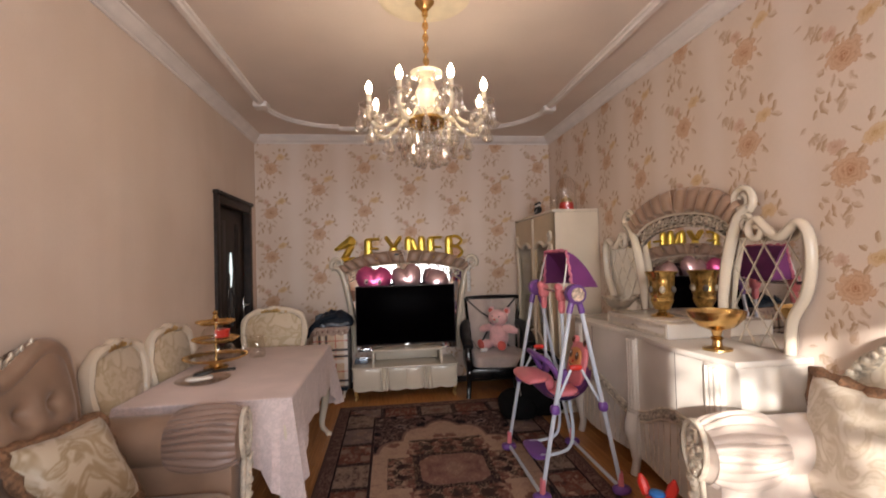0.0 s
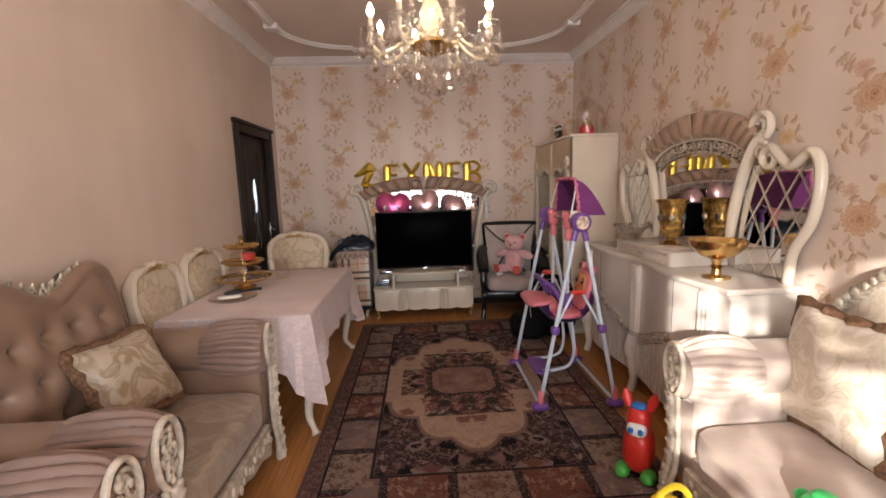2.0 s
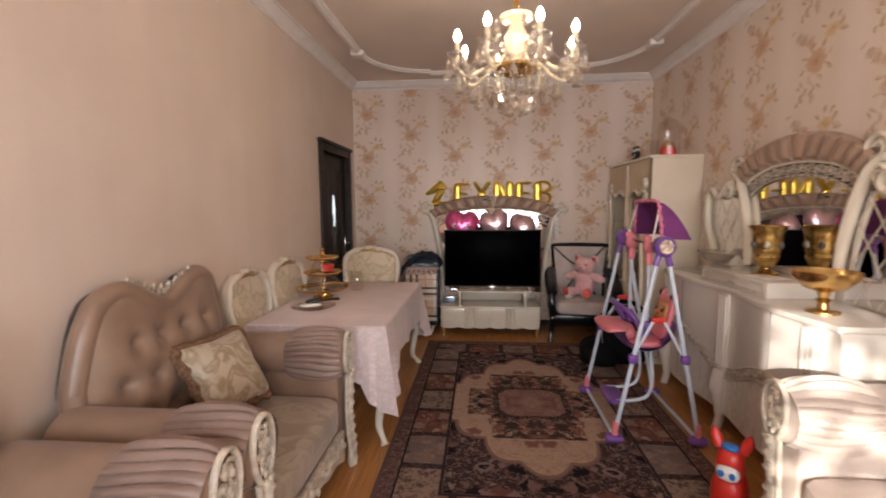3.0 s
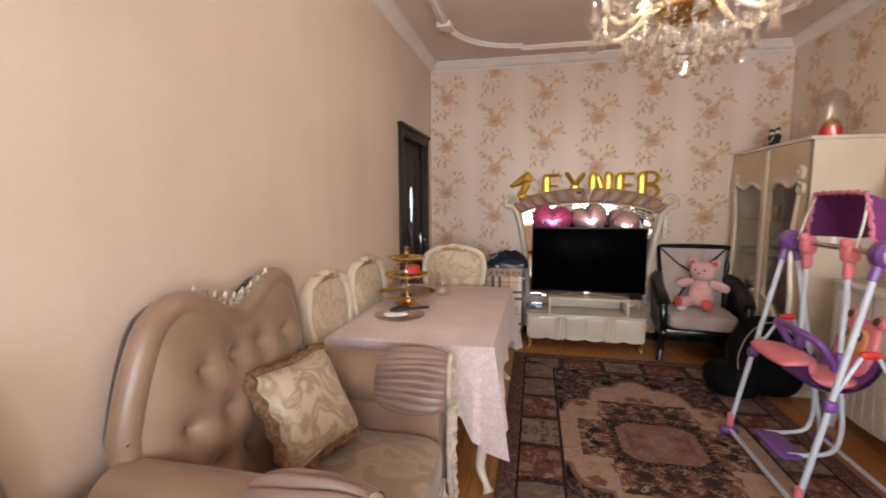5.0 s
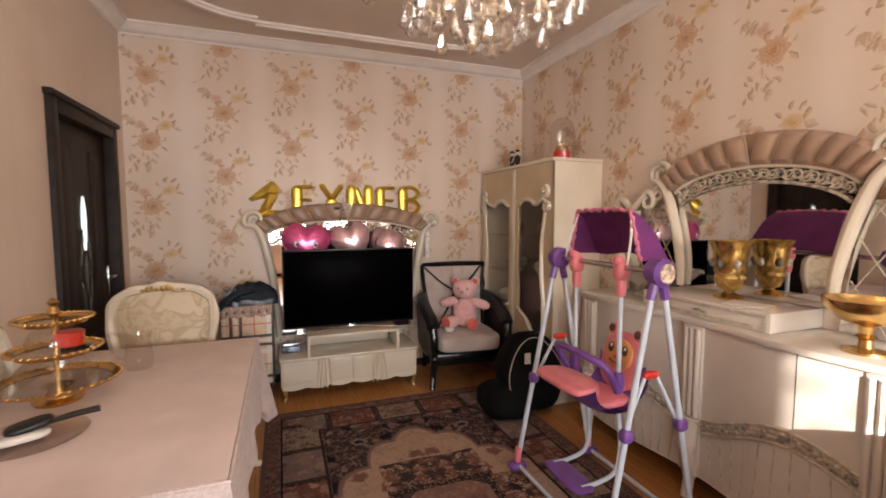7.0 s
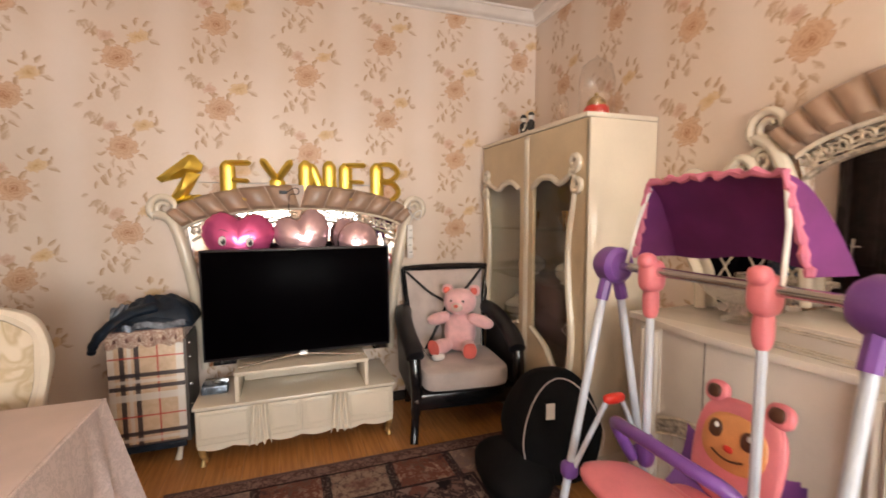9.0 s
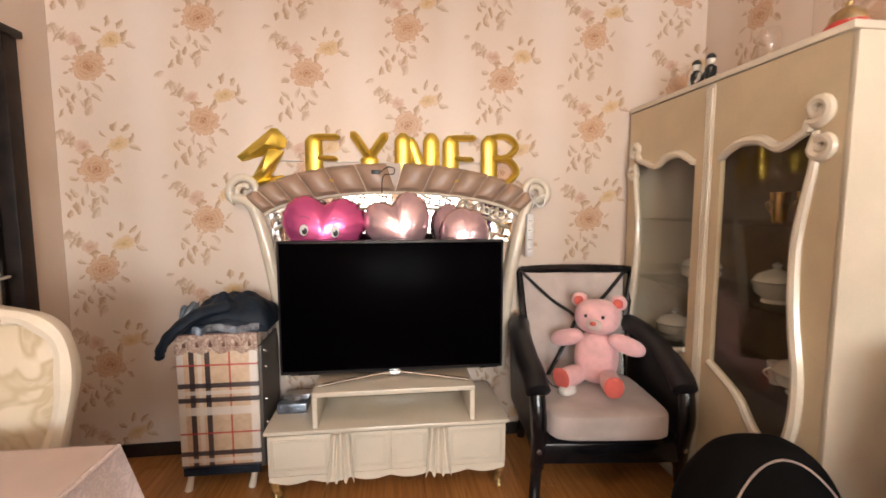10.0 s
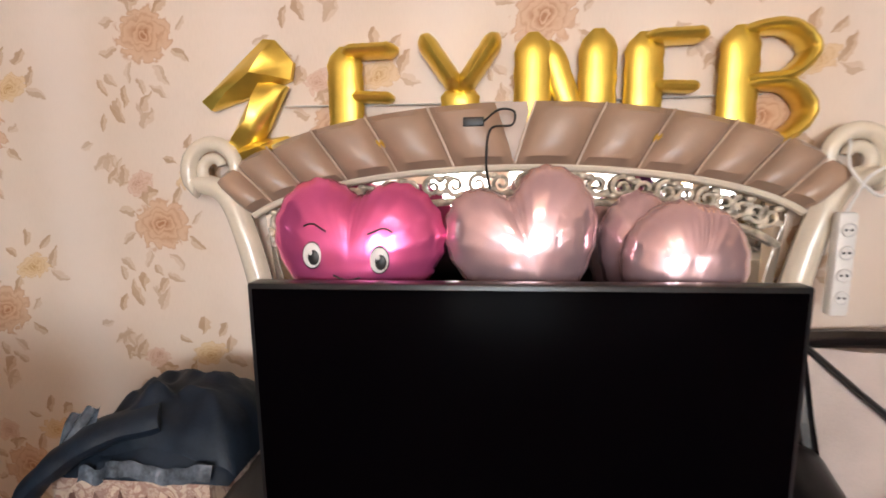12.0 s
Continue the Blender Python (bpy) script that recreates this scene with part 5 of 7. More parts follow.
E_ = [(0.038, 14, (0.22, 0.03), (0.22, 0.94)), (0.034, 14, (0.20, 0.89), (0.95, 0.90)), (0.028, 14, (0.3, 0.52), (0.88, 0.50)), (0.034, 14, (0.20, 0.10), (0.95, 0.10))]
# the first letter is folded over itself
t = thing("foil_letter_balloon", "crumpled gold foil letter balloon folded over itself above the mirror", "balloon", -0.203, 5.462, 1.462, 0, "gold foil letters")
for outline, out_ in (([(0.0, 0.50), (0.70, 1.0), (0.82, 0.99), (1.0, 0.80), (0.96, 0.66), (0.62, 0.55), (0.10, 0.42)], 0.0), ([(0.66, 0.66), (0.94, 0.60), (0.66, 0.16), (0.40, 0.0), (0.24, 0.06), (0.50, 0.44)], 0.012), ([(0.28, 0.02), (0.34, 0.14), (0.90, 0.19), (1.0, 0.14), (0.94, 0.06), (0.45, -0.02)], 0.004)):
    bm = B()
    mid_u, mid_v = sum(p[0] for p in outline) / len(outline), sum(p[1] for p in outline) / len(outline)
    rim = [bm.verts.new((u_ * 0.255, -0.020 - out_, v_ * 0.30)) for u_, v_ in outline]
    back = [bm.verts.new((u_ * 0.255, -0.004 - out_, v_ * 0.30)) for u_, v_ in outline]
    inner_ = [bm.verts.new(((mid_u + (u_ - mid_u) * 0.55) * 0.255, -0.050 - out_ + 0.014 * (i % 2), (mid_v + (v_ - mid_v) * 0.55) * 0.30)) for i, (u_, v_) in enumerate(outline)]
    top_ = bm.verts.new((mid_u * 0.255, -0.058 - out_, mid_v * 0.30))
    for i in range(len(outline)):
        j = (i + 1) % len(outline)
        bm.faces.new((rim[i], rim[j], inner_[j], inner_[i]))
        bm.faces.new((inner_[i], inner_[j], top_))
        bm.faces.new((back[i], back[j], rim[j], rim[i]))
    bm.faces.new(back)
    bmesh.ops.subdivide_edges(bm, edges=bm.edges[:], cuts=1, use_grid_fill=True, smooth=0.5)
    part("foil_fold", bm, M_FOILGOLD, t)
letter(E_, 0.147, 0.337, 1.462, 1.750)
letter([(0.047, 14, (0.14, 0.95), (0.50, 0.50)), (0.047, 14, (0.86, 0.94), (0.50, 0.50)), (0.040, 14, (0.50, 0.56), (0.50, 0.02))], 0.350, 0.611, 1.462, 1.765)
letter([(0.038, 14, (0.15, 0.02), (0.15, 0.97)), (0.026, 14, (0.30, 0.90), (0.68, 0.06)), (0.038, 14, (0.82, 0.02), (0.82, 0.98))], 0.625, 0.855, 1.462, 1.757)
letter(E_, 0.878, 1.072, 1.462, 1.757)
letter([(0.038, 14, (0.18, 0.03), (0.18, 0.95)), (0.033, 14, (0.18, 0.91), (0.62, 0.92), (0.86, 0.74), (0.62, 0.55), (0.22, 0.54)), (0.034, 14, (0.22, 0.50), (0.66, 0.49), (0.88, 0.28), (0.62, 0.08), (0.18, 0.08))], 1.097, 1.318, 1.462, 1.760)
# the pale ribbon that strings them together
bm = B()
tube(bm, [(0.02, 5.452, 1.595), (0.35, 5.455, 1.592), (0.75, 5.455, 1.588), (1.20, 5.452, 1.592)], 0.006, 6, flat=0.4)
solid("letter_ribbon", bm, M_WHITE, "thin white ribbon stringing the gold letters together", "ribbon")


def heart_balloon(label, x, y, z, w, h, mat, tilt=0, eyes=False, cleft=0.74):
    t = thing("heart_balloon", label, "balloon", x, y, z, 0, "heart balloons behind the television")
    t.matrix_basis = pose(x, y, z, 0, tilt, 0)

    def pt(u, v, side):
        a = 2 * math.pi * u
        px = 16 * math.sin(a) ** 3 / 17.0
        pz = cleft * (13 * math.cos(a) - 5 * math.cos(2 * a) - 2 * math.cos(3 * a) - math.cos(4 * a) + 3) / 16.0 + (1 - cleft) * math.cos(a) * 0.95
        px = 0.7 * px + 0.3 * math.sin(a)
        wr = 1 + 0.012 * math.sin(u * 190) * v ** 6
        pleat = 1 - 0.10 * v ** 4 * abs(math.sin(u * 2 * math.pi * 13 + 0.7 * math.sin(u * 21)))
        return Vector((px * w / 2 * v * wr, -side * 0.085 * pleat * math.sqrt(max(0, 1 - v ** 2.2)), pz * h / 2 * v * wr))

    bm = B()
    for side in (1, -1):
        grid(bm, 120, 16, lambda u, v: pt(u, v, side))
    bmesh.ops.remove_doubles(bm, verts=bm.verts[:], dist=1e-4)
    part("foil", bm, mat, t)
    if eyes:
        out = lambda x_, z_: -0.085 * math.sqrt(max(0.05, 1 - min(1, math.hypot(x_ / (w * 0.5), z_ / (h * 0.46))) ** 2.2))
        for sgn in (-1, 1):
            ex, ez = sgn * 0.074 - 0.005, 0.018
            for r, d, mt, ox in ((0.0305, 0.001, M_BLACKPL, 0), (0.0275, 0.0025, M_WHITE, 0), (0.0175, 0.0042, M_BLACKPL, 0.004), (0.006, 0.006, M_WHITE, -0.002)):
                bm = B()
                lathe(bm, [(0, 0.0025), (r * 0.8, 0.002), (r, 0.0)], 20, sx=0.74, m=Matrix.Translation((ex + ox, out(ex, ez) - d, ez - (0.004 if ox else 0) + (0.010 if r < 0.01 else 0))) @ pose(0, 0, 0, 90, 0, 0))
                part("printed_eye", bm, mt, t)
            bm = B()
            tube(bm, [(ex + sgn * q, out(ex + sgn * q, 0.088 - abs(q - 0.005) * 0.5) - 0.001, 0.088 - abs(q - 0.005) * 0.5) for q in (-0.028, -0.015, 0.0, 0.012, 0.024)], 0.0022, 6)
            part("printed_brow", bm, M_BLACKPL, t)
        bm = B()
        tube(bm, [(q, out(q, -0.030 + q * q * 9) - 0.001, -0.030 + q * q * 9) for q in (-0.03, -0.015, 0.0, 0.015, 0.03)], 0.0022, 6)
        part("printed_smile", bm, M_BLACKPL, t)
    bm = B()
    tube(bm, [(0, 0, -h * 0.40), (0.005, 0.01, -h * 0.55), (0, 0.02, -h * 0.75)], 0.006, 6)
    part("neck", bm, mat, t)
    return t


heart_balloon("hot pink foil heart balloon with printed eyes behind the television", 0.247, 5.29, 1.215, 0.42, 0.45, M_FOILHOT, 4, True, 0.62)
heart_balloon("rose gold foil heart balloon behind the television", 0.640, 5.30, 1.225, 0.36, 0.44, M_FOILPINK, -18, cleft=0.68)
heart_balloon("rose gold foil heart balloon partly sunk behind the television", 0.965, 5.29, 1.185, 0.28, 0.40, M_FOILPINK, 14, cleft=0.35)
heart_balloon("small rose foil heart balloon behind the others", 0.93, 5.375, 1.195, 0.30, 0.36, M_FOILPINK, 25)

strip = thing("power_strip", "white power strip hanging beside the mirror by its cable", "power strip", 1.352, YB - 0.098, 1.19)
part("body", box(B(), -0.021, 0.021, -0.014, 0.014, -0.115, 0.125, 0.008), M_WHITE, strip)
for k in range(4):
    bm = B()
    lathe(bm, [(0, 0.0), (0.013, 0.0), (0.0155, 0.003), (0.0165, 0.0)], 16, m=Matrix.Translation((0, -0.0145, 0.085 - 0.052 * k)) @ pose(0, 0, 0, 90, 0, 0))
    part("socket", bm, M_WHITE, strip)
    for sx in (-1, 1):
        bm = B()
        lathe(bm, [(0, 0.0012), (0.003, 0.001), (0.0034, 0.0)], 8, m=Matrix.Translation((sx * 0.006, -0.0148, 0.085 - 0.052 * k)) @ pose(0, 0, 0, 90, 0, 0))
        part("pin_hole", bm, M_BLACKPL, strip)
bm = B()
tube(bm, bez([(0, 0, 0.12), (0.03, -0.01, 0.20), (0.085, -0.01, 0.225), (0.06, -0.012, 0.16), (0.0, 0.0, 0.22), (0.02, 0.04, 0.29), (0.03, 0.096, 0.30)], 8), 0.004, 6)
part("cable", bm, M_WHITE, strip)
tag = thing("black_dongle", "small black plug and cable hung over the mirror crest", "adapter", 0.525, YB - 0.085, 1.535)
part("plug", box(B(), -0.035, 0.015, -0.008, 0.008, -0.012, 0.010, 0.003), M_BLACKPL, tag)
bm = B()
tube(bm, bez([(0.015, 0, 0), (0.05, -0.004, 0.025), (0.085, -0.002, 0.02), (0.08, 0, -0.01), (0.03, -0.006, -0.02), (0.02, -0.01, -0.10), (0.03, 0.0, -0.16)], 8), 0.0028, 6)
part("cable", bm, M_BLACKPL, tag)


# plaid cabinet with a coat
def plaid():
    n = Net("plaid_oilcloth")
    s = n.split(n.coords())
    c = n.mix(n.step(n.noise(30.0), 0.4, 0.6), (0.66, 0.49, 0.33), (0.72, 0.55, 0.39))
    for ax, per_, offs in ((0, 0.33, 0.129), (2, 0.33, 0.209)):
        q = n.m("FRACT", n.m("DIVIDE", n.m("ADD", s[ax], 10.0 + offs), per_))
        for lo, hi, col, al in ((0.08, 0.20, (0.78, 0.74, 0.70), 0.8), (0.27, 0.34, (0.03, 0.02, 0.03), 0.92), (0.38, 0.44, (0.80, 0.76, 0.72), 0.7), (0.48, 0.55, (0.03, 0.02, 0.03), 0.92), (0.80, 0.825, (0.55, 0.05, 0.04), 0.85)):
            c = n.mix(n.m("MULTIPLY", n.m("MULTIPLY", n.m("GREATER_THAN", q, lo), n.m("LESS_THAN", q, hi)), al), c, col)
    n.set(Base_Color=c, Roughness=0.45)
    n.bump(n.noise(260.0), 0.15, 0.002)
    return n.mat


cab = thing("plaid_cabinet", "small cabinet covered in beige, black and red plaid", "cabinet", -0.205, 5.27, 0)
part("body", box(B(), -0.18, 0.18, -0.15, 0.16, 0.10, 0.70, 0.006), M_GREY, cab)
part("plaid_front", box(B(), -0.195, 0.165, -0.165, -0.1515, 0.12, 0.695, 0.004), plaid(), cab, "plaid covered front")
bm = B()
grid(bm, 30, 5, lambda u, v: Vector((-0.197 + 0.366 * u, -0.172 - 0.006 * math.sin(u * 40) * v, 0.765 - (0.085 + 0.008 * math.sin(u * 25)) * v)))
grid(bm, 12, 3, lambda u, v: Vector((0.170 + 0.004 * math.sin(u * 20) * v, -0.172 + 0.33 * u, 0.765 - 0.06 * v)))
part("runner", bm, damask("cream_runner", (0.62, 0.50, 0.40), (0.30, 0.15, 0.12), 22.0), cab, "cream patterned runner edge")
part("top", box(B(), -0.20, 0.168, -0.17, 0.165, 0.701, 0.775, 0.008), plain("brown_marbled_board", (0.20, 0.10, 0.08), 0.4, var=0.2, scale=18.0), cab)
part("valance", box(B(), -0.19, 0.16, -0.168, -0.15, 0.08, 0.119, 0.006), M_NAVY, cab)
for sx in (-0.16, 0.13):
    for yy in (-0.13, 0.13):
        bm = B()
        tube(bm, [(sx, yy, 0.11), (sx - 0.01, yy - 0.01, 0.05), (sx - 0.02, yy - 0.015, 0.0)], [0.022, 0.014, 0.02], 8)
        part("leg", bm, M_IVORY, cab)
for z in (0.30, 0.42, 0.58, 0.66):
    bm = B()
    lathe(bm, [(0, 0.012), (0.007, 0.008), (0.008, 0.0)], 10, m=Matrix.Translation((0.180, -0.10, z)) @ pose(0, 0, 0, 0, 90, 0))
    part("stud", bm, M_CHROME, cab)

coat = thing("folded_coat", "dark blue coat with silver lining folded on the plaid cabinet", "coat", -0.20, 5.25, 0.775)


def coat_fn(sx, sy, sz, ox, oz, sd):
    def fn(u, v):
        x, y = (u - 0.5) * 2, (v - 0.5) * 2
        e = max(0, 1 - abs(x) ** 4) * max(0, 1 - abs(y) ** 4)
        wr = noise.noise(Vector((x * 2.2 + sd, y * 2.0, sd))) * 0.05 + noise.noise(Vector((x * 3 + sd, y * 5 + x * 2, 2))) * 0.022
        return Vector((ox + x * sx, y * sy, oz + sz * e ** 0.6 + wr * e))
    return fn


bm = B()
grid(bm, 44, 30, coat_fn(0.215, 0.165, 0.075, 0.0, 0.0, 3.0))
grid(bm, 40, 26, coat_fn(0.185, 0.15, 0.135, 0.03, 0.002, 9.0))
part("folds", bm, M_NAVY, coat)
bm = B()
pts = bez([(0.02, -0.08, 0.105), (-0.08, -0.13, 0.088), (-0.15, -0.165, 0.045), (-0.205, -0.182, -0.005), (-0.240, -0.185, -0.06), (-0.250, -0.18, -0.095)], 6)
tube(bm, pts, [0.058 - 0.024 * i / (len(pts) - 1) + 0.004 * math.sin(i * 1.1) for i in range(len(pts))], 14, flat=0.55)
part("sleeve", bm, M_NAVY, coat)
bm = B()
grid(bm, 16, 8, lambda u, v: Vector((-0.175 + 0.085 * u, -0.120 - 0.035 * v, 0.118 - 0.055 * v + 0.03 * u - 0.02 * (u - 0.5) ** 2 + 0.006 * math.sin(u * 13 + v * 5))))
grid(bm, 24, 5, lambda u, v: Vector((-0.06 + 0.24 * u, -0.160 - 0.012 * v, 0.036 - 0.030 * v + 0.007 * math.sin(u * 8) + 0.002 * math.sin(u * 31))))
grid(bm, 10, 6, lambda u, v: Vector((-0.115 + 0.06 * u, -0.166 - 0.010 * v, 0.028 - 0.03 * v + 0.006 * math.sin(u * 7))))
part("lining", bm, M_SHINY, coat, "shiny silver lining")

# black armchair
ac = thing("lounge_armchair", "black lacquered armchair with pale grey seat and crossed straps", "armchair")
ac.matrix_basis = pose(1.59, 5.113, 0, 0, 0, -5.6) @ Matrix.Diagonal((0.93, 0.80, 1.0, 1.0))
bm = B()
pillow(bm, (0.0, -0.12, 0.375), (0.60, 0.66, 0.14), 7, 16)
part("seat_cushion", bm, M_PALECLOTH, ac)
part("seat_frame", box(B(), -0.36, 0.36, -0.42, 0.28, 0.20, 0.30, 0.015), M_BLACKWOOD, ac)
toB = lambda u, v, w=0.0: Vector((u, 0.20 + 0.32 * (v - 0.42) - w, v))
bm = B()
grid(bm, 60, 16, lambda u, v: toB((2 * u - 1) * (0.26 + 0.05 * v), 0.40 + 0.58 * v, 0.03 + 0.03 * (1 - (2 * u - 1) ** 4) + 0.010 * abs(math.sin(math.atan2((2 * u - 1) * 0.3, 0.06 + 0.6 * v) * 17)) * v))
grid(bm, 8, 6, lambda u, v: toB((2 * u - 1) * (0.26 + 0.05 * v), 0.40 + 0.58 * v, -0.02))
part("backrest", bm, M_PALECLOTH, ac, "fan-pleated pale cloth back")
bm = B()
ring = bez([toB(-0.27, 0.30), toB(-0.29, 0.6), toB(-0.315, 0.96), toB(-0.29, 0.99), toB(0.03, 1.0), toB(0.36, 0.99), toB(0.375, 0.96), toB(0.29, 0.6), toB(0.27, 0.30)], 5)
tube(bm, ring, 0.024, 8)
part("back_frame", bm, M_BLACKWOOD, ac)
for s in (-1, 1):
    bm = B()
    pts = bez([toB(s * 0.31, 0.98, 0.045), toB(s * 0.15, 0.84, 0.085), toB(0.0, 0.74, 0.09), toB(-s * 0.10, 0.58, 0.09), toB(-s * 0.2, 0.42, 0.06)], 6)
    tube(bm, pts, 0.016, 6, flat=0.5)
    part("strap", bm, M_BLACKLEATHER, ac, "black crossed strap")
for s in (-1, 1):
    bm = B()
    pts = bez([(s * 0.33, 0.30, 0.70), (s * 0.36, 0.10, 0.68), (s * 0.37, -0.15, 0.625), (s * 0.36, -0.33, 0.575), (s * 0.355, -0.405, 0.53)], 7)
    tube(bm, pts, [0.055, *[0.062] * (len(pts) - 2), 0.045], 12, flat=0.8)
    grid(bm, 20, 6, lambda u, v: Vector((s * (0.335 + 0.02 * v), 0.30 - 0.68 * u, 0.26 + (pts[int(u * (len(pts) - 1))].z - 0.28) * v)))
    grid(bm, 20, 6, lambda u, v: Vector((s * (0.375 + 0.015 * v), 0.30 - 0.68 * u, 0.26 + (pts[int(u * (len(pts) - 1))].z - 0.28) * v)))
    part("arm", bm, M_BLACKLEATHER, ac, "black leather arm")
    bm = B()
    tube(bm, bez([(s * 0.36, -0.40, 0.52), (s * 0.355, -0.43, 0.40), (s * 0.35, -0.40, 0.25), (s * 0.355, -0.38, 0.12), (s * 0.37, -0.42, 0.0)], 6), [0.04] * 8 + [0.036] * 8 + [0.028] * 9, 10)
    part("leg", bm, M_BLACKWOOD, ac)
    bm = B()
    tube(bm, bez([(s * 0.30, 0.28, 0.25), (s * 0.30, 0.32, 0.1), (s * 0.30, 0.36, 0.0)], 5), 0.026, 8)
    part("leg", bm, M_BLACKWOOD, ac)
    bm = B()
    lathe(bm, [(0, 0.01), (0.012, 0.007), (0.014, 0)], 12, m=Matrix.Translation((s * 0.35, -0.437, 0.27)) @ pose(0, 0, 0, 90, 0, 0))
    part("stud", bm, M_CHROME, ac)

# teddy bear, one plain mesh
bm = B()
PK, LT, CR, BK = 0, 1, 2, 3
pillow(bm, (0, 0, 0.13), (0.20, 0.17, 0.25), 2.3, 14)
pillow(bm, (0, -0.02, 0.325), (0.205, 0.17, 0.165), 2.3, 14)
for s in (-1, 1):
    pillow(bm, (s * 0.088, 0.0, 0.395), (0.075, 0.045, 0.072), 2.2, 8)
    pillow(bm, (s * 0.088, -0.018, 0.393), (0.045, 0.025, 0.044), 2.2, 6, mi=CR)
    pillow(bm, (0, 0, 0), (0.17, 0.075, 0.08), 2.3, 10, m=Matrix.Translation((s * 0.135, -0.03, 0.21)) @ pose(0, 0, 0, 0, s * 18, s * 15))
    pillow(bm, (0, 0, 0), (0.085, 0.19, 0.09), 2.4, 10, m=Matrix.Translation((s * 0.085, -0.12, 0.055)) @ pose(0, 0, 0, 0, 0, s * 18))
    pillow(bm, (0, 0, 0), (0.082, 0.02, 0.098), 2.3, 8, mi=CR, m=Matrix.Translation((s * 0.112, -0.21, 0.062)) @ pose(0, 0, 0, 12, 0, s * 18))
    pillow(bm, (s * 0.037, -0.098, 0.335), (0.017, 0.014, 0.017), 2, 6, mi=BK)
pillow(bm, (0, -0.098, 0.298), (0.075, 0.05, 0.055), 2.2, 8, mi=LT)
pillow(bm, (0, -0.123, 0.307), (0.028, 0.016, 0.02), 2.2, 6, mi=CR)
solid("teddy_bear", bm, [M_PLUSH, M_PLUSH_L, M_PLUSH_R, M_BLACKPL], "pink plush teddy bear seated on the black armchair", "teddy bear", at=pose(1.625, 5.09, 0.445, -4, 0, -36) @ Matrix.Scale(1.08, 4))
wp = thing("crumpled_wrapper", "white crumpled charger and cable on the armchair seat", "charger", 1.43, 4.98, 0.445)
bm = B()
pillow(bm, (0, 0, 0.022), (0.09, 0.06, 0.045), 3, 8, m=pose(0, 0, 0, 0, 0, 20))
part("plug", bm, M_WHITE, wp)
bm = B()
tube(bm, bez([(0, 0, 0.03), (-0.06, 0.05, 0.03), (-0.10, 0.08, 0.10), (-0.15, 0.12, 0.15)], 6), 0.003, 6)
part("cable", bm, M_BLACKPL, wp)


# ---- china cabinet ----
vit = thing("china_cabinet", "tall ivory china cabinet with two curved glass doors and scrolls", "cabinet", 0, 0, 0)
VX, VY0, VY1, VZ = 1.962, 4.215, 5.44, 1.905
for nm, b_ in (("side_panel", (VX + 0.02, XR - 0.006, VY0, VY0 + 0.025, 0.07, VZ - 0.026)), ("side_panel", (VX + 0.02, XR - 0.006, VY1 - 0.025, VY1, 0.07, VZ - 0.026)), ("back_panel", (XR - 0.022, XR - 0.006, VY0 + 0.026, VY1 - 0.026, 0.07, VZ - 0.026)), ("top", (VX - 0.005, XR - 0.006, VY0 - 0.004, VY1 + 0.004, VZ - 0.025, VZ)), ("bottom", (VX + 0.02, XR - 0.006, VY0, VY1, 0.0, 0.069))):
    part(nm, box(B(), *b_, 0.003), M_CABBACK if nm == "back_panel" else M_IVORY, vit)
YM = 4.80
for k in range(3):
    z = 0.62 + 0.33 * k
    s_ = part("shelf", box(B(), VX + 0.05, XR - 0.024, VY0 + 0.027, VY1 - 0.027, z, z + 0.008, 0.001), M_GLASS, vit, "glass shelf")


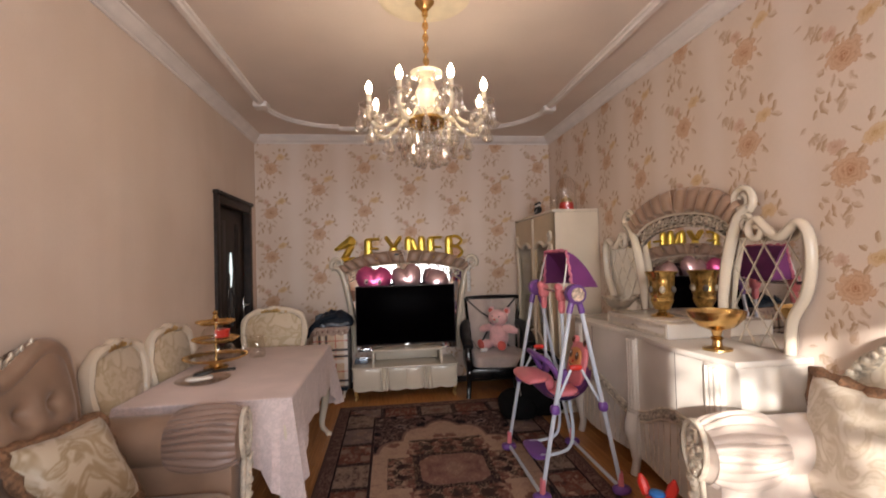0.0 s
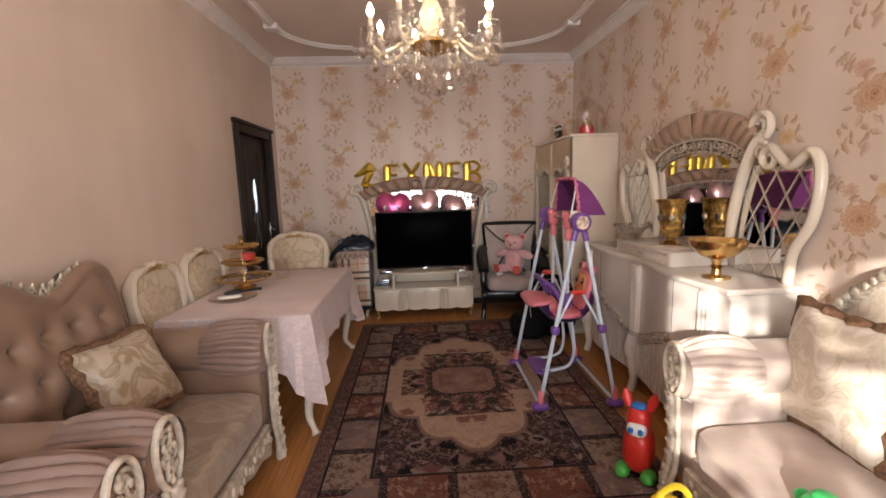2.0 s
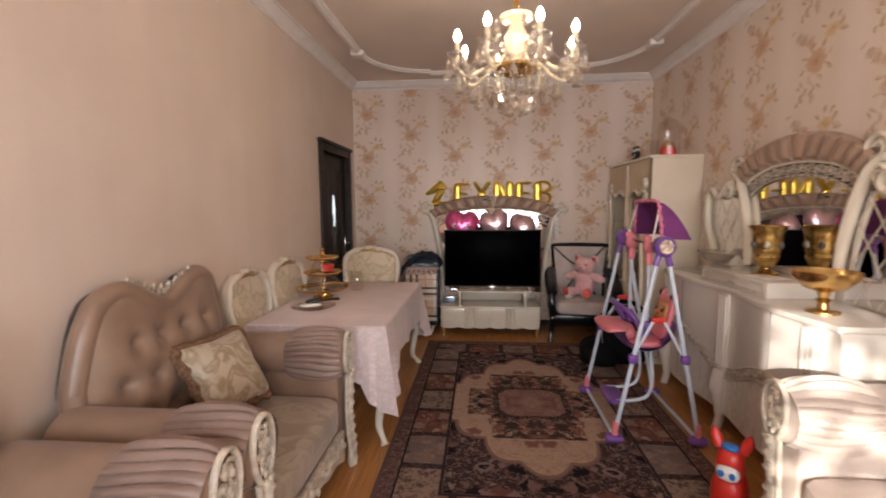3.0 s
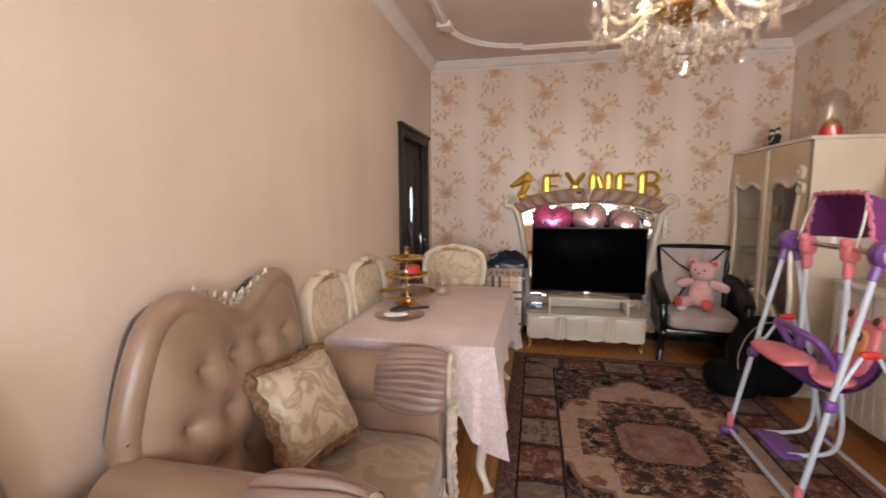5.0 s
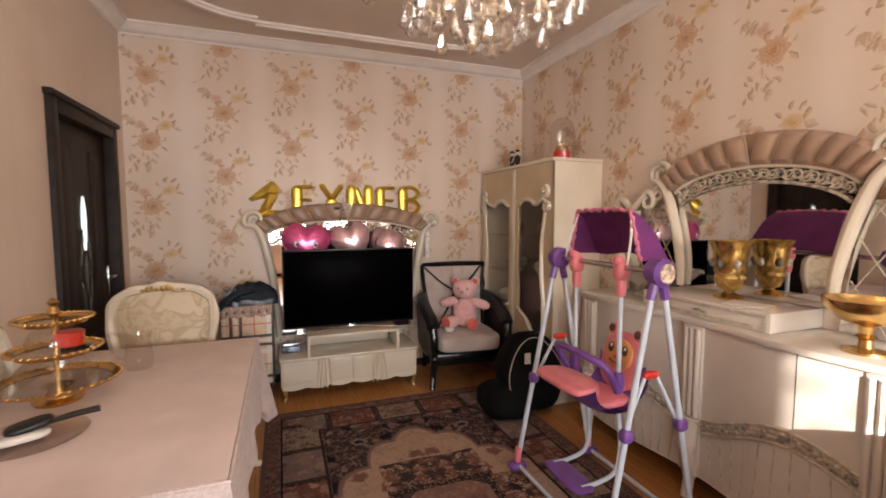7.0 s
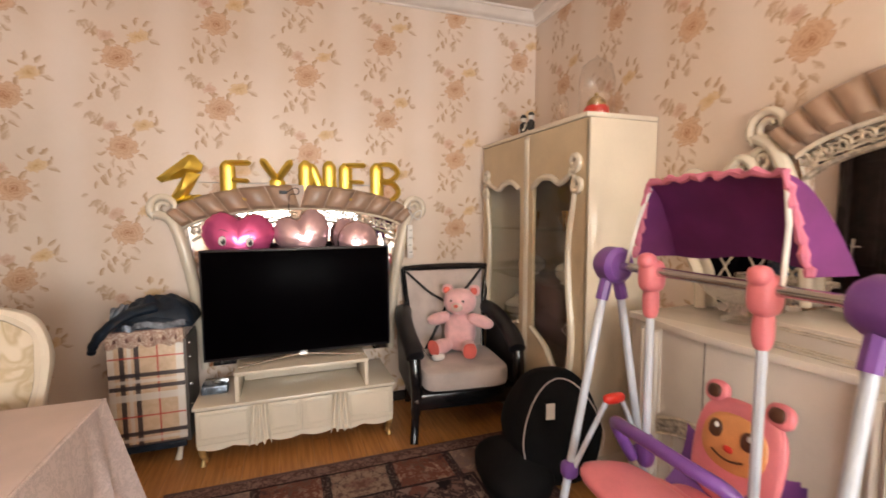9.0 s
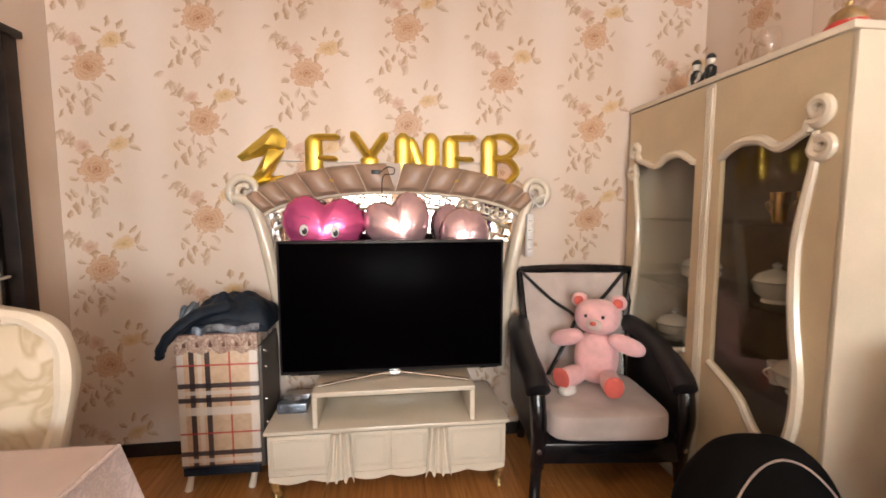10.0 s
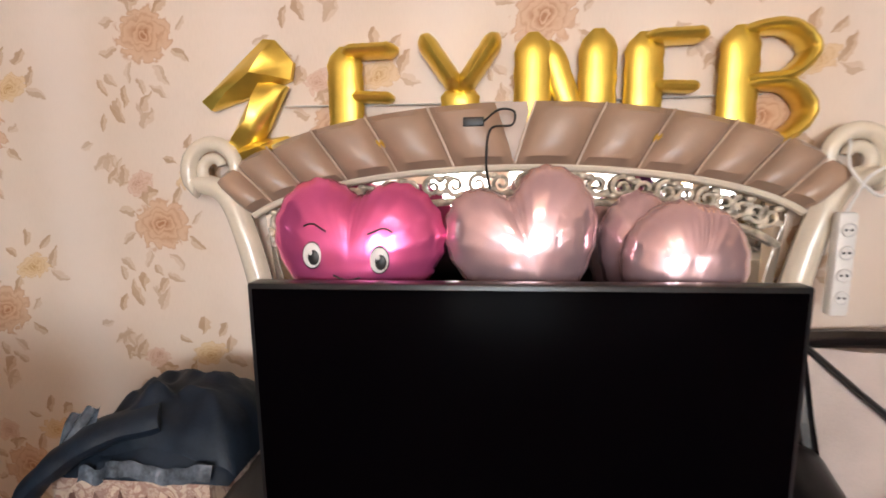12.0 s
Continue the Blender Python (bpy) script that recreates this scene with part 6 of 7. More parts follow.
def vdoor(y0, y1, s):
    """One door between y0 (outer edge) and y1 (at the middle); s is the way from the middle outwards."""
    d = lambda a: y1 + s * a
    w = abs(y1 - y0)
    out = bez([(0.05, 1.55, 0), (0.15, 1.60, 0), (0.26, 1.595, 0), (0.34, 1.56, 0), (w - 0.10, 1.60, 0), (w - 0.085, 1.50, 0), (w - 0.125, 1.25, 0), (w - 0.12, 1.0, 0), (w - 0.085, 0.75, 0), (w - 0.10, 0.55, 0), (w - 0.17, 0.475, 0), (w - 0.25, 0.50, 0), (w - 0.34, 0.60, 0), (0.05, 0.68, 0)], 5)
    out = [(p.x, p.y) for p in out]
    c = (w * 0.45, 1.05)
    bm = B()
    F, Bk, FO, BO = [], [], [], []
    for u, v in out:
        du, dv = u - c[0], v - c[1]
        k = min((((w if du > 0 else 0) - c[0]) / du) if abs(du) > 1e-6 else 99, (((VZ - 0.03 if dv > 0 else 0.072) - c[1]) / dv) if abs(dv) > 1e-6 else 99)
        o = (c[0] + du * k, c[1] + dv * k)
        F.append(bm.verts.new((VX, d(u), v)))
        Bk.append(bm.verts.new((VX + 0.022, d(u), v)))
        FO.append(bm.verts.new((VX, d(o[0]), o[1])))
        BO.append(bm.verts.new((VX + 0.022, d(o[0]), o[1])))
    n = len(out)
    for i in range(n):
        j = (i + 1) % n
        bm.faces.new((F[i], F[j], FO[j], FO[i]))
        bm.faces.new((Bk[i], Bk[j], BO[j], BO[i]))
        bm.faces.new((F[i], F[j], Bk[j], Bk[i]))
    # the four corners that the rays leave out
    for cu, cv in ((0, 0.072), (0, VZ - 0.03), (w, 0.072), (w, VZ - 0.03)):
        best = None
        for i in range(n):
            j = (i + 1) % n
            a, b = FO[i].co, FO[j].co
            on = lambda p: (abs(p.y - d(cu)) < 1e-4, abs(p.z - cv) < 1e-4)
            if on(a)[0] != on(b)[0] and on(a)[1] != on(b)[1] and (on(a)[0] or on(a)[1]) and (on(b)[0] or on(b)[1]):
                best = (i, j)
        if best:
            bm.faces.new((FO[best[0]], FO[best[1]], bm.verts.new((VX, d(cu), cv))))
    door_ = part("door", bm, M_VIT, vit, "ivory door with a curved glass opening", smooth=False)
    bm = B()
    prism(bm, [(d(u * 0.99 + 0.002), v) for u, v in out], 0.004, lambda u, v, q: (VX + 0.012 + q, u, v))
    part("glass", bm, M_GLASS, door_, "clear glass pane").visible_shadow = False
    bm = B()
    edge = [Vector((VX - 0.006, d(u), v)) for u, v in out]
    tube(bm, edge[:20], [0.014 + 0.006 * math.sin(math.pi * i / 20) for i in range(20)], 8)
    tube(bm, edge[21:], [0.012 + 0.010 * math.sin(math.pi * i / (len(edge) - 21)) for i in range(len(edge) - 21)], 8)
    t3 = lambda u, v: Vector((VX - 0.008, d(u), v))
    tube(bm, [edge[19]] + spiral((w - 0.082, 1.662), 0.045, 0.012, -2.2, 1.4, t3, 24), [0.018] * 16 + [0.014] * 10, 8)
    tube(bm, [edge[22]] + spiral((w - 0.060, 1.545), 0.040, 0.010, -2.8, 1.4, t3, 24), [0.017] * 16 + [0.013] * 10, 8)
    part("scroll_moulding", bm, M_IVORY, door_, "ivory scrolled moulding")


M_VIT = plain("ivory_satin_paint", (0.64, 0.52, 0.35), 0.4, var=0.05, scale=4.0, bump=0.03)
vdoor(VY0 + 0.002, YM - 0.028, -1)
vdoor(VY1 - 0.002, YM + 0.028, 1)
bm = B()
box(bm, VX - 0.004, VX + 0.022, YM - 0.027, YM + 0.027, 0.072, VZ - 0.03, 0.003)
for k in (-1, 0, 1):
    tube(bm, [(VX - 0.006, YM + 0.014 * k, 0.12), (VX - 0.006, YM + 0.014 * k, VZ - 0.05)], 0.006, 6)
part("pilaster", bm, M_IVORY, vit, "fluted middle pilaster")


def tureen(x, y, z, r):
    t = thing("porcelain_tureen", "white porcelain tureen with lid on a glass shelf", "tureen", x, y, z, 0, "china in the cabinet")
    bm = B()
    lathe(bm, [(0, 0), (r * 0.6, 0), (r * 0.55, 0.015), (r * 0.9, 0.04), (r, 0.08), (r * 1.03, 0.085), (0, 0.083)], 24)
    part("bowl", bm, M_PORCELAIN, t)
    bm = B()
    lathe(bm, [(r * 1.0, 0.088), (r * 0.8, 0.115), (r * 0.3, 0.135), (0.012, 0.14), (0.02, 0.155), (0.0, 0.17)], 24)
    part("lid", bm, M_PORCELAIN, t)
    for s in (-1, 1):
        bm = B()
        tube(bm, bez([(0, s * r * 0.98, 0.05), (0, s * (r + 0.035), 0.065), (0, s * r * 0.98, 0.078)], 5), 0.007, 6)
        part("handle", bm, M_PORCELAIN, t)


tureen(2.17, 4.46, 0.6285, 0.115)
tureen(2.16, 4.62, 0.9585, 0.085)
tureen(2.14, 5.22, 0.6285, 0.09)
tureen(2.19, 5.10, 0.9585, 0.10)


def cup(x, y, z, h, r, mat, label, name="teacup"):
    t = thing(name, label, "cup", x, y, z, 0, "china in the cabinet")
    bm = B()
    lathe(bm, [(0, 0), (r * 0.6, 0), (r * 0.7, h * 0.1), (r, h), (r * 0.92, h), (r * 0.62, h * 0.15), (0, h * 0.12)], 16)
    part("bowl", bm, mat, t)
    bm = B()
    tube(bm, bez([(-r * 0.9, 0, h * 0.75), (-r * 1.6, 0, h * 0.6), (-r * 0.8, 0, h * 0.25)], 5), r * 0.12, 6)
    part("handle", bm, mat, t)


for i, (y, z) in enumerate(((5.02, 0.6285), (5.12, 0.6285), (4.34, 0.6285), (4.58, 0.6285), (4.40, 1.2885), (4.50, 1.2885), (4.60, 1.2885), (5.0, 1.2885))):
    cup(2.13 + 0.02 * (i % 2), y, z, 0.09 if i < 4 else 0.12, 0.036, M_PORCELAIN if i < 4 else M_GOLD, "white porcelain cup on a glass shelf" if i < 4 else "gold-rimmed cup on a glass shelf")
pot = thing("black_kettle", "black and silver serving pot on a glass shelf", "pot", 2.18, 4.40, 0.9585, 0, "china in the cabinet")
bm = B()
lathe(bm, [(0, 0), (0.09, 0), (0.11, 0.04), (0.10, 0.09), (0, 0.10)], 20)
part("body", bm, M_BLACKPL, pot)
bm = B()
lathe(bm, [(0.10, 0.092), (0.06, 0.12), (0.01, 0.13), (0.015, 0.15), (0, 0.155)], 20)
part("lid", bm, M_CHROME, pot)

# on top of the cabinet: a red jar, two small figures, glassware
jar = thing("red_jar", "red sweet jar with gilt lid under a clear glass dome", "jar", 2.20, 4.45, VZ)
bm = B()
lathe(bm, [(0, 0), (0.066, 0), (0.072, 0.012), (0.070, 0.075), (0.058, 0.092), (0.0, 0.092)], 24)
part("body", bm, M_RED, jar)
bm = B()
lathe(bm, [(0.056, 0.093), (0.052, 0.118), (0.030, 0.140), (0.010, 0.148), (0.014, 0.162), (0.0, 0.172)], 20)
part("lid", bm, M_GILT, jar, "gilt domed lid")
bm = B()
lathe(bm, [(0.094, 0.001), (0.098, 0.02), (0.098, 0.24), (0.080, 0.31), (0.040, 0.345), (0.010, 0.352), (0.012, 0.365), (0.0, 0.374)], 28)
part("glass_dome", bm, M_CLEAR, jar, "tall clear glass dome")
for i, y in enumerate((5.02, 5.12)):
    bm = B()
    lathe(bm, [(0, 0), (0.032, 0), (0.030, 0.006), (0.020, 0.012), (0.021, 0.06), (0.027, 0.085), (0.026, 0.11), (0.010, 0.125), (0.0, 0.126)], 16, mi=0)
    lathe(bm, [(0, 0.120), (0.016, 0.127), (0.021, 0.145), (0.019, 0.160), (0, 0.166)], 14, mi=1)
    lathe(bm, [(0.0215, 0.150), (0.021, 0.164), (0.011, 0.175), (0, 0.176)], 14, mi=0)
    for sx in (-1, 1):
        tube(bm, [(0, sx * 0.026, 0.105), (-0.012, sx * 0.034, 0.075), (-0.022, sx * 0.022, 0.062)], [0.009, 0.008, 0.007], 7, mi=1 if i else 0)
    solid("figurine", bm, [M_BLACKPL, M_PORCELAIN], "small dark and white porcelain figurine on the cabinet", "figurine", group="figurines on the cabinet", at=pose(2.12, y, VZ))
for i, (x, y) in enumerate(((2.2, 4.78), (2.14, 5.28))):
    gl = thing("glass_vase", "clear glass vase standing on the cabinet", "vase", x, y, VZ, 0, "glass vases on the cabinet")
    bm = B()
    lathe(bm, [(0, 0.0), (0.035, 0.0), (0.012, 0.02), (0.012, 0.05), (0.04, 0.09), (0.045, 0.17), (0.038, 0.2)], 18)
    part("body", bm, M_CLEAR, gl)


# ---- sideboard and its mirror ----
BC, BY0, BY1, BZ = 3.03, 2.12, 3.94, 0.946
bf = thing("sideboard", "ivory lacquered serpentine sideboard with carved silver swag band", "sideboard", 0, 0, 0)
fx = lambda y: 2.03 - 0.045 * (0.5 - 0.5 * math.cos(2 * math.pi * (y - BC) / 1.0)) * (1 if BY0 + 0.1 < y < BY1 - 0.1 else 0.4)
band_z = lambda y: 0.475 - 0.075 * math.cos(2 * math.pi * (y - BC) / 1.0)
NY = 72
bm = B()
ys = [BY0 + (BY1 - BY0) * k / NY for k in range(NY + 1)]
grid(bm, NY, 8, lambda u, v: Vector((fx(BY0 + (BY1 - BY0) * u), BY0 + (BY1 - BY0) * u, 0.13 + (BZ - 0.03 - 0.13) * v)))
for yy in (BY0, BY1):
    f = bm.faces.new([bm.verts.new(p) for p in ((fx(yy), yy, 0.13), (XR - 0.006, yy, 0.13), (XR - 0.006, yy, BZ - 0.03), (fx(yy), yy, BZ - 0.03))])
grid(bm, NY, 1, lambda u, v: Vector((fx(BY0 + (BY1 - BY0) * u) + (XR - 0.006 - fx(BY0 + (BY1 - BY0) * u)) * v, BY0 + (BY1 - BY0) * u, 0.13)))
bmesh.ops.remove_doubles(bm, verts=bm.verts[:], dist=1e-4)
part("body", bm, M_PEARL, bf)
bm = B()
pts = [(fx(y) - 0.022, y) for y in ys] + [(XR - 0.006, BY1), (XR - 0.006, BY0)]
prism(bm, pts, 0.03, lambda u, v, w: (u, v, BZ - 0.03 + w), 0.004)
part("top", bm, M_PEARL, bf)
# raised middle box with a moulded drawer front
MY0, MY1, MZ = 2.68, 3.40, 1.038
part("raised_box", box(B(), 2.05, XR - 0.008, MY0, MY1, BZ + 0.001, MZ, 0.006), M_PEARL, bf)
bm = B()
for e in (0.016, 0.026):
    tube(bm, [(2.048, MY0 + e, BZ + e * 0.9), (2.048, MY1 - e, BZ + e * 0.9), (2.048, MY1 - e, MZ - e * 0.9), (2.048, MY0 + e, MZ - e * 0.9), (2.048, MY0 + e, BZ + e * 0.9)], 0.003, 6)
part("drawer_moulding", bm, M_IVORY2, bf)
bm = B()
for k in range(5):
    pillow(bm, (2.044, BC + (k - 2) * 0.016, 0.992 - 0.004 * abs(k - 2)), (0.008, 0.018, 0.012), 2.2, 5)
part("drawer_pull", bm, M_SILVER, bf)
# pilasters, each with flutes
for yy in (3.80, BC, 2.26):
    bm = B()
    x0 = fx(yy) - 0.016
    box(bm, x0, fx(yy) + 0.02, yy - 0.055, yy + 0.055, 0.13, BZ - 0.031, 0.004)
    for k in (-1, 0, 1):
        tube(bm, [(x0 - 0.002, yy + 0.032 * k, 0.44), (x0 - 0.002, yy + 0.032 * k, BZ - 0.05)], 0.014, 8)
    tube(bm, [(x0 + 0.004, yy - 0.05, 0.42), (x0 - 0.006, yy, 0.42), (x0 + 0.004, yy + 0.05, 0.42)], 0.014, 8)
    tube(bm, bez([(x0 + 0.01, yy, 0.41), (x0 - 0.015, yy, 0.28), (x0 + 0.015, yy, 0.12), (x0 - 0.005, yy, 0.0)], 6), [0.05] * 7 + [0.036] * 6 + [0.028] * 6, 10)
    part("pilaster", bm, M_PEARL, bf, "fluted pilaster with a curved foot")
for yy in (BY0 + 0.06, BY1 - 0.06):
    bm = B()
    tube(bm, [(XR - 0.08, yy, 0.14), (XR - 0.08, yy, 0.0)], 0.025, 8)
    part("leg", bm, M_PEARL, bf)
# swag band
for y0, y1 in ((2.31, 2.525), (2.535, 2.97), (3.09, 3.525), (3.535, 3.745)):
    bm = B()
    N = 24
    for e in (-0.034, 0.034):
        tube(bm, [(fx(y0 + (y1 - y0) * k / N) - 0.008, y0 + (y1 - y0) * k / N, band_z(y0 + (y1 - y0) * k / N) + e) for k in range(N + 1)], 0.007, 6)
    grid(bm, N, 1, lambda u, v: Vector((fx(y0 + (y1 - y0) * u) - 0.005, y0 + (y1 - y0) * u, band_z(y0 + (y1 - y0) * u) - 0.034 + 0.068 * v)))
    part("band_frame", bm, M_IVORY2, bf, "curved band frame")
    bm = B()
    m = int((y1 - y0) / 0.017)
    for k in range(m):
        y = y0 + (y1 - y0) * (k + 0.5) / m
        for j in (-1, 1):
            pillow(bm, (fx(y) - 0.009, y, band_z(y) + j * 0.013 * math.sin(k * 1.3)), (0.016, 0.020, 0.022), 2.2, 4)
    part("carved_scrollwork", bm, M_SILVER, bf, "carved silver scrollwork")
# door joints, and grooves of the lower front
bm = B()
for yy in (2.53, 3.53):
    tube(bm, [(fx(yy) + 0.001, yy, band_z(yy) + 0.05), (fx(yy) + 0.001, yy, BZ - 0.035)], 0.003, 5)
tagged(part("door_joint", bm, M_GREY, bf), kind="stuff")
bm = B()
for k in range(22):
    yy = 2.33 + 1.40 * k / 21
    if abs(yy - BC) > 0.07:
        bow = 0.03 * math.sin(2 * math.pi * (yy - BC) / 0.5)
        tube(bm, [(fx(yy) + 0.001, yy, band_z(yy) - 0.045), (fx(yy + bow * 0.5) + 0.001, yy + bow * 0.4, 0.27), (fx(yy + bow) - 0.0, yy + bow, 0.14)], 0.005, 5)
tagged(part("groove_moulding", bm, M_IVORY2, bf), kind="stuff")

ornate_mirror("sideboard_mirror", "ivory scrolled mirror with padded crest and heart wings on the sideboard", lambda u, v, w: Vector((XR - 0.004 - w, BC + u, v)), 0.585, 1.735, 1.895, 0.165, 0.40, 1.04, True)


def goblet(x, y, z, h, r):
    g = thing("gold_goblet", "gold and amber glass goblet with dark medallions", "goblet", x, y, z)
    bm = B()
    lathe(bm, [(0, 0), (r * 0.66, 0), (r * 0.68, h * 0.025), (r * 0.45, h * 0.06), (r * 0.24, h * 0.10), (r * 0.24, h * 0.13), (r * 0.46, h * 0.16), (r * 0.50, h * 0.20), (r * 0.62, h * 0.30), (r * 0.68, h * 0.36), (r * 0.62, h * 0.42), (r * 0.70, h * 0.48), (r * 0.74, h * 0.72), (r * 0.80, h * 0.88), (r * 1.0, h), (r * 0.97, h), (r * 0.76, h * 0.88), (r * 0.68, h * 0.72), (r * 0.62, h * 0.5), (0, h * 0.40)], 32)
    part("body", bm, M_AMBER, g)
    for k in range(6):
        bm = B()
        a = 2 * math.pi * k / 6
        pillow(bm, (math.cos(a) * r * 0.73, math.sin(a) * r * 0.73, h * 0.61), (0.034, 0.034, 0.046), 2.2, 6)
        part("medallion", bm, M_GREY if k % 2 else M_SILVER, g)


goblet(2.245, 3.02, MZ, 0.30, 0.106)


def gold_bowl(x, y, z, r, h):
    g = thing("gold_footed_bowl", "gold footed glass bowl on the sideboard", "bowl", x, y, z)
    bm = B()
    lathe(bm, [(0, 0), (r * 0.5, 0), (r * 0.5, h * 0.05), (r * 0.18, h * 0.1), (r * 0.16, h * 0.25), (r * 0.24, h * 0.3), (r * 0.14, h * 0.36), (r * 0.2, h * 0.5), (r * 0.6, h * 0.6), (r * 0.95, h * 0.85), (r, h), (r * 0.95, h), (r * 0.88, h * 0.85), (r * 0.5, h * 0.66), (0, h * 0.58)], 32)
    part("bowl", bm, M_GOLD, g)


gold_bowl(2.13, 2.385, BZ, 0.14, 0.205)
cb = thing("crystal_bowl", "clear cut crystal boat bowl on the sideboard", "bowl", 2.26, 3.62, BZ)
bm = B()
lathe(bm, [(0, 0), (0.06, 0), (0.065, 0.012), (0.02, 0.03), (0.02, 0.06), (0.12, 0.10), (0.19, 0.16), (0.20, 0.17), (0.11, 0.11), (0, 0.07)], 22, sx=0.55)
part("bowl", bm, M_CRYSTAL, cb)
for k in range(14):
    bm = B()
    a = 2 * math.pi * k / 14
    pillow(bm, (math.cos(a) * 0.19 * 0.55, math.sin(a) * 0.19, 0.16), (0.02, 0.02, 0.02), 2, 4)
    part("facet", bm, M_CRYSTAL, cb)
dly = thing("white_doily", "white paper napkin lying on the sideboard", "napkin", 2.16, 2.86, MZ + 0.0015, 14)
part("sheet", box(B(), -0.07, 0.07, -0.09, 0.09, 0, 0.003, 0.001), M_WHITE, dly)


# ---- sofa ----
def framed_back(s, half):
    hw = half + 0.07
    for c in (-hw * 0.5, hw * 0.5):
        top = lambda t: 0.80 + 0.37 * max(0.0, math.cos(t * math.pi / 2)) ** 0.8
        bm = B()
        grid(bm, 30, 14, lambda u, v: Vector((0.10 + 0.05 * (1 - (2 * u - 1) ** 4) * math.sin(math.pi * min(1, v * 0.9 + 0.1)) - 0.05 * v, c + (2 * u - 1) * hw * 0.49, 0.34 + (top(2 * u - 1) - 0.36) * v)))
        grid(bm, 12, 6, lambda u, v: Vector((0.0, c + (2 * u - 1) * hw * 0.49, 0.34 + (top(2 * u - 1) - 0.36) * v)))
        part("back_cushion", bm, M_CUSHION_SUNLIT, s, "pale damask back panel")
        bm = B()
        arc = [Vector((0.06, c + t * hw * 0.5, top(t))) for t in [k / 16 - 1 for k in range(33)]]
        tube(bm, arc, [0.03 + 0.006 * math.sin(i * 1.7) for i in range(33)], 8)
        for i in range(0, 33):
            p = arc[i]
            pillow(bm, (p.x + 0.028, p.y, p.z), (0.018, 0.032, 0.036), 2.2, 4)
        part("carved_arch", bm, M_SILVER, s, "carved silver arch frame")


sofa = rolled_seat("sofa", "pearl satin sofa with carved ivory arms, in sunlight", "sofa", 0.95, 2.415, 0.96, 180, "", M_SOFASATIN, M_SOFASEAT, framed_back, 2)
throw_pillow("damask throw pillow with tan fringe, coloured pale for the sun on the sofa", 2.14, 1.67, 0.70, 0.50, (0, -80, -3), M_CUSHION_SUNLIT)
throw_pillow("damask throw pillow with fringe, coloured pale for the sun, further along the sofa", 2.14, 1.05, 0.70, 0.50, (0, -80, 4), M_CUSHION_SUNLIT)

# ---- coffee table and toys ----
ct = thing("coffee_table", "low ivory coffee table with rounded corners and carved legs", "coffee table", 0.98, 0.99, 0)
bm = B()
rr = []
for sx, sy, a0 in ((1, -1, -90), (1, 1, 0), (-1, 1, 90), (-1, -1, 180)):
    for k in range(7):
        a = radians(a0 + 15 * k)
        rr.append((sx * 0.39 + 0.10 * math.cos(a), sy * 0.26 + 0.10 * math.sin(a)))
prism(bm, rr, 0.03, lambda u, v, w: (u, v, 0.42 + w), 0.006)
part("top", bm, M_IVORY, ct)
bm = B()
prism(bm, [(a * 0.88, b * 0.85) for a, b in rr], 0.07, lambda u, v, w: (u, v, 0.349 + w), 0.004)
part("apron", bm, M_IVORY2, ct)
for sx in (-1, 1):
    for sy in (-1, 1):
        bm = B()
        cabriole(bm, sx * 0.36, sy * 0.23, 0.36, sx, sy, 0.035, 0.05)
        part("leg", bm, M_IVORY, ct)

wc = thing("toy_watering_can", "green and yellow plastic toy watering can with blue rose", "toy", 1.235, 1.255, 0.45, 15)
bm = B()
lathe(bm, [(0, 0), (0.052, 0), (0.056, 0.01), (0.05, 0.075), (0, 0.075)], 20)
part("base", bm, M_GREEN, wc)
bm = B()
lathe(bm, [(0.053, 0.0755), (0.055, 0.09), (0.045, 0.118), (0.025, 0.12), (0.02, 0.10)], 20)
tube(bm, bez([(0.045, 0, 0.085), (0.075, 0, 0.12), (0.03, 0, 0.165), (-0.03, 0, 0.155), (-0.045, 0, 0.11)], 6), 0.010, 8)
tube(bm, [(-0.04, 0, 0.08), (-0.085, 0, 0.115)], [0.018, 0.012], 10)
part("top", bm, M_YELLOW, wc)
bm = B()
lathe(bm, [(0, 0), (0.012, 0), (0.028, 0.03), (0, 0.034)], 14, m=Matrix.Translation((-0.08, 0, 0.112)) @ pose(0, 0, 0, 0, -52, 0))
part("rose", bm, M_BLUE, wc)
yt = thing("yellow_toy", "small yellow plastic toy block on the coffee table", "toy", 0.60, 1.25, 0.45, 30)
bm = B()
pillow(bm, (0, 0, 0.028), (0.06, 0.045, 0.056), 4, 8)
pillow(bm, (0.01, 0, 0.062), (0.025, 0.025, 0.02), 3, 6)
part("block", bm, M_YELLOW, yt)
gt = thing("green_toy", "bright green plastic toy camera on the sofa seat", "toy", 1.72, 1.24, 0.472, 20)
bm = B()
pillow(bm, (0, 0, 0.035), (0.10, 0.15, 0.07), 4, 12)
pillow(bm, (0.02, 0.085, 0.03), (0.04, 0.05, 0.04), 3, 8)
pillow(bm, (-0.01, -0.085, 0.03), (0.05, 0.05, 0.05), 3, 8)
pillow(bm, (0.0, 0.02, 0.075), (0.05, 0.07, 0.03), 3, 8)
part("body", bm, M_LIME, gt)
bm = B()
lathe(bm, [(0, 0.01), (0.018, 0.008), (0.022, 0)], 14, m=Matrix.Translation((-0.045, -0.035, 0.052)) @ pose(0, 0, 0, 0, -60, 0))
part("lens", bm, M_BLACKPL, gt)

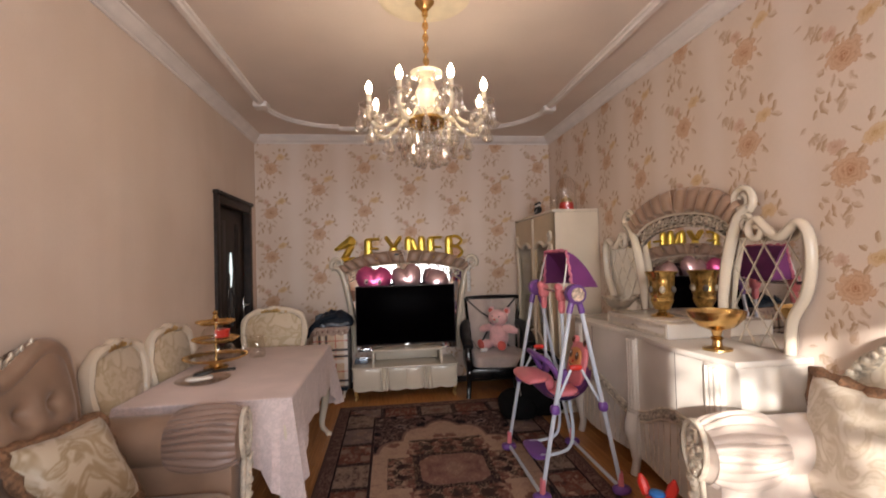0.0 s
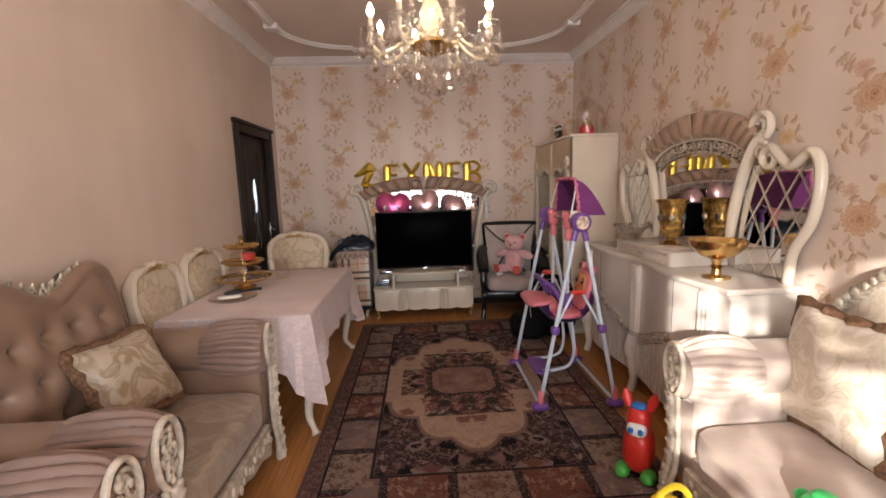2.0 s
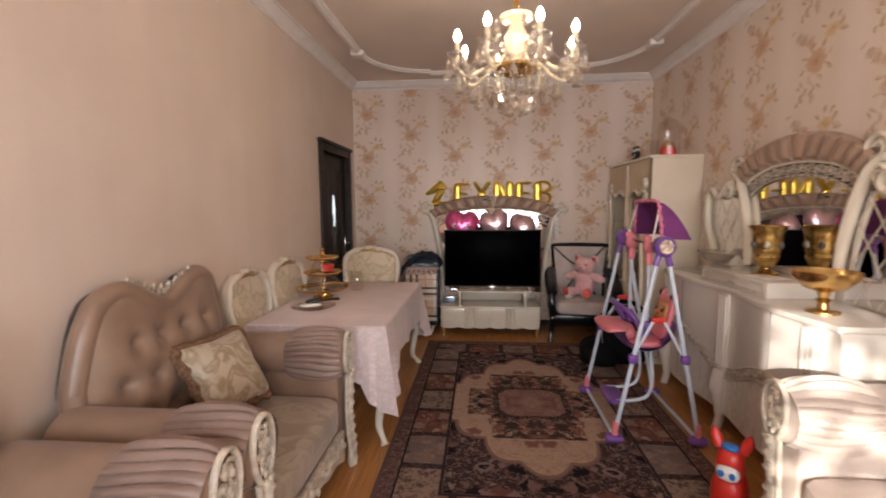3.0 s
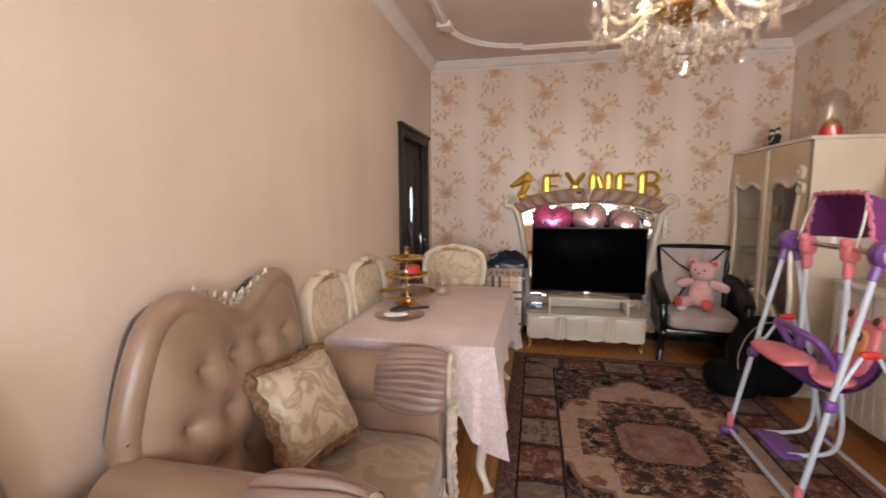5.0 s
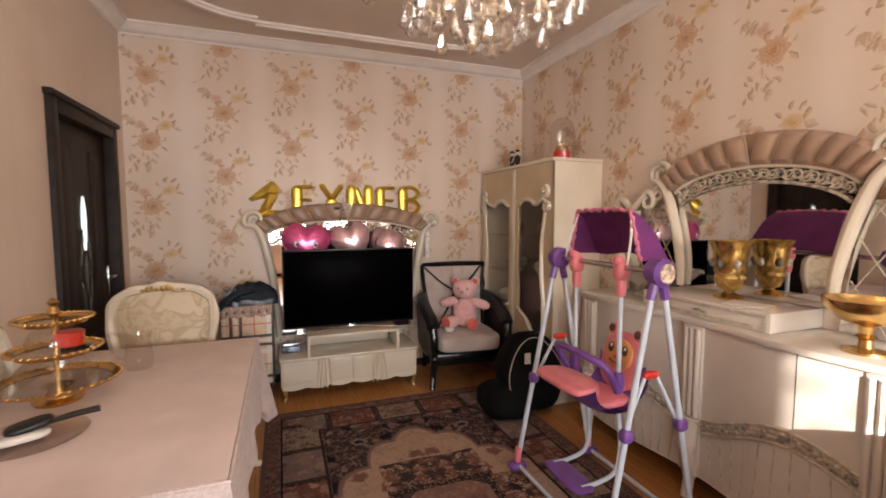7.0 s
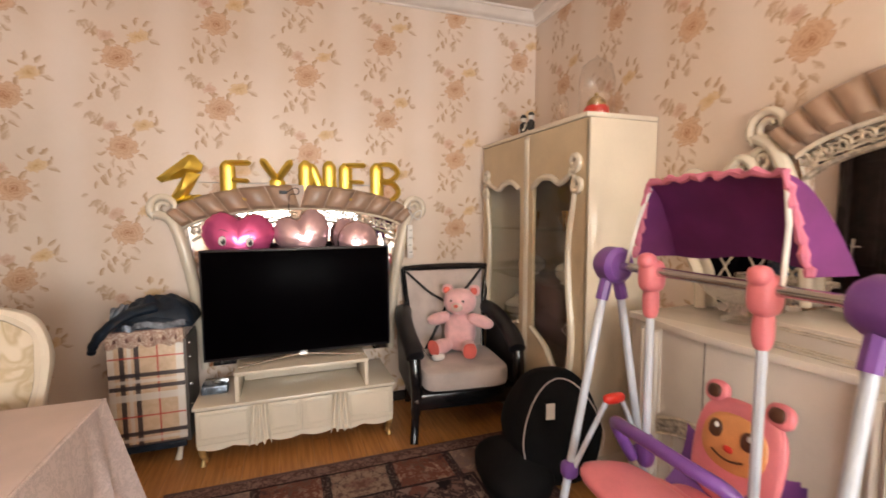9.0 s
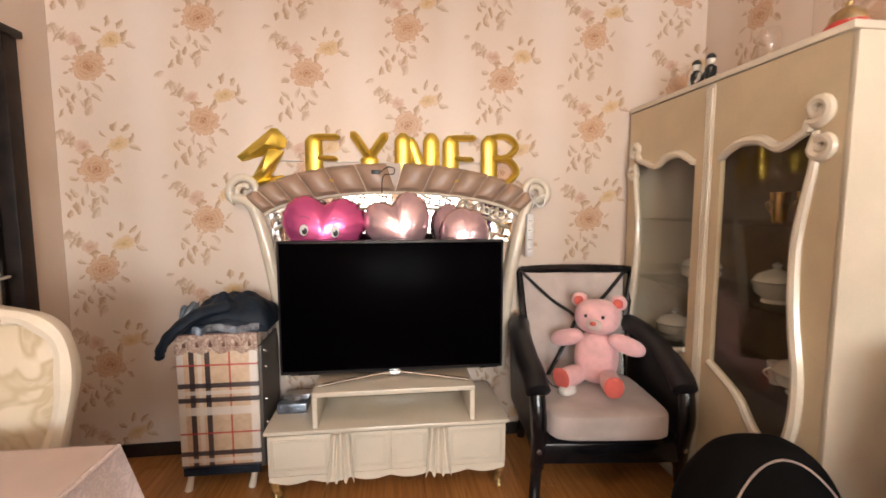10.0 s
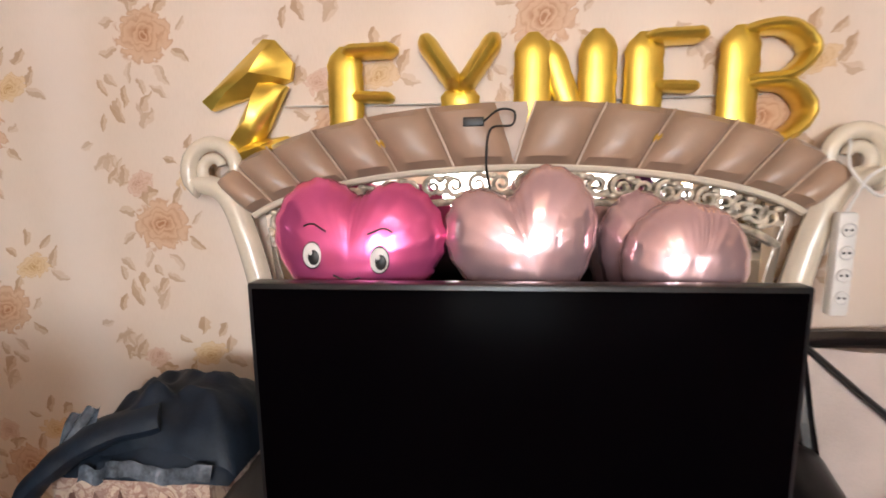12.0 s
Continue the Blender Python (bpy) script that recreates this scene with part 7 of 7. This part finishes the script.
hop = thing("hopper_toy", "red inflatable animal hopper toy with white muzzle", "toy", 1.56, 2.16, 0.0125, 0)
hop.matrix_basis = pose(1.61, 2.14, 0.0125, 0, 0, 52)
bm = B()
pillow(bm, (0.02, 0, 0.13), (0.19, 0.15, 0.24), 2.5, 14)
pillow(bm, (0.0, 0, 0.29), (0.125, 0.115, 0.16), 2.4, 12)
part("body", bm, M_RED, hop)
bm = B()
pillow(bm, (-0.052, 0, 0.262), (0.06, 0.095, 0.075), 2.3, 10)
part("muzzle", bm, M_WHITE, hop)
for s in (-1, 1):
    bm = B()
    pillow(bm, (-0.082, s * 0.022, 0.265), (0.014, 0.026, 0.032), 2.2, 6)
    part("nostril", bm, M_BLUE, hop)
    bm = B()
    tube(bm, [(0.0, s * 0.045, 0.35), (0.01, s * 0.065, 0.40), (0.0, s * 0.07, 0.435)], [0.022, 0.024, 0.008], 8)
    part("ear", bm, M_RED, hop)
    bm = B()
    pillow(bm, (-0.05, s * 0.06, 0.03), (0.10, 0.07, 0.06), 2.5, 8)
    part("foot", bm, M_GREEN, hop)
bm = B()
pillow(bm, (-0.02, 0, 0.37), (0.06, 0.07, 0.03), 2.5, 8)
part("blaze", bm, M_BLUE, hop)

# ---- children's swing ----
SW = thing("baby_swing", "pale blue and purple child swing with pink seat and canopy", "swing", 1.545, 3.17, 0.0125)
for sy in (-1, 1):
    yy = sy * 0.357
    for sx in (-1, 1):
        bm = B()
        tube(bm, [(sx * 0.025, yy, 1.17), (sx * 0.245, yy * 1.02, 0.06)], 0.0135, 10)
        part("leg", bm, M_BLUEMETAL, SW)
        bm = B()
        tube(bm, [(sx * 0.242, yy * 1.02, 0.13), (sx * 0.247, yy * 1.02, 0.04)], 0.018, 10)
        part("leg_sleeve", bm, M_PINKPL, SW, "pink plastic sleeve")
        bm = B()
        pillow(bm, (sx * 0.25, yy * 1.02, 0.024), (0.11, 0.075, 0.048), 3, 10)
        part("foot", bm, M_PURPLE, SW, "purple plastic foot")
        bm = B()
        pillow(bm, (sx * 0.152, yy * 1.01, 0.53), (0.055, 0.05, 0.06), 3, 8)
        part("joint", bm, M_PURPLE, SW)
        bm = B()
        tube(bm, [(sx * 0.152, yy * 0.97, 0.53), (sx * 0.03, yy * 0.93, 0.76)], 0.009, 8)
        part("brace", bm, M_BLUEMETAL, SW)
    bm = B()
    pillow(bm, (0, yy * 0.93, 0.765), (0.085, 0.03, 0.035), 3, 8)
    part("brace_cap", bm, M_RED, SW, "red plastic cap")
    bm = B()
    lathe(bm, [(0, -0.045), (0.045, -0.045), (0.06, -0.02), (0.06, 0.03), (0.045, 0.045), (0, 0.045)], 22, m=Matrix.Translation((0, yy, 1.215)) @ pose(0, 0, 0, 90, 0, 0))
    for sx in (-1, 1):
        tube(bm, [(sx * 0.02, yy, 1.18), (sx * 0.042, yy, 1.10)], 0.02, 8)
    part("hub", bm, M_PURPLE, SW, "round purple hub")
bm = B()
lathe(bm, [(0, 0.006), (0.036, 0.005), (0.042, 0.0)], 20, m=Matrix.Translation((0, -0.403, 1.215)) @ pose(0, 0, 0, 90, 0, 0))
part("hub_disc", bm, plain("printed_disc", (0.72, 0.55, 0.42), 0.4, var=0.4, scale=50.0), SW, "pale printed disc")
for sx in (-1, 1):
    bm = B()
    tube(bm, [(sx * 0.248, -0.36, 0.03), (sx * 0.248, 0.36, 0.03)], 0.012, 8)
    part("floor_bar", bm, M_BLUEMETAL, SW)
bm = B()
tube(bm, [(0, -0.32, 1.215), (0, 0.32, 1.215)], 0.014, 10)
part("axle", bm, M_CHROME, SW)
for yy in (-0.14, 0.19):
    bm = B()
    pillow(bm, (0, yy, 1.20), (0.075, 0.06, 0.10), 3, 10)
    pillow(bm, (-0.02, yy, 1.245), (0.05, 0.05, 0.05), 2.4, 8)
    pillow(bm, (0, yy, 1.12), (0.045, 0.04, 0.10), 3, 8)
    part("hanger_clip", bm, M_PINKPL, SW, "pink plastic clip")
    bm = B()
    tube(bm, [(0, yy, 1.10), (0.0, yy, 0.66)], 0.012, 8)
    part("hanger_rod", bm, M_BLUEMETAL, SW)
    bm = B()
    pillow(bm, (0, yy, 0.66), (0.05, 0.05, 0.11), 3, 8)
    part("rod_clamp", bm, M_PURPLE, SW)
# seat shell, backrest with a bear face, tray, rail, foot rest
bm = B()
grid(bm, 24, 14, lambda u, v: Vector((0.02 + 0.15 * math.cos(math.pi * u) * -1, 0.025 + (v - 0.5) * 0.33, 0.50 + 0.12 * (abs(2 * u - 1)) ** 2 + (0.07 * max(0, 2 * u - 1) ** 1.5) + 0.025 * abs(2 * v - 1) ** 4)))
grid(bm, 24, 14, lambda u, v: Vector((0.02 + 0.165 * math.cos(math.pi * u) * -1, 0.025 + (v - 0.5) * 0.345, 0.485 + 0.12 * (abs(2 * u - 1)) ** 2 + (0.07 * max(0, 2 * u - 1) ** 1.5) + 0.025 * abs(2 * v - 1) ** 4)))
part("seat_shell", bm, M_PURPLE, SW, "purple plastic seat shell")
bm = B()
pillow(bm, (0.02, 0.025, 0.535), (0.24, 0.28, 0.05), 4, 10)
part("seat_pad", bm, M_PINKPL, SW)
TB = Matrix.Translation((0.165, 0.025, 0.70)) @ pose(0, 0, 0, 0, 14, 0)
bm = B()
pillow(bm, (0, 0, 0), (0.05, 0.26, 0.30), 3, 14, m=TB)
for s in (-1, 1):
    pillow(bm, (0, s * 0.09, 0.15), (0.04, 0.075, 0.07), 2.4, 8, m=TB)
part("backrest", bm, M_PINKPL, SW, "pink bear-shaped backrest")
bm = B()
pillow(bm, (-0.022, 0, 0.03), (0.03, 0.19, 0.16), 2.4, 10, m=TB)
part("face_plate", bm, M_PEACH, SW)
for s in (-1, 1):
    bm = B()
    pillow(bm, (-0.037, s * 0.048, 0.055), (0.012, 0.042, 0.052), 2.2, 6, m=TB)
    part("eye_spot", bm, M_BROWN, SW)
    bm = B()
    pillow(bm, (-0.044, s * 0.048 - 0.006, 0.066), (0.006, 0.014, 0.016), 2.2, 4, m=TB)
    part("eye_glint", bm, M_WHITE, SW)
    bm = B()
    pillow(bm, (-0.016, s * 0.09, 0.152), (0.02, 0.045, 0.042), 2.3, 6, m=TB)
    part("inner_ear", bm, M_BROWN, SW)
bm = B()
pillow(bm, (-0.038, 0.0, 0.012), (0.010, 0.030, 0.020), 2.2, 6, m=TB)
part("nose", bm, M_RED, SW)
bm = B()
tube(bm, [TB @ Vector((-0.0385 + 0.10 * q * q, q, -0.018 + 6 * q * q)) for q in (-0.045, -0.03, -0.015, 0.0, 0.015, 0.03, 0.045)], 0.0028, 6)
part("smile", bm, M_BROWN, SW)
bm = B()
pillow(bm, (-0.17, 0.02, 0.645), (0.19, 0.36, 0.045), 3.2, 14, fn=lambda q: Vector((q.x, q.y * (1 - 0.15 * q.x), q.z - 0.3 * (q.x < -0.6))))
pillow(bm, (-0.08, 0.02, 0.60), (0.10, 0.20, 0.10), 3, 10)
part("tray", bm, M_PINKPL, SW, "pink plastic tray")
bm = B()
tube(bm, bez([(-0.03, -0.17, 0.63), (-0.10, -0.17, 0.75), (-0.15, -0.08, 0.79), (-0.15, 0.10, 0.79), (-0.10, 0.21, 0.75), (-0.03, 0.21, 0.63)], 6), 0.018, 10)
part("hand_rail", bm, M_PURPLE, SW, "purple plastic rail")
for yy in (-0.09, 0.14):
    bm = B()
    tube(bm, bez([(0.05, yy, 0.49), (0.07, yy, 0.30), (0.04, yy, 0.18), (-0.06, yy, 0.145), (-0.16, yy, 0.14)], 6), 0.011, 8)
    part("foot_tube", bm, M_BLUEMETAL, SW)
bm = B()
pillow(bm, (-0.15, 0.025, 0.135), (0.13, 0.30, 0.03), 4, 10)
part("foot_rest", bm, M_PURPLE, SW, "purple foot rest")
# canopy: a cloth roof falling to the back, with side gussets and a ruffled front edge
CW, CY = 0.255, 0.06


def roof(u, v):
    w = CW - 0.055 + 0.055 * u
    return Vector((0.045 + 0.185 * u, CY + (2 * v - 1) * w, 1.475 + 0.012 * (1 - (2 * v - 1) ** 2) - 0.235 * u ** 1.7 - 0.008 * math.sin(math.pi * v * 3) * u))


bm = B()
grid(bm, 14, 18, roof)
for v0 in (0.0, 1.0):
    low = Vector((0.055, CY + (2 * v0 - 1) * CW, 1.245))
    grid(bm, 14, 6, lambda u, v: roof(u, v0).lerp(low.lerp(roof(1, v0), u), v))
bmesh.ops.remove_doubles(bm, verts=bm.verts[:], dist=1e-4)
part("canopy", bm, M_PURPLECLOTH, SW, "purple cloth canopy")
bm = B()
edge = [Vector((0.055, CY - CW, 1.245)), roof(0, 0)] + [roof(0, k / 24) for k in range(1, 25)] + [Vector((0.055, CY + CW, 1.245))]
fine = []
for p0, p1 in zip(edge, edge[1:]):
    k_ = max(1, int((p1 - p0).length / 0.012))
    fine += [p0.lerp(p1, i / k_) for i in range(k_)]
tube(bm, [q + Vector((0.004 * math.sin(i * 1.3), 0, 0.005 * math.sin(i * 1.7))) for i, q in enumerate(fine + [edge[-1]])], [0.010 + 0.0035 * math.sin(i * 2.0) for i in range(len(fine) + 1)], 7)
part("canopy_edge", bm, M_PINKTRIM, SW, "ruffled pink edge")
for v0 in (-1, 1):
    bm = B()
    tube(bm, [(0.0, CY + v0 * 0.235, 1.22), (0.03, CY + v0 * 0.222, 1.36), (0.052, CY + v0 * 0.198, 1.462)], 0.006, 6)
    part("canopy_stay", bm, M_WHITE, SW)

# ---- black bag on the floor ----
bag = thing("black_bag", "black padded bag with piping and a white tag, slumped", "bag", 1.80, 4.26, 0.0, -8)
bm = B()


def bagfn(q):
    k = 1 + 0.10 * noise.noise(Vector((q.x * 1.5, q.y * 1.5, q.z * 1.5 + 4)))
    return Vector((q.x * k * (1 - 0.25 * max(0, q.z)), q.y * k * (1 - 0.45 * max(0, q.z)), q.z))


pillow(bm, (0, 0, 0.295), (0.50, 0.40, 0.59), 3.0, 22, fn=bagfn)
pillow(bm, (-0.22, -0.04, 0.12), (0.36, 0.46, 0.24), 3.0, 16, fn=bagfn)
part("body", bm, M_BLACKCLOTH, bag)
bm = B()
ring = [Vector((0.215 * math.cos(a) * (1 - 0.2 * max(0, math.sin(a))), -0.168 + 0.075 * max(0, math.sin(a)), 0.30 + 0.27 * math.sin(a))) for a in [math.pi * (-0.1 + 1.2 * k / 24) for k in range(25)]]
tube(bm, ring, 0.0035, 6)
part("piping", bm, M_PALECLOTH, bag, "thin pale piping")
bm = B()
box(bm, -0.10, -0.055, -0.1715, -0.1675, 0.40, 0.48, 0.001)
part("tag", bm, M_PORCELAIN, bag, "white paper tag")

# ---- rug ----
RX0, RX1, RY0, RY1 = -0.085, 1.775, 1.88, 4.76
rug = thing("rug", "dark Persian rug with cream medallion and flowered border", "rug", (RX0 + RX1) / 2, (RY0 + RY1) / 2, 0)
rw, rl = RX1 - RX0, RY1 - RY0
bm = B()
grid(bm, 40, 60, lambda u, v: Vector(((u - 0.5) * rw, (v - 0.5) * rl, 0.011 + 0.0012 * noise.noise(Vector((u * 9, v * 14, 1))))))
grid(bm, 1, 1, lambda u, v: Vector(((u - 0.5) * rw, (v - 0.5) * rl, 0.001)))
part("rug_surface", bm, rug_mat(rl, rw), rug)
bm = B()
q = [(-rw / 2, -rl / 2, 0.006), (rw / 2, -rl / 2, 0.006), (rw / 2, rl / 2, 0.006), (-rw / 2, rl / 2, 0.006), (-rw / 2, -rl / 2, 0.006)]
tube(bm, q, 0.0055, 6)
part("binding", bm, plain("rug_binding", (0.13, 0.07, 0.06), 0.9, var=0.2, scale=60.0), rug)

# ---- chandelier ----
CHX, CHY = 0.66, 2.645
ch = thing("chandelier", "gold and ivory crystal chandelier with lit candle bulbs", "chandelier", CHX, CHY, 0)
bm = B()
lathe(bm, [(0.0, ZC - 0.001), (0.26, ZC - 0.001), (0.26, ZC - 0.015), (0.22, ZC - 0.025), (0.20, ZC - 0.018), (0.14, ZC - 0.03), (0.09, ZC - 0.022), (0.0, ZC - 0.03)], 48)
solid("trim_ceiling_rose", bm, plain("rose_cream", (0.74, 0.64, 0.46), 0.5, var=0.06), "cream plaster ceiling rose over the chandelier", "ceiling rose", "structure", at=pose(CHX, CHY, 0))
bm = B()
lathe(bm, [(0, ZC - 0.031), (0.05, ZC - 0.031), (0.055, ZC - 0.05), (0.02, ZC - 0.09), (0.0, ZC - 0.09)], 20)
for k in range(9):
    z = ZC - 0.09 - 0.033 * k
    a = k % 2 * math.pi / 2
    tube(bm, [(0.014 * math.cos(a) * math.cos(t), 0.014 * math.sin(a) * math.cos(t), z - 0.02 + 0.022 * math.sin(t)) for t in [2 * math.pi * i / 12 for i in range(13)]], 0.0045, 6)
tube(bm, [(0, 0, ZC - 0.08), (0, 0, 2.50)], 0.008, 8)
part("chain", bm, M_GOLD, ch, "gold chain")
M_CREAM = plain("cream_enamel", (0.76, 0.66, 0.48), 0.25, var=0.08, scale=30.0, coat=0.3)
bm = B()
lathe(bm, [(0.008, 2.50), (0.09, 2.49), (0.085, 2.47), (0.03, 2.455), (0.04, 2.43), (0.065, 2.38), (0.05, 2.32), (0.025, 2.27), (0.05, 2.24), (0.0, 2.24)], 24)
part("column", bm, M_CREAM, ch, "cream turned column")
bm = B()
lathe(bm, [(0.05, 2.24), (0.11, 2.23), (0.115, 2.215), (0.09, 2.19), (0.04, 2.17), (0.0, 2.165)], 28)
part("bowl", bm, M_GOLD, ch, "gold bowl")
rng = random.Random(11)


def drop(bm, x, y, z, h):
    lathe(bm, [(0, 0), (h * 0.10, -h * 0.12), (h * 0.06, -h * 0.2), (h * 0.14, -h * 0.45), (h * 0.27, -h * 0.78), (h * 0.15, -h * 0.95), (0, -h)], 7, (x, y, z))


NA = 8
for k in range(NA):
    a = 2 * math.pi * (k + 0.35) / NA
    ca, sa = math.cos(a), math.sin(a)
    P = lambda r, z: Vector((r * ca, r * sa, z))
    bm = B()
    line = bez([P(0.08, 2.225), P(0.14, 2.245), P(0.20, 2.195), P(0.275, 2.165), P(0.33, 2.21), P(0.325, 2.262)], 7)
    tube(bm, line, [0.013 - 0.003 * math.sin(math.pi * i / (len(line) - 1)) for i in range(len(line))], 8)
    curl = [P(0.15 + 0.035 * math.cos(t) * (1 - t / 9), 2.275 + 0.035 * math.sin(t) * (1 - t / 9)) for t in [0.3 * i for i in range(22)]]
    tube(bm, curl, 0.007, 6)
    arm_ = part("arm", bm, M_CREAM, ch, "curved cream arm")
    bm = B()
    lathe(bm, [(0, 2.262), (0.02, 2.262), (0.05, 2.272), (0.055, 2.280), (0.018, 2.274), (0.016, 2.284), (0, 2.284)], 18, tuple(P(0.325, 0)))
    part("drip_pan", bm, M_CRYSTAL, arm_, "crystal drip pan")
    bm = B()
    lathe(bm, [(0, 2.284), (0.013, 2.284), (0.013, 2.335), (0, 2.336)], 12, tuple(P(0.325, 0)))
    part("candle", bm, M_CREAM, arm_)
    bm = B()
    lathe(bm, [(0.006, 2.336), (0.016, 2.352), (0.018, 2.368), (0.010, 2.392), (0, 2.405)], 12, tuple(P(0.325, 0)))
    part("bulb", bm, M_BULB, arm_, "lit candle bulb")
    bm = B()
    for j in range(5):
        b = a + 2 * math.pi * j / 5
        x, y = 0.325 * ca + 0.052 * math.cos(b), 0.325 * sa + 0.052 * math.sin(b)
        tube(bm, [(x, y, 2.275), (x, y, 2.235)], 0.003, 5)
        drop(bm, x, y, 2.24, 0.075 if j else 0.11)
    for j in range(2):
        r = 0.15 + 0.09 * j
        p = P(r, 2.20 - 0.02 * j)
        for i in range(3):
            pillow(bm, (p.x, p.y, p.z - 0.016 * i - 0.02), (0.013, 0.013, 0.013), 2, 4)
        drop(bm, p.x, p.y, p.z - 0.07, 0.09)
    tagged(part("crystal_fringe", bm, M_CRYSTAL, arm_, "hanging cut crystal drops"), kind="stuff")
    bm = B()
    for i in range(9):
        t = i / 8
        p = P(0.10 + 0.20 * t, 2.36 - 0.12 * math.sin(math.pi * t) - 0.08 * t)
        pillow(bm, tuple(p), (0.014, 0.014, 0.014), 2, 4)
    drop(bm, 0.11 * ca, 0.11 * sa, 2.47, 0.07)
    tagged(part("bead_string", bm, M_CRYSTAL, arm_, "crystal bead string"), kind="stuff")
for k in range(NA):
    a0, a1 = 2 * math.pi * (k + 0.35) / NA, 2 * math.pi * (k + 1.35) / NA
    bm = B()
    for i in range(1, 13):
        q = i / 13
        a = a0 + (a1 - a0) * q
        pillow(bm, (0.315 * math.cos(a), 0.315 * math.sin(a), 2.262 - 0.075 * math.sin(math.pi * q)), (0.013, 0.013, 0.013), 2, 4)
    a = (a0 + a1) / 2
    drop(bm, 0.315 * math.cos(a), 0.315 * math.sin(a), 2.182, 0.085)
    for i in range(4):
        pillow(bm, (0.205 * math.cos(a), 0.205 * math.sin(a), 2.185 - 0.016 * i), (0.013, 0.013, 0.013), 2, 4)
    drop(bm, 0.205 * math.cos(a), 0.205 * math.sin(a), 2.125, 0.085)
    tagged(part("bead_swag", bm, M_CRYSTAL, ch, "crystal bead swag with drops"), kind="stuff")
for k in range(12):
    a = 2 * math.pi * k / 12
    r = 0.10 if k % 2 else 0.055
    bm = B()
    n = 5 if k % 2 else 8
    for i in range(n):
        pillow(bm, (r * math.cos(a), r * math.sin(a), 2.185 - 0.017 * i), (0.014, 0.014, 0.014), 2, 4)
    drop(bm, r * math.cos(a), r * math.sin(a), 2.185 - 0.017 * n, 0.085)
    part("crystal_pendant", bm, M_CRYSTAL, ch, "crystal pendant on beads")
bm = B()
lathe(bm, [(0, 2.165), (0.018, 2.15), (0.006, 2.13), (0.028, 2.09), (0.024, 2.06), (0, 2.045)], 12)
part("finial", bm, M_CRYSTAL, ch)

# ---- unseen trees, added outside the windows to dapple the sun ----
def leafy_tree(x, y, seed, h, spread):
    rng = random.Random(seed)
    t = thing("garden_tree", "unseen thin tree with sparse leaves, added outside to dapple the sun", "tree", x, y, -0.45, 0, "garden trees")
    bm = B()
    tube(bm, bez([(0, 0, 0), (0.05, 0.03, h * 0.3), (-0.04, 0.0, h * 0.65), (0.02, 0.05, h)], 6), [0.09 * (1 - 0.8 * i / 18) for i in range(19)], 8)
    tips = []
    for k in range(17):
        z0 = h * rng.uniform(0.3, 0.9)
        a = rng.uniform(0, 6.28)
        L = spread * rng.uniform(0.4, 1.0)
        p = [Vector((0, 0, z0)), Vector((math.cos(a) * L * 0.5, math.sin(a) * L * 0.5, z0 + 0.22 * L)), Vector((math.cos(a + 0.3) * L, math.sin(a + 0.3) * L, z0 + 0.35 * L))]
        q = bez(p, 5)
        tube(bm, q, [0.028 * (1 - 0.8 * i / 10) for i in range(11)], 5)
        tips += q[3:]
    part("trunk", bm, plain("bark", (0.13, 0.10, 0.07), 0.9, var=0.3, scale=20.0, bump=0.5), t)
    bm = B()
    for p in tips:
        for k in range(2):
            c = p + Vector([rng.gauss(0, 0.13) for _ in range(3)])
            e = Euler([rng.uniform(0, 6.28) for _ in range(3)]).to_matrix()
            s = rng.uniform(0.05, 0.10)
            vs = [bm.verts.new(c + e @ Vector(v) * s) for v in ((-1, 0, 0), (0, -0.5, 0.1), (1, 0, 0), (0, 0.5, 0.1))]
            bm.faces.new(vs)
    tagged(part("crown", bm, plain("leaf_green", (0.07, 0.11, 0.03), 0.6, var=0.3, scale=5.0), t), kind="stuff")


# both stand in the sun's path to break up its patches on the sofa
leafy_tree(-2.05, -3.7, 3, 3.6, 1.5)
leafy_tree(-1.10, -4.7, 21, 4.2, 1.35)

# ---- floor planks ----
PW, PL = 0.095, 1.95
fl = bpy.data.objects["floor"]
plank_meshes = {}


def plank_mesh(length):
    key = round(length, 2)
    if key not in plank_meshes:
        b = B()
        box(b, -PW / 2 + 0.0006, PW / 2 - 0.0006, -key / 2 + 0.0006, key / 2 - 0.0006, -0.0118, -0.0003, 0.0012, 1)
        me = bpy.data.meshes.new("plank")
        b.to_mesh(me)
        b.free()
        me.materials.append(M_FLOOR)
        plank_meshes[key] = me
    return key, plank_meshes[key]


for i in range(int((XR - XL) / PW) + 1):
    ya = YF
    yb = YF + 0.25 + (i * 0.71) % (PL - 0.25)
    while ya < YB - 0.02:
        yb = min(yb, YB)
        length, me = plank_mesh(yb - ya)
        ob = new("plank", me)
        ob.matrix_basis = pose(XL + PW / 2 + i * PW, (ya + yb) / 2, 0)
        ob.parent = fl
        ya, yb = yb, yb + PL
